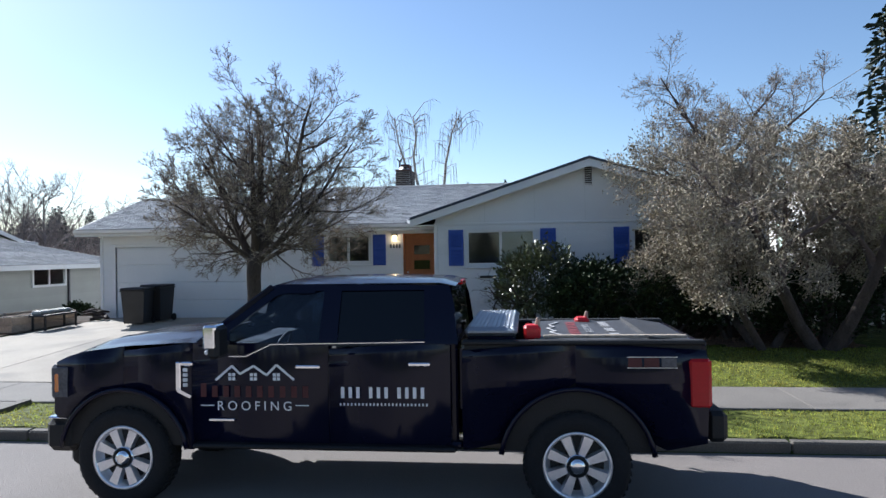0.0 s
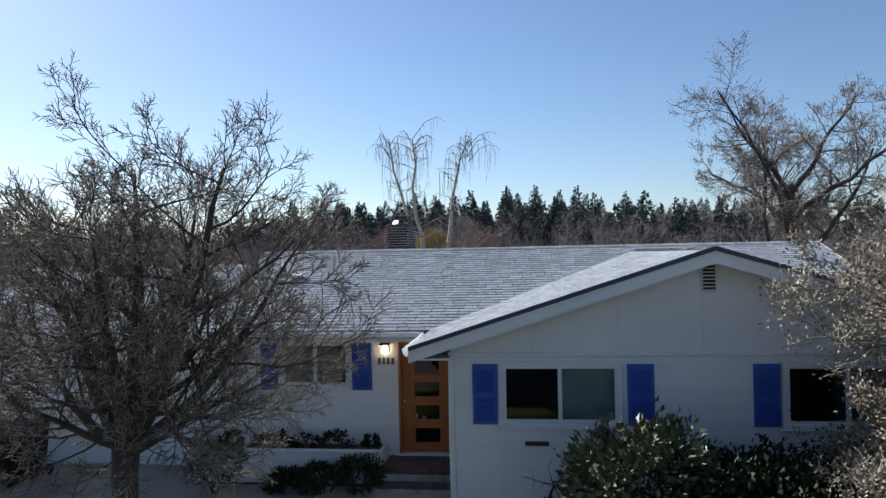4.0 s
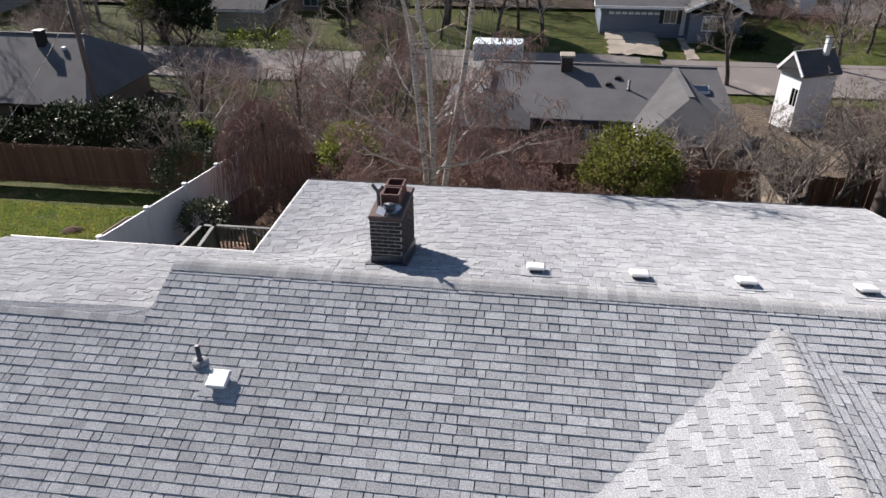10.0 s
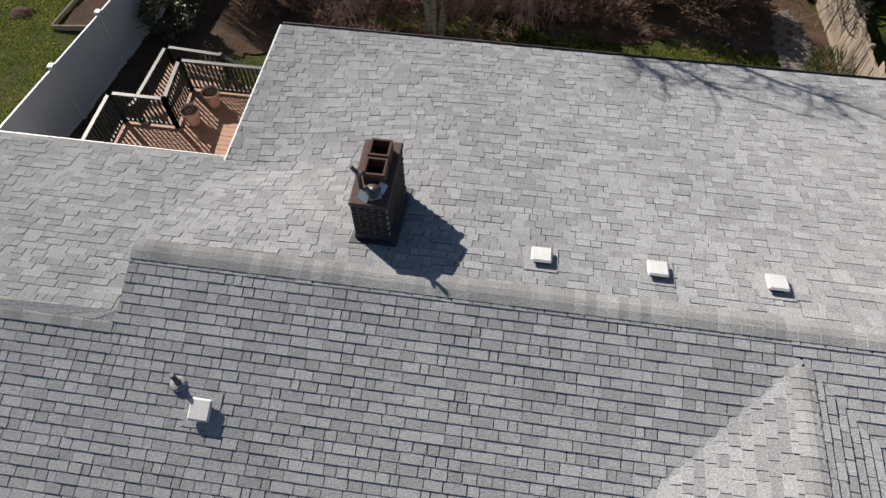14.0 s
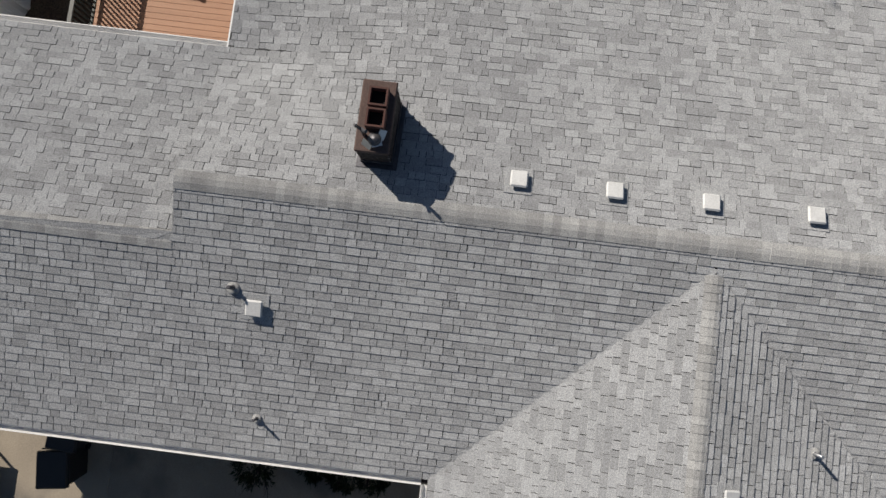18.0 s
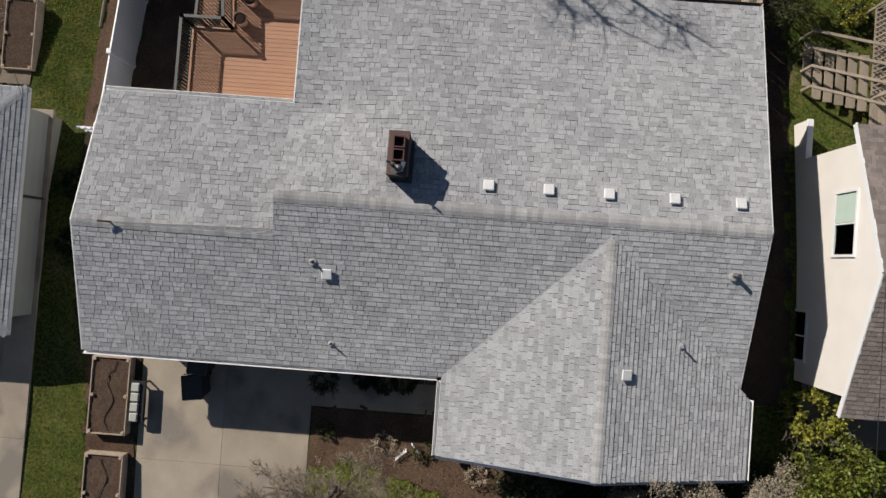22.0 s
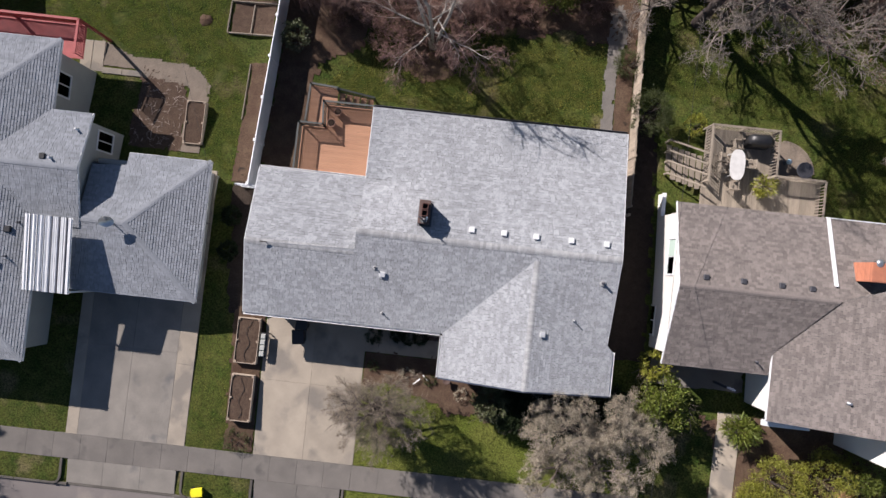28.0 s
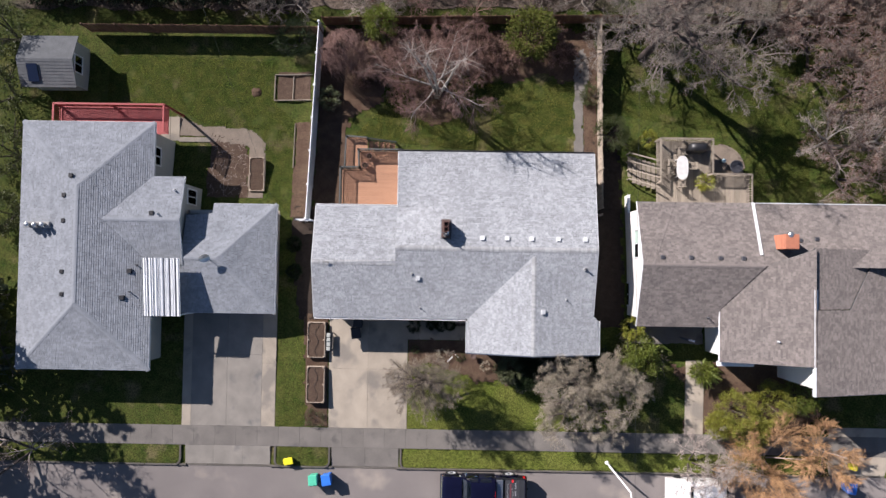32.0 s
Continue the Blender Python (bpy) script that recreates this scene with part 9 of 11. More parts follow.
# ---- bins, planter, steps and other small things ----
def wheelie_bin(name, x, y, z, rot, w, d, h, body, lid, label, group=""):
    e = thing(name, (0, 0, 0), label, "bin", group)
    g = G()
    b = 0.82
    g.hexa([(-w / 2 * b, -d / 2 * b, 0.04), (w / 2 * b, -d / 2 * b, 0.04), (w / 2 * b, d / 2 * b, 0.04), (-w / 2 * b, d / 2 * b, 0.04), (-w / 2, -d / 2, h * 0.92), (w / 2, -d / 2, h * 0.92), (w / 2, d / 2, h * 0.92), (-w / 2, d / 2, h * 0.92)])
    g.ob("body", body, e)
    G().cbox(-w / 2 - 0.03, w / 2 + 0.03, -d / 2 - 0.04, d / 2 + 0.02, h * 0.9, h * 0.93, 0.01).ob("rim", body, e)
    G().cbox(-w / 2 - 0.02, w / 2 + 0.02, -d / 2 - 0.05, d / 2 + 0.03, h * 0.93, h, 0.03).ob("lid", lid, e)
    G().tube([(-w / 2 + 0.05, d / 2 + 0.06, h * 0.9), (w / 2 - 0.05, d / 2 + 0.06, h * 0.9)], 0.018, 8).ob("handle", lid, e)
    for s in (-1, 1):
        G().lathe([(0.09, -0.025), (0.1, -0.02), (0.1, 0.02), (0.09, 0.025)], (0, 0, 0), 16, pose(s * (w / 2 - 0.02), d / 2 - 0.02, 0.1, 0, 90, 0)).ob("wheel", M_RUBBER, e)
    e.matrix_world = pose(x, y, z, 0, 0, rot)
    return e


zd = 0.455
wheelie_bin("wheeled_bin", -10.34, 17.4, zd, 8, 0.62, 0.7, 1.0, M_BLACKPL, M_BLACKPL, "black wheeled bin by the garage door", "bins by the garage")
wheelie_bin("wheeled_bin", -10.2, 18.2, zd, -4, 0.6, 0.7, 1.05, M_BLACKPL, M_BLACKPL, "black wheeled bin by the garage door", "bins by the garage")
wheelie_bin("wheeled_bin", -13.25, 6.95, 0.0, 185, 0.58, 0.65, 1.0, M_GREENBIN, M_GREENBIN, "mint green wheeled bin on the street")
wheelie_bin("wheeled_bin", -12.3, 7.0, 0.0, 190, 0.62, 0.68, 1.05, M_BLUEBIN, M_BLUEBIN, "blue wheeled bin on the street")
wheelie_bin("recycling_box", -15.1, 8.15, gz(-15.1, 8.1), 100, 0.42, 0.55, 0.45, M_YELLOWBIN, M_YELLOWBIN, "small yellow recycling box on the verge")
wheelie_bin("recycling_box", 24.8, 8.45, gz(24.8, 8.4), 80, 0.42, 0.55, 0.45, M_YELLOWBIN, M_YELLOWBIN, "small yellow recycling box on the verge")
wheelie_bin("wheeled_bin", 24.4, 7.1, 0.0, 170, 0.6, 0.66, 1.05, M_BLUEBIN, M_BLUEBIN, "blue wheeled bin on the street")


def planter_and_steps():
    p = thing("planter_box", (-5.2, 18.75, 0.44), "long low white planter under the hall window", "planter")
    x0, x1, y0, y1, z1 = -7.05, -3.5, 18.4, 19.15, 0.98
    G().cbox(x0, x1, y0, y0 + 0.06, 0.42, z1, 0.01).ob("front_board", M_WHITE, p)
    G().cbox(x0, x0 + 0.06, y0 + 0.06, y1, 0.42, z1, 0.01).ob("end_board", M_WHITE, p)
    G().cbox(x1 - 0.06, x1, y0 + 0.06, y1, 0.42, z1, 0.01).ob("end_board", M_WHITE, p)
    G().cbox(x0 - 0.03, x1 + 0.03, y0 - 0.03, y0 + 0.1, z1, z1 + 0.035, 0.008).ob("cap_board", M_WHITE, p)
    G().box(x0 + 0.06, x1 - 0.06, y0 + 0.06, y1, 0.42, z1 - 0.06).ob("planter_soil", M_SOIL, p)
    G().prism([(x0 - 0.06, 18.42), (x0, 18.42), (x0, 19.2), (x0 - 0.06, 19.2)], 0.42, lambda x, y: 1.0 + 0.55 * (y - 18.4)).ob("wing_board", M_WHITE, p)
    for i, (x, r, h) in enumerate(((-6.4, 0.22, 0.3), (-5.6, 0.3, 0.32), (-5.0, 0.25, 0.25), (-4.4, 0.3, 0.3), (-3.75, 0.12, 0.25))):
        bush("planter_plant", x, 18.78, r, h, "small dark plant in the white planter", M_LEAF_DARK, 300 + i, 22, 16, 0.07, 0.25, z=z1 - 0.06, ry=0.2, group="planter plants", stems=3)
    s = thing("front_steps", (-2.85, 18.5, 0.44), "dark brick steps up to the front door", "steps")
    for k, (ya, yb, zt) in enumerate(((17.9, 18.25, 0.58), (18.25, 19.2, 0.72))):
        G().box(-3.48, -2.06, ya + 0.01, yb, 0.40, zt - 0.06).ob("step_core", M_MORTAR, s)
        n = 12
        for i in range(n):
            for r in range(1 if k == 0 else 4):
                xa = -3.48 + 1.42 * i / n
                yy = ya + r * 0.235
                G().cbox(xa + 0.004, xa + 1.42 / n - 0.004, yy, min(yy + 0.228, yb), zt - 0.065, zt, 0.006).ob("brick", M_STEP, s)
    # bird bath
    b = thing("bird_bath", (-2.08, 15.85, gz(-2.08, 15.85)), "dark weathered stone bird bath on a pedestal", "bird bath")
    G().lathe([(0.17, 0), (0.17, 0.05), (0.09, 0.1), (0.06, 0.2), (0.06, 0.33), (0.1, 0.37)], (-2.08, 15.85, gz(-2.08, 15.85)), 16).ob("pedestal", M_STEP, b, "", True)
    G().lathe([(0.07, 0.37), (0.15, 0.39), (0.21, 0.45), (0.22, 0.47), (0.19, 0.47), (0.13, 0.42), (0.0, 0.41)], (-2.08, 15.85, gz(-2.08, 15.85)), 24).ob("bowl", M_STEP, b, "", True)
    # tiny picket panels in the bed
    for xa, ya, xb, yb in ((-3.91, 15.44, -3.55, 15.77), (-3.42, 15.98, -3.08, 15.65)):
        z, d = gz(xa, ya), Vector((xb - xa, yb - ya, 0))
        u = d.normalized()
        f = thing("edging_fence", ((xa + xb) / 2, (ya + yb) / 2, z), "tiny white picket edging panel leaning in the bed", "garden edging", "picket edging panels")
        for i in range(6):
            q = Vector((xa, ya, 0)) + d * ((i + 0.5) / 6)
            G().bar((q.x, q.y, z), (q.x + 0.03, q.y - 0.05, z + 0.2), 0.036, 0.014).ob("picket", M_WHITE, f)
        for k in (0.3, 0.75):
            o = Vector((0.03 * k, -0.05 * k - 0.012, z + 0.2 * k))
            G().bar(Vector((xa, ya, 0)) + o, Vector((xb, yb, 0)) + o, 0.02, 0.012).ob("rail", M_WHITE, f)
    # hose coil on the wall
    h = thing("hose_coil", (-0.35, 16.6, 0.75), "dark garden hose coiled on the wall", "hose")
    g = G()
    ring = [(-0.35 + (0.27 + 0.012 * math.sin(i)) * math.cos(2 * math.pi * i / 24), 16.6 + 0.01 * (i // 24) - 0.03, 0.82 + 0.33 * math.sin(2 * math.pi * i / 24)) for i in range(24 * 4)]
    g.tube(ring, 0.013, 6)
    g.ob("coil", M_BLACKPL, h, "", True)
    # bench with cushions beside the raised bed
    bn = thing("storage_bench", (-12.3, 16.6, 0.44), "dark narrow bench with grey cushions by the raised bed", "bench")
    G().cbox(-12.5, -12.05, 16.0, 17.35, 0.78, 0.83, 0.01).ob("seat", M_BLACKPL, bn)
    for x in (-12.46, -12.12):
        for y in (16.06, 17.28):
            G().cbox(x, x + 0.05, y, y + 0.05, 0.42, 0.78, 0.006).ob("leg", M_BLACKPL, bn)
    for i in range(4):
        G().cbox(-12.47, -12.2, 16.05 + i * 0.32, 16.33 + i * 0.32, 0.83, 0.93, 0.03).ob("cushion", M_LWALL, bn)
    # log pile at the garage corner
    lp = thing("wood_scraps", (-12.3, 18.7, 0.45), "heap of dark driftwood at the garage corner", "wood")
    rng = random.Random(8)
    for i in range(9):
        x, y = -12.35 + rng.uniform(-0.2, 0.35), 18.65 + rng.uniform(-0.2, 0.2)
        a = rng.uniform(0, 3.14)
        G().tube([(x - 0.25 * math.cos(a), y - 0.25 * math.sin(a), 0.48 + 0.03 * i), (x, y, 0.52 + 0.03 * i), (x + 0.25 * math.cos(a), y + 0.25 * math.sin(a), 0.48 + 0.03 * i)], [0.03, 0.05, 0.03], 7).ob("log", M_BARK, lp)
    # shed in the neighbour's garden
    s = thing("garden_shed", (-33.3, 36.7, -2), "small grey shed with shingled gable roof and solar panel", "shed")
    z0 = gz(-33, 36.7)
    G().box(-35.1, -31.6, 35.1, 38.3, z0, z0 + 2.3).ob("wall", M_LWALL, s)
    for ya, yb, za, zb in ((34.8, 36.7, z0 + 2.25, z0 + 3.0), (38.6, 36.7, z0 + 2.25, z0 + 3.0)):
        g = G()
        for q in range(9):
            f0, f1 = q / 9, (q + 1.1) / 9
            y_0, y_1 = ya + (yb - ya) * f0, ya + (yb - ya) * min(f1, 1)
            z_0, z_1 = za + (zb - za) * f0, za + (zb - za) * min(f1, 1)
            v = [(-35.4, y_0, z_0 + 0.03), (-31.3, y_0, z_0 + 0.03), (-31.3, y_1, z_1 + 0.005), (-35.4, y_1, z_1 + 0.005)]
            G().add(v + [(x, y, z - 0.06) for x, y, z in v], [(0, 1, 2, 3), (7, 6, 5, 4), (0, 4, 5, 1), (1, 5, 6, 2), (2, 6, 7, 3), (3, 7, 4, 0)]).ob("roof_course", M_SHEDROOF, s)
    g = G().add([(-31.6, 35.1, z0 + 2.3), (-31.6, 38.3, z0 + 2.3), (-31.6, 36.7, z0 + 2.95), (-31.7, 35.1, z0 + 2.3), (-31.7, 38.3, z0 + 2.3), (-31.7, 36.7, z0 + 2.95)], [(0, 1, 2), (5, 4, 3)])
    g.ob("gable", M_LWALL, s)
    plain_window(s, "+x", 36.1, 37.3, z0 + 1.1, z0 + 2.1, -31.6)
    G().obox(pose(-34.3, 35.75, z0 + 2.72, 21.5, 0, 0), 0.8, 1.3, 0.05, 0.01).ob("solar_panel", M_SOLAR, s)
    # white estate car under the orange maples
    c = thing("parked_car", (13.8, 6.7, 0), "white parked estate car at the kerb", "car")
    prof = [(11.6, 0.35), (11.6, 0.75), (11.8, 0.88), (12.7, 0.98), (13.3, 1.42), (14.6, 1.46), (15.5, 1.36), (15.9, 0.95), (16.0, 0.4)]
    g = G()
    n = len(prof)
    for y, k in ((5.85, 0.94), (5.95, 1.0), (7.4, 1.0), (7.5, 0.94)):
        for x, z in prof:
            yy = y if z < 1.0 else (y + 0.14 if y < 6.7 else y - 0.14)
            g.v.append((13.8 + (x - 13.8) * (0.985 if k < 1 else 1), yy, z * (k if z > 0.5 else 1)))
    for j in range(3):
        for i in range(n):
            g.f.append((j * n + i, j * n + (i + 1) % n, (j + 1) * n + (i + 1) % n, (j + 1) * n + i))
    g.f += [tuple(range(n)), tuple(range(3 * n, 4 * n))[::-1]]
    g.ob("body", M_WHITECAR, c)
    G().add([(12.78, 6.1, 1.02), (12.78, 7.25, 1.02), (13.26, 7.15, 1.4), (13.26, 6.2, 1.4)], [(3, 2, 1, 0)]).ob("windscreen", M_TINT, c)
    G().add([(15.86, 6.1, 1.02), (15.86, 7.25, 1.02), (15.54, 7.15, 1.36), (15.54, 6.2, 1.36)], [(0, 1, 2, 3)]).ob("rear_screen", M_TINT, c)
    for y in (6.06, 7.29):
        G().add([(13.0, y, 1.03), (15.6, y, 1.03), (15.4, y, 1.34), (13.4, y, 1.36)], [(0, 1, 2, 3)]).ob("side_window", M_TINT, c)
    for x in (12.5, 15.1):
        for y in (5.9, 7.45):
            G().lathe([(0.2, -0.1), (0.31, -0.09), (0.32, 0.0), (0.31, 0.09), (0.2, 0.1)], (0, 0, 0), 20, pose(x, y, 0.32, 90, 0, 0)).ob("wheel", M_RUBBER, c)
    # street lamp
    l = thing("street_lamp", (7.55, 8.35, 0.1), "slim white street lamp post on the verge", "street lamp")
    G().lathe([(0.14, 0), (0.14, 0.05), (0.075, 0.1), (0.06, 3.0), (0.045, 6.6)], (7.55, 8.35, 0.1), 14).ob("pole", M_GUTTER, l, "", True)
    G().tube([(7.55, 8.35, 6.6), (7.55, 7.9, 6.95), (7.55, 7.0, 7.05)], [0.04, 0.035, 0.03], 8).ob("arm", M_GUTTER, l, "", True)
    G().cbox(7.43, 7.67, 6.5, 7.1, 6.98, 7.1, 0.03).ob("lamp_head", M_GUTTER, l)
    # service wires and poles
    for (a, b, sag, nm) in (((7.75, 4.0, 7.0), (8.2, 44.0, 6.2), 0.5, "service wire beside the houses"), ((-60, 44.5, 4.6), (-22.6, 44.0, 4.4), 0.4, "power line behind the gardens"), ((-22.6, 44.0, 4.4), (28, 44.5, 4.2), 0.9, "power line behind the gardens"), ((-22.6, 44.0, 3.4), (28, 44.5, 3.2), 0.9, "power line behind the gardens"), ((-22.6, 44.0, 4.2), (-16.0, 26.0, 2.2), 0.5, "service drop to the grey house")):
        w = thing("overhead_wire", a, "thin black " + nm, "wire")
        pts = [(a[0] + (b[0] - a[0]) * i / 24, a[1] + (b[1] - a[1]) * i / 24, a[2] + (b[2] - a[2]) * i / 24 - sag * 4 * (i / 24) * (1 - i / 24)) for i in range(25)]
        G().tube(pts, 0.008, 5).ob("cable", M_WIRE, w)
    for x, y, h in ((-22.6, 44.0, 9.3), (28.0, 44.5, 9.0)):
        z = gz(x, y)
        p = thing("utility_pole", (x, y, z), "brown wooden utility pole with crossarm", "pole", "utility poles")
        G().tube([(x, y, z - 0.2), (x, y, z + h)], [0.15, 0.11], 10).ob("pole", M_POLE, p, "", True)
        G().cbox(x - 0.06, x + 0.06, y - 1.0, y + 1.0, z + h - 0.6, z + h - 0.45, 0.01).ob("crossarm", M_POLE, p)
    # weather vane on the garage ridge
    v = G().bar((-11.9, 22.3, 4.3), (-11.9, 22.3, 4.48), 0.04, 0.04).ob("roof_stay", M_BARK, HOUSE)
    G().bar((-12.15, 22.3, 4.5), (-11.8, 22.3, 4.42), 0.05, 0.04).ob("stay_arm", M_BARK, v)


planter_and_steps()


def dead_stalks():
    rng = random.Random(91)
    e = thing("dead_stalks", (-20.4, 29.0, gz(-20.4, 29.0)), "pale dead vegetable stalks lying on the bed", "plant", kind="stuff")
    g = G()
    for i in range(130):
        x, y, a, l = rng.uniform(-21.8, -19.1), rng.uniform(27.2, 31.0), rng.uniform(0, 6.28), rng.uniform(0.1, 0.4)
        z = gz(x, y) + 0.05
        g.tube([(x, y, z), (x + l * math.cos(a), y + l * math.sin(a), z + rng.uniform(0.0, 0.12))], [0.014, 0.008], 4)
    g.ob("stalk_heap", M_PALETWIG, e)
    g = G()
    e = thing("fallen_leaves", (2.0, 14.5, gz(2.0, 14.5)), "scattered dry leaves and bark chips on the front bed", "litter", kind="stuff")
    P = np.array([(rng.uniform(-6.4, 6.4), rng.uniform(13.9, 16.6)) for _ in range(2300)])
    Z = np.array([gz(x, y) + 0.045 for x, y in P])
    leaves("litter", M_LEAF_DEAD, e, np.column_stack([P, Z]), np.tile((0, 0, 0.0), (len(P), 1)), 0.06, 0.35, 92, 0.1, 0.05, spread=1.0)


dead_stalks()


def left_yard():
    p = thing("garden_slab", (-25.0, 32.0, gz(-25.0, 32.0)), "tan concrete slab beside the vegetable bed", "slab")
    for x0, x1, y0, y1 in ((-25.7, -25.02, 31.0, 33.1), (-25.0, -24.3, 31.0, 33.1), (-24.28, -23.1, 31.2, 31.55), (-23.08, -21.95, 31.2, 31.55)):
        z = gz((x0 + x1) / 2, (y0 + y1) / 2)
        G().cbox(x0, x1, y0, y1, z - 0.1, z + 0.09, 0.015).ob("slab", M_CONCRETE, p)
    b = thing("plot_border", (-15.9, 35.5, gz(-15.9, 35.5)), "grey timber boards round a bare vegetable plot", "garden border")
    for a, c in (((-17.3, 34.5), (-14.45, 34.5)), ((-17.3, 36.5), (-14.45, 36.5)), ((-17.3, 34.55), (-17.3, 36.45)), ((-15.9, 34.55), (-15.9, 36.45))):
        G().bar((a[0], a[1], gz(*a) + 0.06), (c[0], c[1], gz(*c) + 0.06), 0.06, 0.2, 0.008).ob("board", M_OLDWOOD, b)
    b = thing("lawn_edging", (-15.6, 31.0, gz(-15.6, 31.0)), "weathered timber edging between lawn and bed", "garden edging")
    for y0, y1 in ((29.3, 31.0), (31.02, 32.7)):
        G().bar((-15.62, y0, gz(-15.62, y0) + 0.05), (-15.62, y1, gz(-15.62, y1) + 0.05), 0.05, 0.16, 0.008).ob("board", M_OLDWOOD, b)
    z = gz(-18.7, 35.1)
    m = G().lathe([(0.42, -0.03), (0.36, 0.06), (0.2, 0.13), (0.05, 0.16)], (-18.7, 35.1, z), 18).ob("soil_mound", M_SOIL, None, "", True)
    rng = random.Random(5)
    for v in m.data.vertices:
        v.co += Vector((rng.uniform(-0.05, 0.05), rng.uniform(-0.05, 0.05), rng.uniform(-0.02, 0.02)))
    tagged(m, "small brown molehill of soil on the lawn", "soil")


left_yard()


def patio_things():
    z = gz(16.9, 29.6) + 0.03
    t = thing("garden_table", (16.95, 29.75, z), "round dark wire-mesh garden table on the patio", "table")
    G().lathe([(0.46, 0.68), (0.48, 0.69), (0.48, 0.72), (0.46, 0.73), (0.44, 0.72)], (16.95, 29.75, z), 28).ob("rim", M_LEAD, t, "", True)
    for i in range(-5, 6):
        c = math.sqrt(0.45 ** 2 - (0.08 * i) ** 2)
        G().bar((16.95 + 0.08 * i, 29.75 - c, z + 0.705), (16.95 + 0.08 * i, 29.75 + c, z + 0.705), 0.018, 0.012).ob("mesh_bar", M_LEAD, t)
        G().bar((16.95 - c, 29.75 + 0.08 * i, z + 0.715), (16.95 + c, 29.75 + 0.08 * i, z + 0.715), 0.018, 0.01).ob("mesh_bar", M_LEAD, t)
    for k in range(4):
        a = 0.785 + 1.5708 * k
        G().tube([(16.95 + 0.4 * math.cos(a), 29.75 + 0.4 * math.sin(a), z - 0.01), (16.95 + 0.3 * math.cos(a), 29.75 + 0.3 * math.sin(a), z + 0.4), (16.95 + 0.42 * math.cos(a), 29.75 + 0.42 * math.sin(a), z + 0.69)], 0.015, 6).ob("leg", M_LEAD, t, "", True)
    g = thing("glass_globe", (16.1, 30.2, z), "pale blue glass globe on a short metal stand", "ornament")
    G().lathe([(0.14, 0.0), (0.13, 0.03), (0.03, 0.06), (0.03, 0.3), (0.09, 0.36)], (16.1, 30.2, z), 16).ob("stand", M_LEAD, g, "", True)
    G().lathe([(0.16 * math.sin(0.2618 * i), 0.5 - 0.16 * math.cos(0.2618 * i)) for i in range(13)], (16.1, 30.2, z), 20).ob("globe", M_PALEGLOBE, g, "", True)
    e = thing("patio_edging", (17.4, 30.8, z), "curved row of brown edging bricks round the patio corner", "edging")
    for a, b in zip(PATIO_ARC, PATIO_ARC[1:]):
        for h in (0.0, 0.5):
            p = (a[0] + (b[0] - a[0]) * h, a[1] + (b[1] - a[1]) * h)
            q = (a[0] + (b[0] - a[0]) * (h + 0.46), a[1] + (b[1] - a[1]) * (h + 0.46))
            G().bar((*p, gz(*p) + 0.025), (*q, gz(*q) + 0.025), 0.2, 0.08, 0.006).ob("brick", M_PATIO, e)


patio_things()


# ---- grass blades on the lawns ----
def lawn(name, poly, per, size, seed, label, dead=0.0, material=None):
    rs = np.random.RandomState(seed)
    xs, ys = [p[0] for p in poly], [p[1] for p in poly]
    n = int((max(xs) - min(xs)) * (max(ys) - min(ys)) * per)
    P = np.column_stack([rs.uniform(min(xs), max(xs), n), rs.uniform(min(ys), max(ys), n)])
    keep = [i for i in range(n) if inside(P[i, 0], P[i, 1], poly) and noise.noise((P[i, 0] * 0.9, P[i, 1] * 0.9, 3.0)) > -0.42 + rs.uniform(-0.2, 0.2)]
    P = P[keep]
    Z = np.array([gz(x, y) for x, y in P])
    e = thing(name, (sum(xs) / len(xs), sum(ys) / len(ys), gz(sum(xs) / len(xs), sum(ys) / len(ys))), label, "grass", kind="stuff")
    draped("lawn", poly, M_LAWN if seed < 403 else M_GRASS, 0.006, 0.25, label, "lawn", 0.12)
    leaves("blades", material or M_BLADE, e, np.column_stack([P, Z]), np.tile((0, 0, 0.5), (len(P), 1)), size * 0.62, 0.12, seed, 0.08, 0.55, spread=0.9)


lawn("lawn_grass", [(-6.75, 10.55), (9.0, 10.55), (9.0, 13.5), (3.5, 13.7), (1.4, 13.9), (0.2, 14.0), (-1.2, 14.1), (-2.4, 14.35), (-3.6, 14.8), (-5.2, 15.2), (-6.7, 15.2)], 900, 0.075, 401, "bright green front lawn grass")
lawn("verge_grass", [(-7.2, 7.78), (22.8, 7.78), (22.8, 9.05), (-7.2, 9.05)], 700, 0.07, 402, "patchy verge grass between kerb and footpath")
lawn("verge_grass", [(-16.2, 7.78), (-12.2, 7.78), (-12.2, 9.05), (-16.2, 9.05)], 700, 0.07, 403, "patchy verge grass between the driveways")
lawn("lawn_grass", [(-16.1, 10.55), (-13.95, 10.55), (-14.2, 17.0), (-16.1, 17.0)], 700, 0.075, 404, "bright green strip of lawn between driveways")
lawn("lawn_grass", [(-30.0, 33.5), (-24.6, 33.8), (-22.4, 32.6), (-18.2, 32.2), (-17.4, 27.0), (-15.6, 25.8), (-15.6, 33.0), (-17.2, 34.2), (-17.2, 37.6), (-30.0, 38.0)], 620, 0.14, 405, "bright green back lawn of the grey house", material=M_BLADE_DEEP)
lawn("lawn_grass", [(-11.3, 31.6), (5.0, 30.2), (5.2, 36.4), (0.8, 35.8), (-3.0, 36.2), (-8.2, 37.0), (-9.0, 34.0)], 620, 0.14, 406, "mossy green back lawn", material=M_BLADE_MOSS)
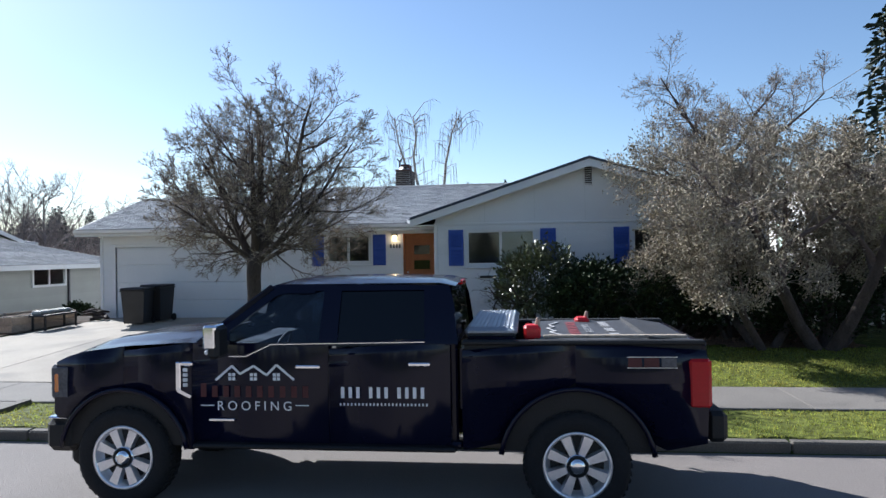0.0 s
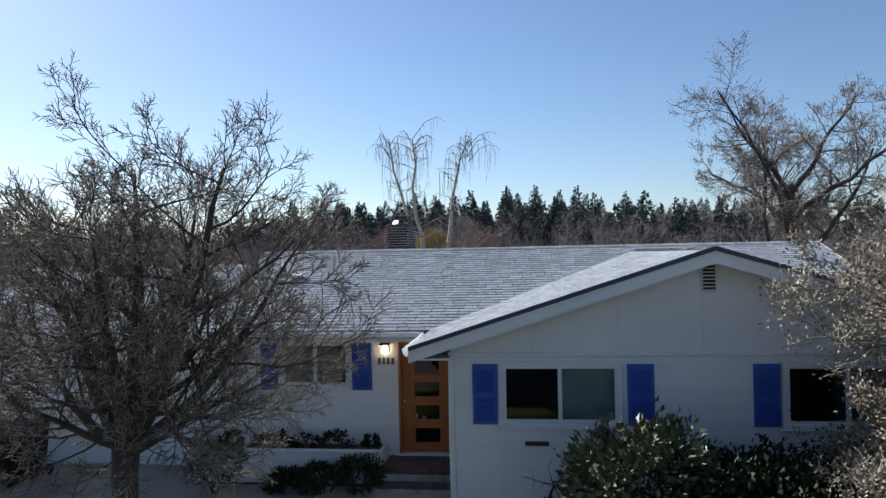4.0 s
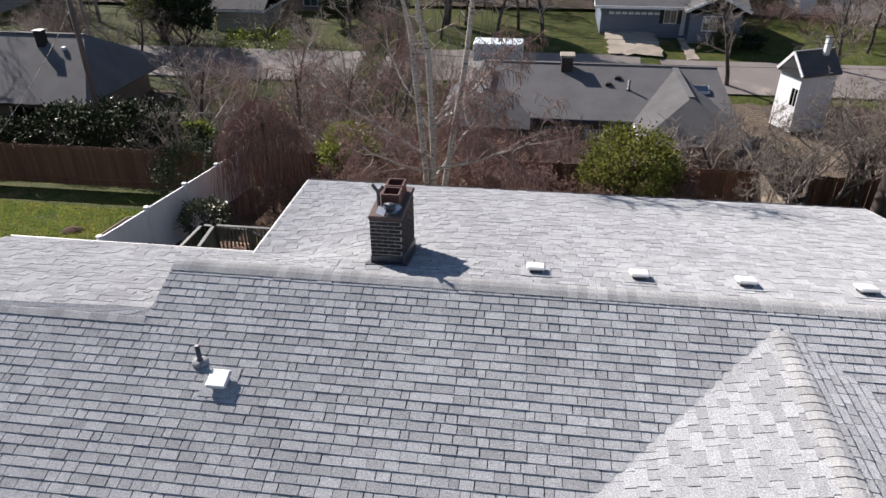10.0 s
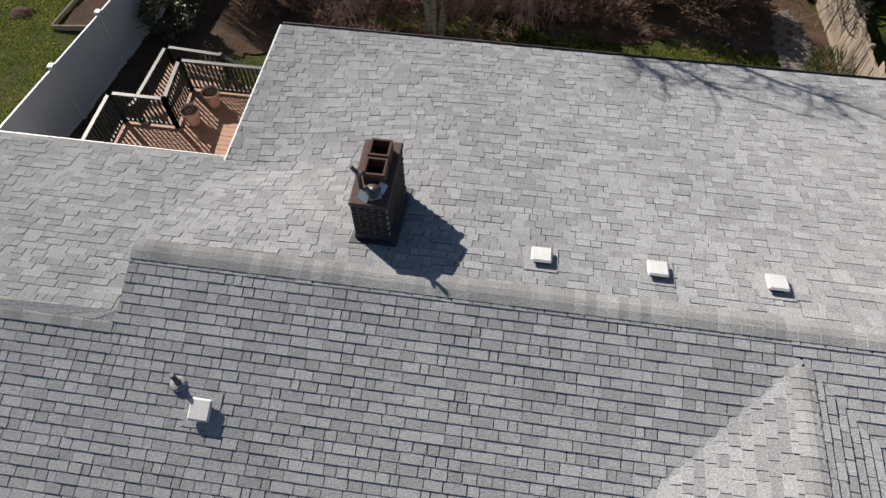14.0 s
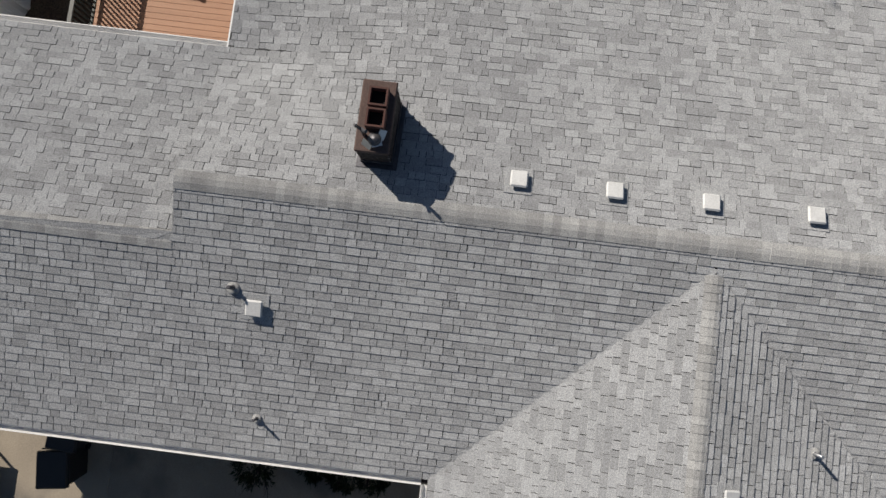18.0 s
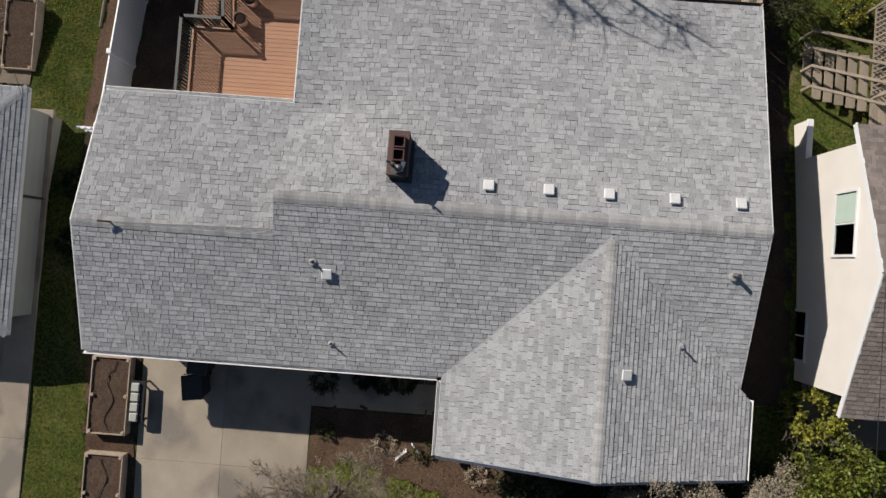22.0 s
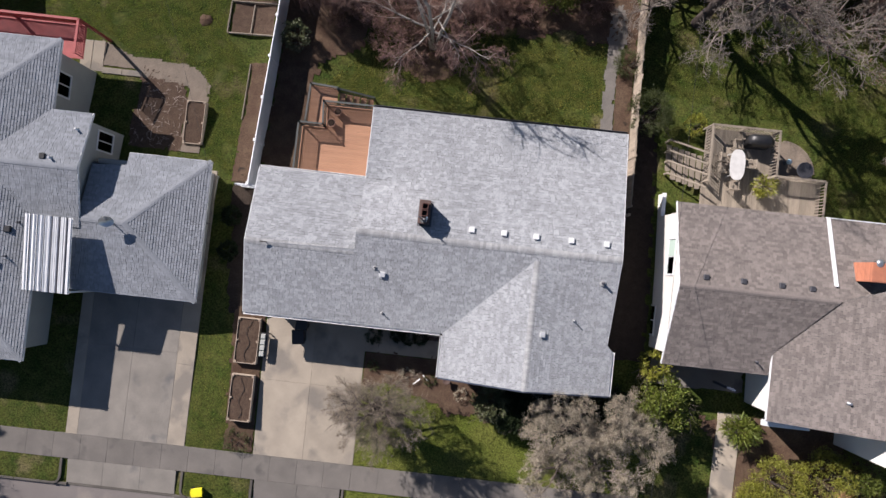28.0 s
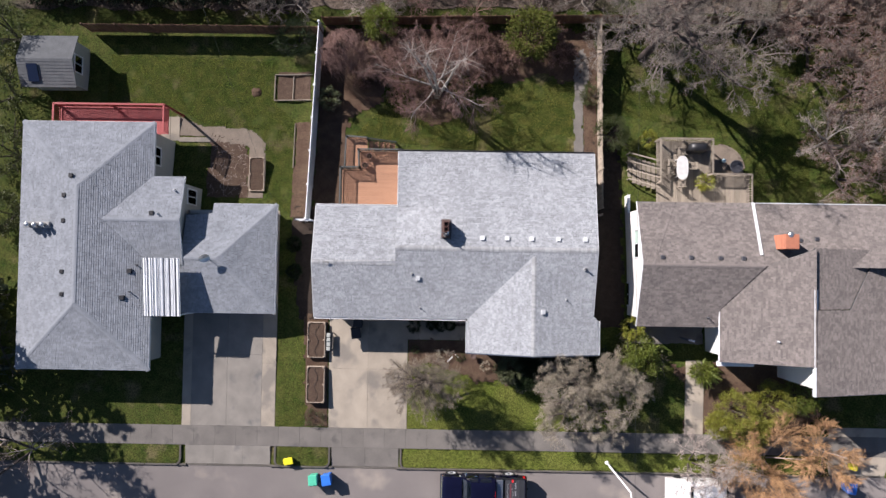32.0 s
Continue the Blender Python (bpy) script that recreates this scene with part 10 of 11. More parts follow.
lawn("lawn_grass", [(8.8, 33.6), (18.4, 32.2), (18.6, 27.8), (22.6, 28.4), (22.2, 38.0), (9.2, 38.0)], 620, 0.14, 407, "green back lawn of the brown-roofed house", material=M_BLADE_DEEP)
# ---- houses, gardens and woods behind ----
M_LITTER = mat("leaf_litter", (0.13, 0.102, 0.078), (0.085, 0.068, 0.055), 0.25, 0.98, 1.0, 6, grain=0.5, spec=0.1, stain=(0.07, 0.085, 0.03), stain_scale=0.12, stain_at=0.55)
M_PALEBOX = mat("trailer_pale_blue", (0.55, 0.62, 0.66), (0.48, 0.55, 0.6), 1.0, 0.4, grain=0.05)


def roof_on(parent, x0, x1, y0, y1, ze, zr, axis, material, hip0=0.0, hip1=0.0, thick=0.14, label=""):
    """A pitched roof with its ridge along axis, drawn in by hip0 and hip1 at its ends."""
    if axis == "x":
        r0, r1 = (x0 + hip0, (y0 + y1) / 2, zr), (x1 - hip1, (y0 + y1) / 2, zr)
        f = [(0, 1, 5, 4), (2, 3, 4, 5), (3, 0, 4), (1, 2, 5)]
    else:
        r0, r1 = ((x0 + x1) / 2, y0 + hip0, zr), ((x0 + x1) / 2, y1 - hip1, zr)
        f = [(1, 2, 5, 4), (3, 0, 4, 5), (0, 1, 4), (2, 3, 5)]
    top = [(x0, y0, ze), (x1, y0, ze), (x1, y1, ze), (x0, y1, ze), r0, r1]
    g = G()
    g.v = top + [(x, y, z - thick) for x, y, z in top]
    g.f = f + [tuple(i + 6 for i in q[::-1]) for q in f]
    for a, b in ((0, 1), (1, 2), (2, 3), (3, 0)):
        g.f.append((a, a + 6, b + 6, b))
    o = g.ob("roof", material, parent, label)
    cap = G().bar((r0[0], r0[1], zr), (r1[0], r1[1], zr), 0.28, 0.06)
    cap.ob("ridge_cap", material, o)
    return o


def walls_on(parent, x0, x1, y0, y1, zb, ze, zr, axis, material, gables=True):
    g = G().box(x0, x1, y0, y1, zb, ze)
    if gables:
        xm, ym = (x0 + x1) / 2, (y0 + y1) / 2
        if axis == "x":
            g.add([(x0, y0, ze), (x0, y1, ze), (x0, ym, zr - 0.2), (x1, y0, ze), (x1, y1, ze), (x1, ym, zr - 0.2)], [(0, 2, 1), (3, 4, 5), (0, 3, 5, 2), (1, 2, 5, 4)])
        else:
            g.add([(x0, y0, ze), (x1, y0, ze), (xm, y0, zr - 0.2), (x0, y1, ze), (x1, y1, ze), (xm, y1, zr - 0.2)], [(0, 1, 2), (3, 5, 4), (0, 2, 5, 3), (1, 4, 5, 2)])
    return g.ob("wall", material, parent)


def panel_door(parent, x0, x1, z0, z1, y, material, label="", rows=4, cols=1, name="door"):
    d = G().cbox(x0, x1, y - 0.05, y + 0.02, z0, z1, 0.01).ob(name, material, parent, label)
    w, h = (x1 - x0) / cols, (z1 - z0) / rows
    for i in range(cols):
        for j in range(rows):
            G().cbox(x0 + i * w + 0.06, x0 + (i + 1) * w - 0.06, y - 0.075, y - 0.045, z0 + j * h + 0.05, z0 + (j + 1) * h - 0.05, 0.01).ob("panel", material, d)
    return d


def trim_round(parent, x0, x1, y0, y1, z):
    edge_trim(parent, M_WHITE, ((x0, y0, z), (x1, y0, z)), ((x1, y0, z), (x1, y1, z)), ((x1, y1, z), (x0, y1, z)), ((x0, y1, z), (x0, y0, z)), w=0.04, h=0.18)


def back_house():
    e = thing("bungalow", (1.5, 52, -4.2), "taupe bungalow with dark grey hipped roofs behind the garden", "house")
    walls_on(e, -4.4, 7.4, 48.5, 56.6, -4.4, -1.45, 0.0, "x", M_TAUPE, False)
    roof_on(e, -6.2, 8.0, 47.6, 57.4, -1.3, 0.15, "x", M_FARROOF, 1.5, 0.4)
    walls_on(e, 3.6, 7.3, 45.8, 51, -4.4, -1.45, 0.0, "y", M_TAUPE, False)
    roof_on(e, 3.0, 7.9, 45.0, 52.6, -1.28, 0.1, "y", M_FARROOF, 2.3, 0)
    walls_on(e, -6.0, -2.6, 46.6, 51, -4.4, -1.45, 0.0, "y", M_TAUPE, False)
    roof_on(e, -6.5, -2.0, 45.9, 52.4, -1.28, -0.1, "y", M_FARROOF, 2.2, 0)
    trim_round(e, 3.0, 7.9, 45.0, 47.4, -1.3)
    edge_trim(e, M_TRIM_DARK, ((-2.0, 47.6, -1.32), (3.0, 47.6, -1.32)), w=0.05, h=0.16)
    for u in ((-1.2, 0.2), (1.9, 2.7)):
        plain_window(e, "-y", u[0], u[1], -3.3, -2.1, 48.5)
    plain_window(e, "-y", 4.4, 5.3, -3.6, -2.0, 45.8)
    plain_window(e, "-y", -5.2, -3.8, -3.4, -2.1, 46.6)
    panel_door(e, 0.75, 1.65, -4.2, -2.1, 48.5, M_WHITE, "white panelled door", 3, 2)
    c = G().cbox(-0.55, 0.05, 51.6, 52.3, -1.0, 0.75, 0.03).ob("chimney", M_BRICK, e)
    G().cbox(-0.65, 0.15, 51.5, 52.4, 0.66, 0.78, 0.03).ob("chimney_cap", M_CONCRETE, c)
    for x, y in ((-1.6, 53.5), (1.0, 53.6), (2.0, 53.5), (2.8, 53.4), (3.9, 53.3), (1.9, 50.6), (2.4, 51.2)):
        vent_box(e, x, y, 0.15 - 0.296 * abs(y - 52.5), M_TRIMBLACK, 0.16)
    vent_pipe(e, 2.9, 50.2, -0.5, 0.06, 0.5)
    sk = G().obox(Matrix.Translation((6.4, 50.3, -0.42)) @ Matrix.Rotation(radians(16), 4, "X"), 1.0, 0.6, 0.14, 0.03).ob("skylight", M_WHITE, e)
    G().obox(Matrix.Translation((6.4, 50.28, -0.34)) @ Matrix.Rotation(radians(16), 4, "X"), 0.86, 0.46, 0.02).ob("pane", M_SOLAR, sk)


def blue_house():
    e = thing("ranch_house", (9, 76, -2.7), "slate-blue ranch house with white trim and a wide garage", "house")
    walls_on(e, 3.0, 13.6, 72.4, 78.5, -3.0, -0.6, 0.8, "x", M_BLUEWALL)
    roof_on(e, 2.4, 14.1, 71.6, 79.3, -0.5, 0.9, "x", M_FARROOF, 0, 0)
    walls_on(e, 9.6, 13.4, 71.0, 75, -3.0, -0.6, 0.4, "y", M_BLUEWALL)
    roof_on(e, 9.1, 13.9, 70.4, 76.0, -0.5, 0.65, "y", M_FARROOF, 0, 0)
    edge_trim(e, M_WHITE, ((2.4, 71.6, -0.45), (9.1, 71.6, -0.45)), ((9.1, 70.4, -0.45), (11.5, 70.4, 0.7)), ((13.9, 70.4, -0.45), (11.5, 70.4, 0.7)), ((2.4, 71.6, -0.45), (2.4, 75.45, 0.95)), w=0.05, h=0.2)
    panel_door(e, 3.4, 7.6, -2.75, -0.85, 72.4, M_BLUEWALL, "slate-blue garage door with a row of panes", 4, 4, "garage_door")
    for i in range(8):
        G().cbox(3.6 + 0.5 * i, 4.0 + 0.5 * i, 72.3, 72.34, -1.2, -1.02, 0.005).ob("pane", M_WHITE, e)
    plain_window(e, "-y", 7.9, 8.8, -1.8, -0.85, 72.4)
    plain_window(e, "-y", 10.6, 12.1, -2.0, -1.0, 71.0, panes=3)
    for x in (7.68, 9.05):
        G().cbox(x - 0.17, x + 0.17, 72.33, 72.4, -1.85, -0.8, 0.01).ob("shutter", M_TRIMBLACK, e)
    panel_door(e, 9.2, 9.55, -2.75, -0.8, 72.38, M_WHITE, "", 3, 1)
    sk = G().cbox(8.6, 9.3, 74.0, 74.6, 0.3, 0.6, 0.03).ob("skylight", M_WHITE, e)
    G().cbox(8.68, 9.22, 74.08, 74.52, 0.6, 0.62, 0.01).ob("pane", M_SOLAR, sk)
    vent_box(e, 6.6, 74.2, 0.4, M_TRIMBLACK, 0.15)
    vent_pipe(e, 7.0, 73.4, 0.1, 0.05, 0.35)


def garage_house():
    e = thing("garage", (-27, 74, -3), "pale grey-green garage with a dark grey gable roof", "house")
    walls_on(e, -29.0, -25.0, 71.6, 77.0, -3.2, -1.3, 0.1, "x", M_LWALL)
    roof_on(e, -29.6, -24.4, 71.0, 77.6, -1.25, 0.35, "x", M_FARROOF)
    trim_round(e, -29.6, -24.4, 71.0, 77.6, -1.3)
    panel_door(e, -28.7, -25.6, -3.1, -1.7, 71.6, M_LWALL, "pale grey-green garage door", 4, 3, "garage_door")
    h = thing("long_house", (-20, 82, -3), "long low grey-roofed house beside the garage", "house")
    walls_on(h, -28.0, -17.5, 79.0, 86.0, -3.2, -1.1, 0.3, "x", M_TAUPE)
    roof_on(h, -28.6, -16.9, 78.2, 86.8, -1.0, 0.5, "x", M_RROOF)
    plain_window(h, "-y", -23.6, -22.3, -2.4, -1.4, 79.0)
    plain_window(h, "-y", -20.6, -19.4, -2.4, -1.4, 79.0)


def left_back_house():
    e = thing("bungalow", (-33, 52, -4.2), "dark-roofed bungalow with a broad chimney stack", "house")
    walls_on(e, -41, -28.4, 50.8, 58.6, -4.6, -2.5, 0.2, "x", M_TAUPE, False)
    roof_on(e, -42, -27.2, 49.6, 59.8, -2.4, 0.4, "x", M_FARROOF, 0.0, 2.5)
    edge_trim(e, M_TRIMBLACK, ((-42, 49.6, -2.42), (-27.2, 49.6, -2.42)), w=0.05, h=0.16)
    c = G().cbox(-32.3, -31.8, 53.6, 54.1, -1.0, 0.75, 0.03).ob("chimney", M_TRIMBLACK, e, "dark boxed chimney")
    G().cbox(-32.36, -31.74, 53.54, 54.16, 0.75, 0.8, 0.02).ob("chimney_cap", M_LEAD, c)
    vent_box(e, -35.0, 51.4, -1.25, M_VENT, 0.16)
    vent_box(e, -30.4, 53.4, -0.2, M_VENT, 0.14)
    plain_window(e, "-y", -33.0, -31.4, -3.8, -2.9, 50.8)
    plain_window(e, "-y", -30.4, -29.2, -3.8, -2.9, 50.8)


def white_gable():
    e = thing("cottage", (12.7, 56.0, -3.9), "narrow white gabled cottage with a small window", "house")
    walls_on(e, 11.6, 13.75, 56.0, 59.0, -4.3, -0.5, 0.55, "y", M_VINYL)
    roof_on(e, 11.35, 13.95, 55.8, 59.2, -0.55, 0.72, "y", M_FARROOF)
    edge_trim(e, M_WHITE, ((11.35, 55.8, -0.5), (12.65, 55.8, 0.76)), ((13.95, 55.8, -0.5), (12.65, 55.8, 0.76)), w=0.06, h=0.2)
    plain_window(e, "-y", 13.1, 13.7, -2.6, -1.5, 56.0)
    e.rotation_euler.z = radians(-66)
    e.scale = (0.8, 0.8, 0.9)
    c = G().cbox(12.85, 13.15, 58.0, 58.4, 0.4, 1.5, 0.02).ob("chimney", M_WHITE, e)
    G().cbox(12.78, 13.22, 57.93, 58.47, 1.5, 1.58, 0.02).ob("chimney_cap", M_LEAD, c)


def far_house(x, y, w, d, h, wall, roof, label, axis="x"):
    z = gz(x, y)
    e = thing("far_house", (x, y, z), label, "house", "houses at the foot of the hill")
    walls_on(e, x - w / 2, x + w / 2, y - d / 2, y + d / 2, z - 0.3, z + h, z + h + d * 0.16, axis, wall)
    roof_on(e, x - w / 2 - 0.5, x + w / 2 + 0.5, y - d / 2 - 0.5, y + d / 2 + 0.5, z + h + 0.05, z + h + d * 0.18, axis, roof)
    for k in (-0.28, 0.05, 0.3):
        plain_window(e, "-y", x + k * w - 0.6, x + k * w + 0.6, z + h - 1.5, z + h - 0.4, y - d / 2)


back_house()
blue_house()
garage_house()
left_back_house()
white_gable()
for q in ((-47.0, 96, 14, 8, 2.4, M_LWALL, M_LROOF, "long pale-walled house with a grey roof"), (-32.0, 101, 11, 8, 2.3, M_TAUPE, M_LROOF, "low taupe house with a pale grey roof"), (-17.0, 104, 12, 8, 2.4, M_CREAM, M_LROOF, "low cream house with a pale grey roof"),
          (4.5, 92, 7, 7, 2.4, M_BLUEWALL, M_FARROOF, "blue house with a dark gable roof"), (14.5, 95, 6.5, 7, 2.5, M_WHITE, M_LROOF, "small white house with a pale roof"), (-5.0, 90, 8, 6, 2.2, M_PALEBOX, M_LROOF, "pale blue outbuilding among bare trees"), (-58.0, 78, 12, 8, 2.3, M_LWALL, M_LROOF, "pale grey house among bare trees"), (25.0, 84, 9, 7, 2.4, M_WHITE, M_RROOF, "small white house behind the trees")):
    far_house(*q, axis="y" if q[2] == 7 else "x")


def trailer():
    z = gz(-4.4, 61.5) + 0.1
    e = thing("box_trailer", (-4.4, 61.5, z), "pale blue box trailer parked on the back street", "trailer")
    G().cbox(-6.1, -2.8, 60.6, 62.4, z + 0.55, z + 2.6, 0.06).ob("body", M_PALEBOX, e)
    G().cbox(-6.1, -2.8, 60.75, 62.25, z + 0.4, z + 0.56, 0.02).ob("chassis", M_TRIMBLACK, e)
    for x in (-5.0, -4.2):
        for y in (60.7, 62.3):
            G().lathe([(0.0, -0.1), (0.3, -0.1), (0.33, 0), (0.3, 0.1), (0.0, 0.1)], (0, 0, 0), 14, Matrix.Translation((x, y, z + 0.33)) @ Matrix.Rotation(radians(90), 4, "X")).ob("wheel", M_RUBBER, e)
    G().bar((-2.8, 61.5, z + 0.5), (-1.7, 61.5, z + 0.45), 0.1, 0.1).ob("drawbar", M_LEAD, e)


trailer()
draped("garden_soil", [(-15.5, 42.0), (46, 42.0), (46, 60), (8.5, 60), (8.5, 46.5), (-8, 44.5), (-15.5, 46)], M_LITTER, 0.05, 0.8, "brown leaf litter under the bare garden trees")
draped("garden_soil", [(-60, 41.8), (-15.5, 41.8), (-15.5, 49), (-26, 49), (-26, 59), (-60, 59)], M_LITTER, 0.05, 0.8, "dark soil under the shrubs behind the fence")
draped("drive_far", [(3.6, 67), (7.6, 67), (7.4, 72.3), (3.4, 72.3)], M_CONCRETE, 0.12, 0.5, "tan concrete drive of the blue house", "drive")
draped("path_far", [(9.0, 67), (9.9, 67), (9.6, 71.9), (9.1, 71.9)], M_CONCRETE, 0.12, 0.3, "tan concrete path of the blue house", "path")
_wf = G()
_fx, _fy = [-2500, -400, -140, -100, -70, -45, -25, -10, 5, 20, 35, 55, 80, 120, 400, 2500], [79.6, 95, 110, 125, 140, 160, 180, 210, 250, 400, 2500]
_wf.v = [(x, y, gz(x, y) + 0.25) for y in _fy for x in _fx]
_wf.f = [(j * 16 + i, j * 16 + i + 1, j * 16 + 17 + i, j * 16 + 16 + i) for j in range(10) for i in range(15)]
tagged(_wf.ob("woodland_floor", M_LITTER, None, "", True), "brown wooded hillside floor", "ground", kind="structure")


# woods: a few trees of each kind, set out again and again
def set_out(e, x, y, rng, s0=0.8, s1=1.2, tall=1.0, z=None):
    s = rng.uniform(s0, s1)
    return copy_thing(e, Matrix.Translation((x, y, gz(x, y) if z is None else z)) @ Matrix.Rotation(rng.uniform(0, 6.28), 4, "Z") @ Matrix.Diagonal((s, s, s * tall, 1)))


FARTREE = [dict(seg=6, wob=0.1, up=0.03, k=6, tip=0.3), dict(num=14, len=0.5, ang=44, rr=0.5, rmin=0.03, seg=4, wob=0.22, up=0.1, k=4, tip=0.35), dict(num=7, len=0.5, ang=42, rr=0.5, rmin=0.022, seg=3, wob=0.3, up=0.06, k=3, tip=0.5), dict(num=6, len=0.55, ang=45, rr=0.6, rmin=0.016, seg=2, wob=0.3, up=0.05, k=3, tip=0.6)]
FARTREE[1]["from"] = 0.06
BRUSH = [dict(seg=4, wob=0.2, up=0.0, k=4, tip=0.4), dict(num=7, len=0.6, ang=40, rr=0.5, rmin=0.012, seg=3, wob=0.3, up=0.05, k=3, tip=0.4), dict(num=7, len=0.55, ang=45, rr=0.6, rmin=0.010, seg=3, wob=0.32, up=0.0, k=3, tip=0.6)]
MID = [dict(seg=5, wob=0.15, up=0.02, k=6, tip=0.4), dict(num=8, len=0.7, ang=46, rr=0.55, rmin=0.02, seg=4, wob=0.25, up=0.06, k=4, tip=0.3), dict(num=7, len=0.5, ang=46, rr=0.5, rmin=0.012, seg=4, wob=0.3, up=0.02, k=3, tip=0.4), dict(num=7, len=0.55, ang=46, rr=0.6, rmin=0.009, seg=2, wob=0.32, k=3, tip=0.6)]
MID[1]["from"] = 0.3


def woods():
    rng = random.Random(77)
    FW = [M_WOODS_HAZE] * 2
    firs = []
    for i in range(4):
        x, y = -52 + 26 * i, 176 + 5 * i
        e = thing("fir_tree", (x, y, gz(x, y)), "dark fir on the wooded hillside", "tree", "hillside firs")
        h, r = (14, 15.5, 12.5, 14.5)[i], (5.4, 6.2, 4.6, 5.6)[i]
        z = gz(x, y)
        G().tube([(x, y, z - 0.3), (x, y, z + h * 0.96)], [0.3, 0.05], 6).ob("trunk", M_BARK, e)
        rs = np.random.RandomState(300 + i)
        P, O = [], []
        for t in range(38):
            f = t / 38
            rr = r * (1 - f) ** 1.05 * rs.uniform(0.5, 1.3) + 0.02
            for k in range(int(2 + 27 * (1 - f))):
                a = rs.uniform(0, 6.28)
                for q in (0.3, 0.55, 0.78, 0.95):
                    d = rr * q * rs.uniform(0.85, 1.1)
                    P.append((d * math.cos(a), d * math.sin(a), h * (0.05 + 0.95 * f) - 0.35 * d + rs.normal(0, 0.15)))
                    O.append((math.cos(a), math.sin(a), -0.3))
        P, O = np.array(P), np.array(O)
        tagged(leaves("needles", M_NEEDLE_HAZE, e, P + np.array([x, y, z]), O, 0.66, 0.3, 300 + i, 0.1, 0.0, spread=0.7), kind="stuff")
        firs.append(e)
    bare = []
    for i in range(4):
        x, y = -60 + 24 * i, 118 + 7 * i
        e, _ = bare_tree("woodland_tree", x, y, "bare brown woodland tree on the hillside", 320 + i, 10.5, 0.2, FARTREE, FW, group="hillside bare trees")
        bare.append(e)
    # the hillside: firs along the crest, bare trees below them
    for k in range(230):
        x = rng.uniform(-150, 95)
        y = rng.uniform(150, 235)
        if -125 < x < -70 and rng.random() < 0.5:
            continue
        k = 0.78 if x > 18 else 1.0
        set_out(rng.choice(firs), x, y, rng, 0.6 * k, 1.15 * k)
    for k in range(95):
        x = -230 + 4.2 * k + rng.uniform(-4, 4)
        k = 0.62 if x > 12 or x < -75 else 1.0
        set_out(rng.choice(firs), x, rng.uniform(255, 330), rng, 0.7 * k, 1.3 * k)
    for x in (-20, -14, -9, -3, 4, 13, 15, 26, 29, -48, -55):
        set_out(rng.choice(firs), x, rng.uniform(160, 172), rng, 0.9, 1.12)
    for k in range(48):
        set_out(rng.choice(firs), rng.uniform(-62, 46), rng.uniform(138, 160), rng, 0.7, 1.0)
    set_out(firs[1], 17.5, 112, rng, 0.98, 1.0)
    set_out(firs[3], 30, 118, rng, 0.9, 1.0)
    for k in range(270):
        y = rng.uniform(88, 165)
        set_out(rng.choice(bare), rng.uniform(-0.8, 0.55) * (y + 10), y, rng, 0.5, 0.95)
    for k in range(26):
        set_out(rng.choice(bare), rng.uniform(-72, -40), rng.uniform(58, 98), rng, 0.7, 1.15)
    for x, y, k in ((-42, 53, 1.1), (-50, 50, 1.2), (-46, 62, 1.2), (-56, 58, 1.1), (-37, 66, 0.9), (-62, 66, 1.1)):
        set_out(rng.choice(bare), x, y, rng, k, k + 0.05)
    # across the street: unseen firs added to dim the facade, seen only in the truck's paint and the windows
    for k in range(24):
        x = -69 + 6 * k + rng.uniform(-2, 2)
        set_out(rng.choice(firs), x, rng.uniform(-46, -30), rng, 0.45, 0.7)
    # garden trees and brush between the streets
    mids = []
    for i, (m, lab) in enumerate(((M_TWIGGREY, "grey bare garden tree with fine twigs"), (M_TWIG, "brown bare garden tree with fine twigs"), (M_PALETWIG, "pale bare garden tree with fine twigs"))):
        x, y = ((-21.5, 52.0), (20.0, 52.0), (-9.5, 54.0))[i]
        e, _ = bare_tree("garden_tree", x, y, lab, 340 + i, 4.2, 0.13, MID, [M_BARK, m], group="bare garden trees")
        mids.append(e)
    spots = [(-24, 56), (-19, 47), (-15, 50), (-12, 48.5), (-17.5, 58), (-9, 47), (-11.5, 58.5), (-13.5, 69), (-17, 70), (-9.5, 69.5), (-5, 68.5), (-1.5, 69), (-3.5, 73), (-8, 74), (-15, 76), (15.5, 47), (17.5, 54), (16.5, 60), (20.5, 46.5), (23, 52), (26, 57), (28, 49), (30, 54), (33, 46), (36, 52), (39, 47), (19, 66), (22.5, 70), (27, 66), (31, 72), (36, 68), (41, 60), (33, 60), (-31, 62.5), (-37, 64), (-43, 60), (-46, 52), (-50, 47), (-39, 46), (-34, 74), (-42, 80), (-21, 76), (18, 82), (1.5, 84), (-12, 86), (11, 62.5), (35, 78), (-3, 80), (-28, 90), (-40, 88), (28, 92), (38, 88)]
    for x, y in spots:
        set_out(rng.choice(mids), x, y, rng, 0.8, 1.35)
    for k in range(46):
        x, y = rng.uniform(-55, 40), rng.uniform(80, 96)
        set_out(rng.choice(mids), x, y, rng, 0.9, 1.5)
    brush = []
    for i, (m, lab) in enumerate(((M_TWIGRED, "tangled red-brown leafless brush"), (M_PALETWIG, "tangled pale tan leafless brush"), (M_TWIG, "tangled dull brown leafless brush"))):
        x, y = ((-4, 44.6), (12.2, 45.0), (-12.8, 45.0))[i]
        e, _ = bare_tree("brush", x, y, lab, 360 + i, 2.3, 0.04, BRUSH, [m], stems=8, spread=0.8, category="shrub", group="leafless brush")
        brush.append(e)
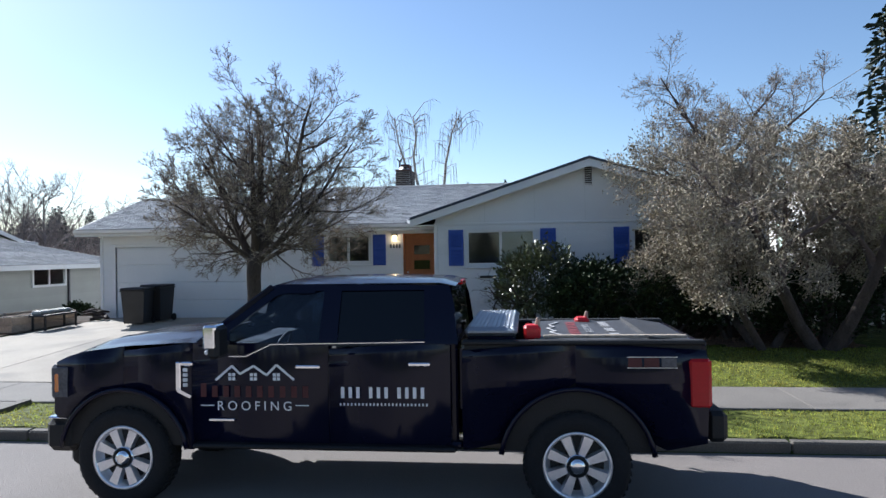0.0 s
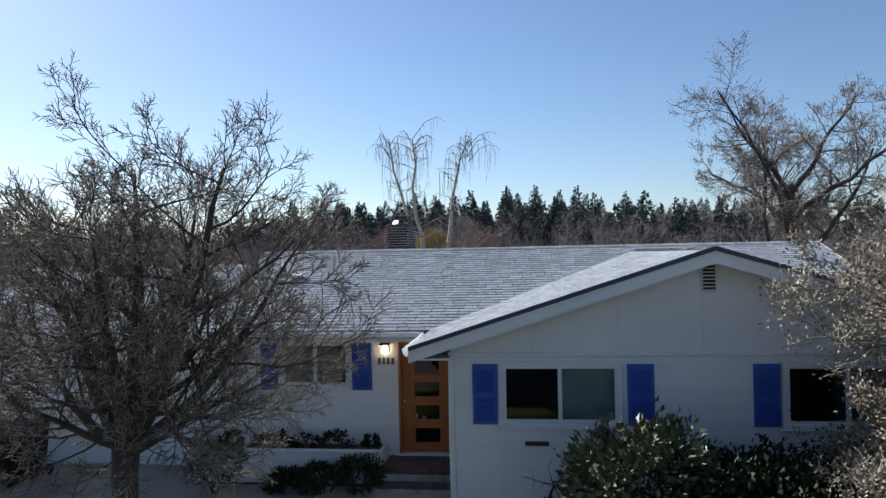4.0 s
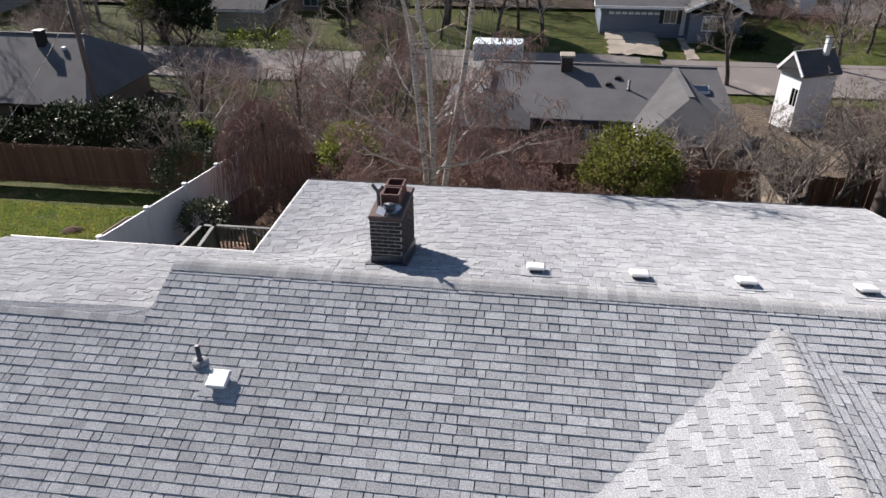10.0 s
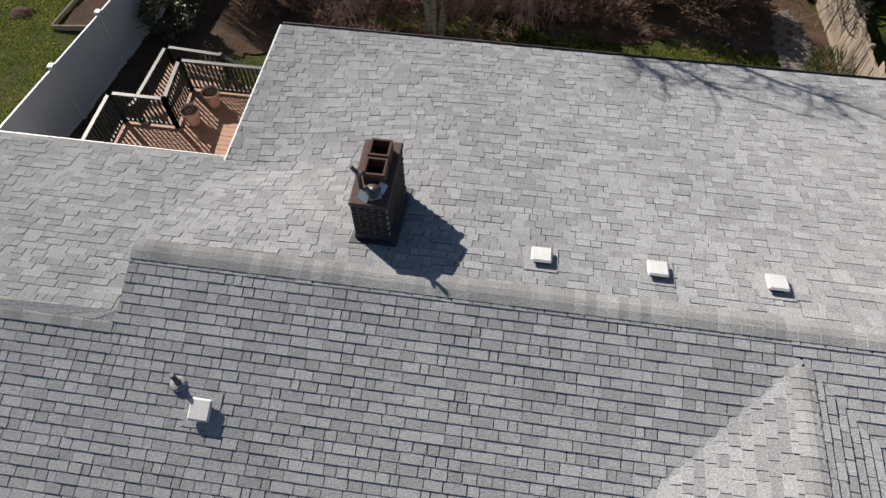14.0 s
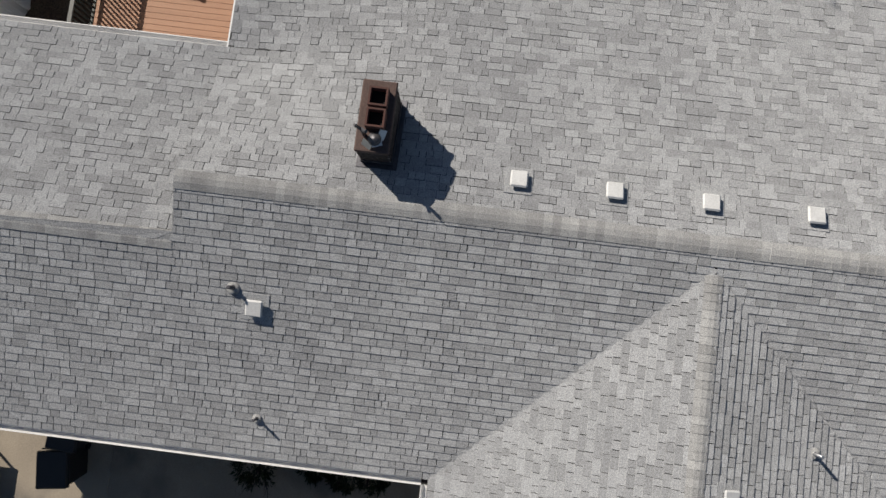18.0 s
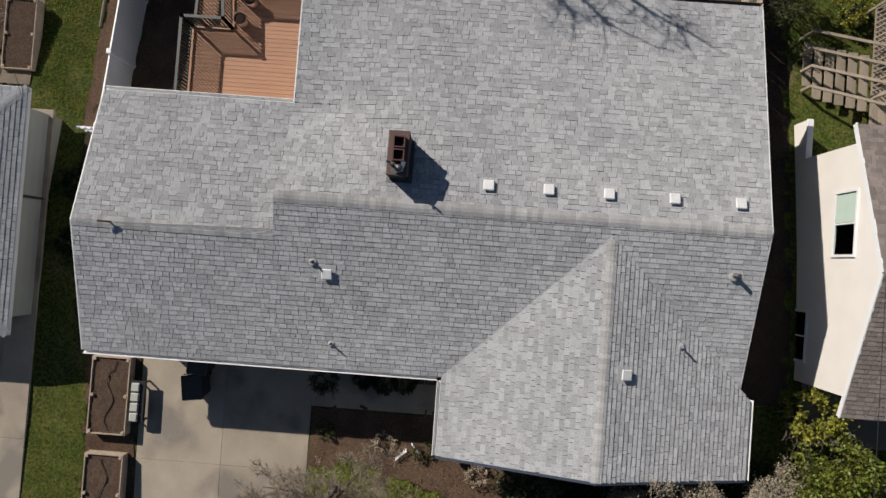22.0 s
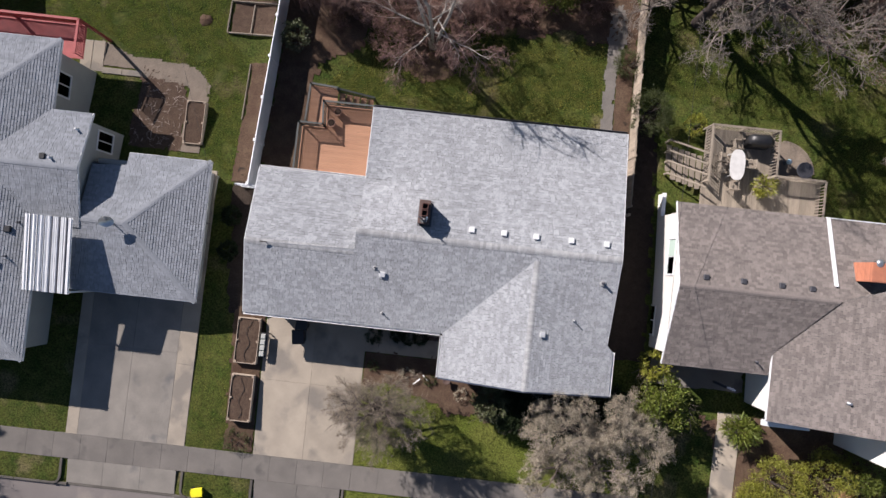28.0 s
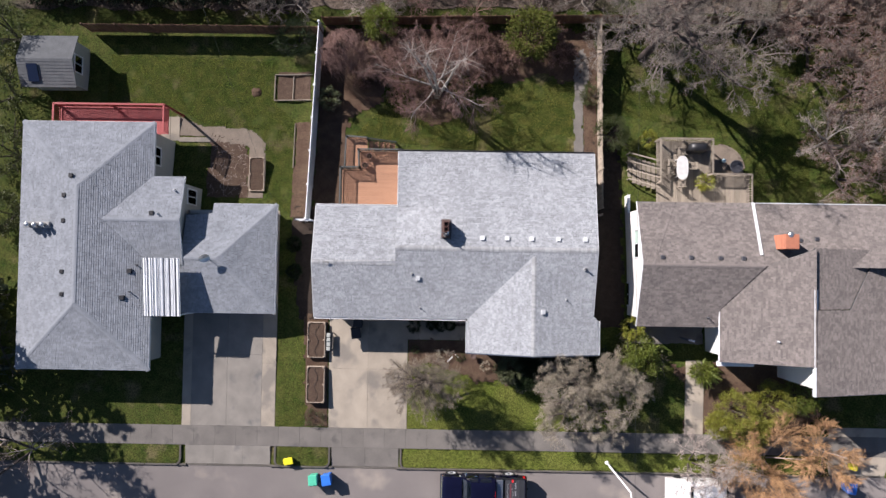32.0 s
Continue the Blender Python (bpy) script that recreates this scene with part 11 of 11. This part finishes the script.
    for k in range(150):
        x, y = rng.choice(((rng.uniform(-14, 8), rng.uniform(41.8, 45.5)), (rng.uniform(8.6, 40), rng.uniform(43, 60)), (rng.uniform(-60, -10), rng.uniform(66.5, 70)), (rng.uniform(-25, -7), rng.uniform(47, 60)), (rng.uniform(13, 45), rng.uniform(67, 84))))
        if (-29.8 < x < -24 and y > 66) or (8 < x < 15.5 and 46 < y < 60):
            continue
        set_out(rng.choice(brush), x, y, rng, 0.7, 1.3)
    for k in range(150):
        y = rng.uniform(84, 150)
        set_out(rng.choice(brush), rng.uniform(-0.75, 0.5) * (y + 10), y, rng, 1.6, 2.8)
    # a yellow willow
    x, y = -9.6, 74.0
    z = gz(x, y)
    e = thing("willow_tree", (x, y, z), "tall weeping willow with yellow twigs", "tree")
    G().tube([(x, y, z - 0.2), (x + 0.3, y, z + 3), (x, y, z + 7)], [0.35, 0.28, 0.12], 7).ob("trunk", M_BARK, e)
    w = G()
    for k in range(900):
        a, q = rng.uniform(0, 6.28), 3.6 * math.sqrt(rng.random())
        top = z + 9.6 * (1.0 - 0.35 * (q / 3.6) ** 2) + rng.uniform(-0.6, 0.4)
        ex, ey = x + q * math.cos(a), y + q * math.sin(a)
        w.tube([(x + 0.4 * q * math.cos(a), y + 0.4 * q * math.sin(a), top - 0.5), (ex, ey, top), (ex + rng.uniform(-0.2, 0.2), ey, top - rng.uniform(2, 5.5))], [0.03, 0.022, 0.012], 3, False)
    tagged(w.ob("weeping_crown", M_WILLOW, e), kind="stuff")
    # evergreens behind the fence
    bush("laurel_tree", -32.2, 68.5, 2.1, 7.9, "tall yellow-green broadleaf evergreen", M_LEAF_BACK, 401, 260, 26, 0.26, 0.3, category="tree", lobes=3)
    bush("laurel_tree", -29.8, 67.8, 2.0, 5.4, "dark broadleaf evergreen beside the garage", M_LEAF_DARK, 402, 130, 22, 0.32, 0.3, category="tree", lobes=2)
    bush("rhododendron", -24.2, 45.4, 1.8, 3.4, "large glossy rhododendron behind the cedar fence", M_LEAF_RHODO, 403, 190, 26, 0.19, 0.25, lobes=2)
    bush("rhododendron", -20.8, 45.2, 1.9, 3.0, "large dark rhododendron behind the cedar fence", M_LEAF_DARK, 404, 170, 26, 0.19, 0.25, lobes=2)
    bush("rhododendron", -29.6, 44.4, 2.0, 2.7, "dark dense shrub behind the cedar fence", M_LEAF_RHODO, 405, 170, 26, 0.17, 0.28, lobes=2)
    bush("rhododendron", -34.2, 44.2, 2.0, 2.8, "dark dense shrub behind the cedar fence", M_LEAF_OLIVE, 406, 170, 26, 0.17, 0.28, lobes=2)
    # hedge row added to cast shade on the soil strip along the fence
    for k in range(7):
        bush("evergreen_hedge", -35.5 + 2.9 * k, 42.9, 1.7, 2.6 + 0.5 * (k % 3), "tall dark evergreen hedge behind the cedar fence", M_LEAF_DARK, 430 + k, 120, 22, 0.17, 0.3, group="evergreen hedge", ry=1.0)
    bush("laurel_bush", -17.8, 44.0, 0.9, 2.6, "yellow-green shrub behind the cedar fence", M_LEAF_LAUREL, 407, 90, 24, 0.17, 0.3)
    bush("laurel_bush", 1.6, 46.0, 1.1, 2.0, "bright yellow-green laurel before the taupe bungalow", M_LEAF_BACK, 408, 120, 24, 0.2, 0.3)
    bush("laurel_bush", 3.2, 44.6, 1.1, 1.7, "bright yellow-green laurel before the taupe bungalow", M_LEAF_YELLOW, 409, 90, 24, 0.18, 0.3)
    bush("foundation_shrub", 12.2, 70.0, 1.0, 1.2, "clipped shrub before the blue house", M_LEAF_OLIVE, 410, 60, 20, 0.18, 0.3)
    bush("foundation_shrub", 14.2, 70.0, 0.9, 1.0, "clipped shrub before the blue house", M_LEAF_DARK, 411, 60, 20, 0.18, 0.3)
    bush("garden_evergreen", -18.5, 73.5, 1.4, 3.2, "dark evergreen beside the long house", M_LEAF_DARK, 412, 90, 20, 0.25, 0.3)
    bush("garden_evergreen", 18.2, 86, 3.0, 6.0, "broad dark evergreen behind the blue house", M_LEAF_OLIVE, 413, 140, 20, 0.4, 0.3, lobes=3)
    bush("garden_evergreen", 9.2, 87, 2.2, 4.4, "dark evergreen behind the blue house", M_LEAF_DARK, 414, 110, 20, 0.35, 0.3, lobes=2)
    bush("low_evergreen", 17.2, 44.6, 1.5, 1.1, "low yellow-green ground cover by the fence", M_LEAF_YELLOW, 415, 80, 20, 0.16, 0.3)
    bush("low_evergreen", -24.0, 64.0 + 3.6, 3.0, 1.0, "rough green verge scrub on the back street", M_LEAF_LAUREL, 416, 90, 20, 0.2, 0.2)


woods()
# ---- single shingles, last ----
for s, rf in ROOF_SINGLES:
    s.ob("shingle", M_SHINGLE_ONE, rf)
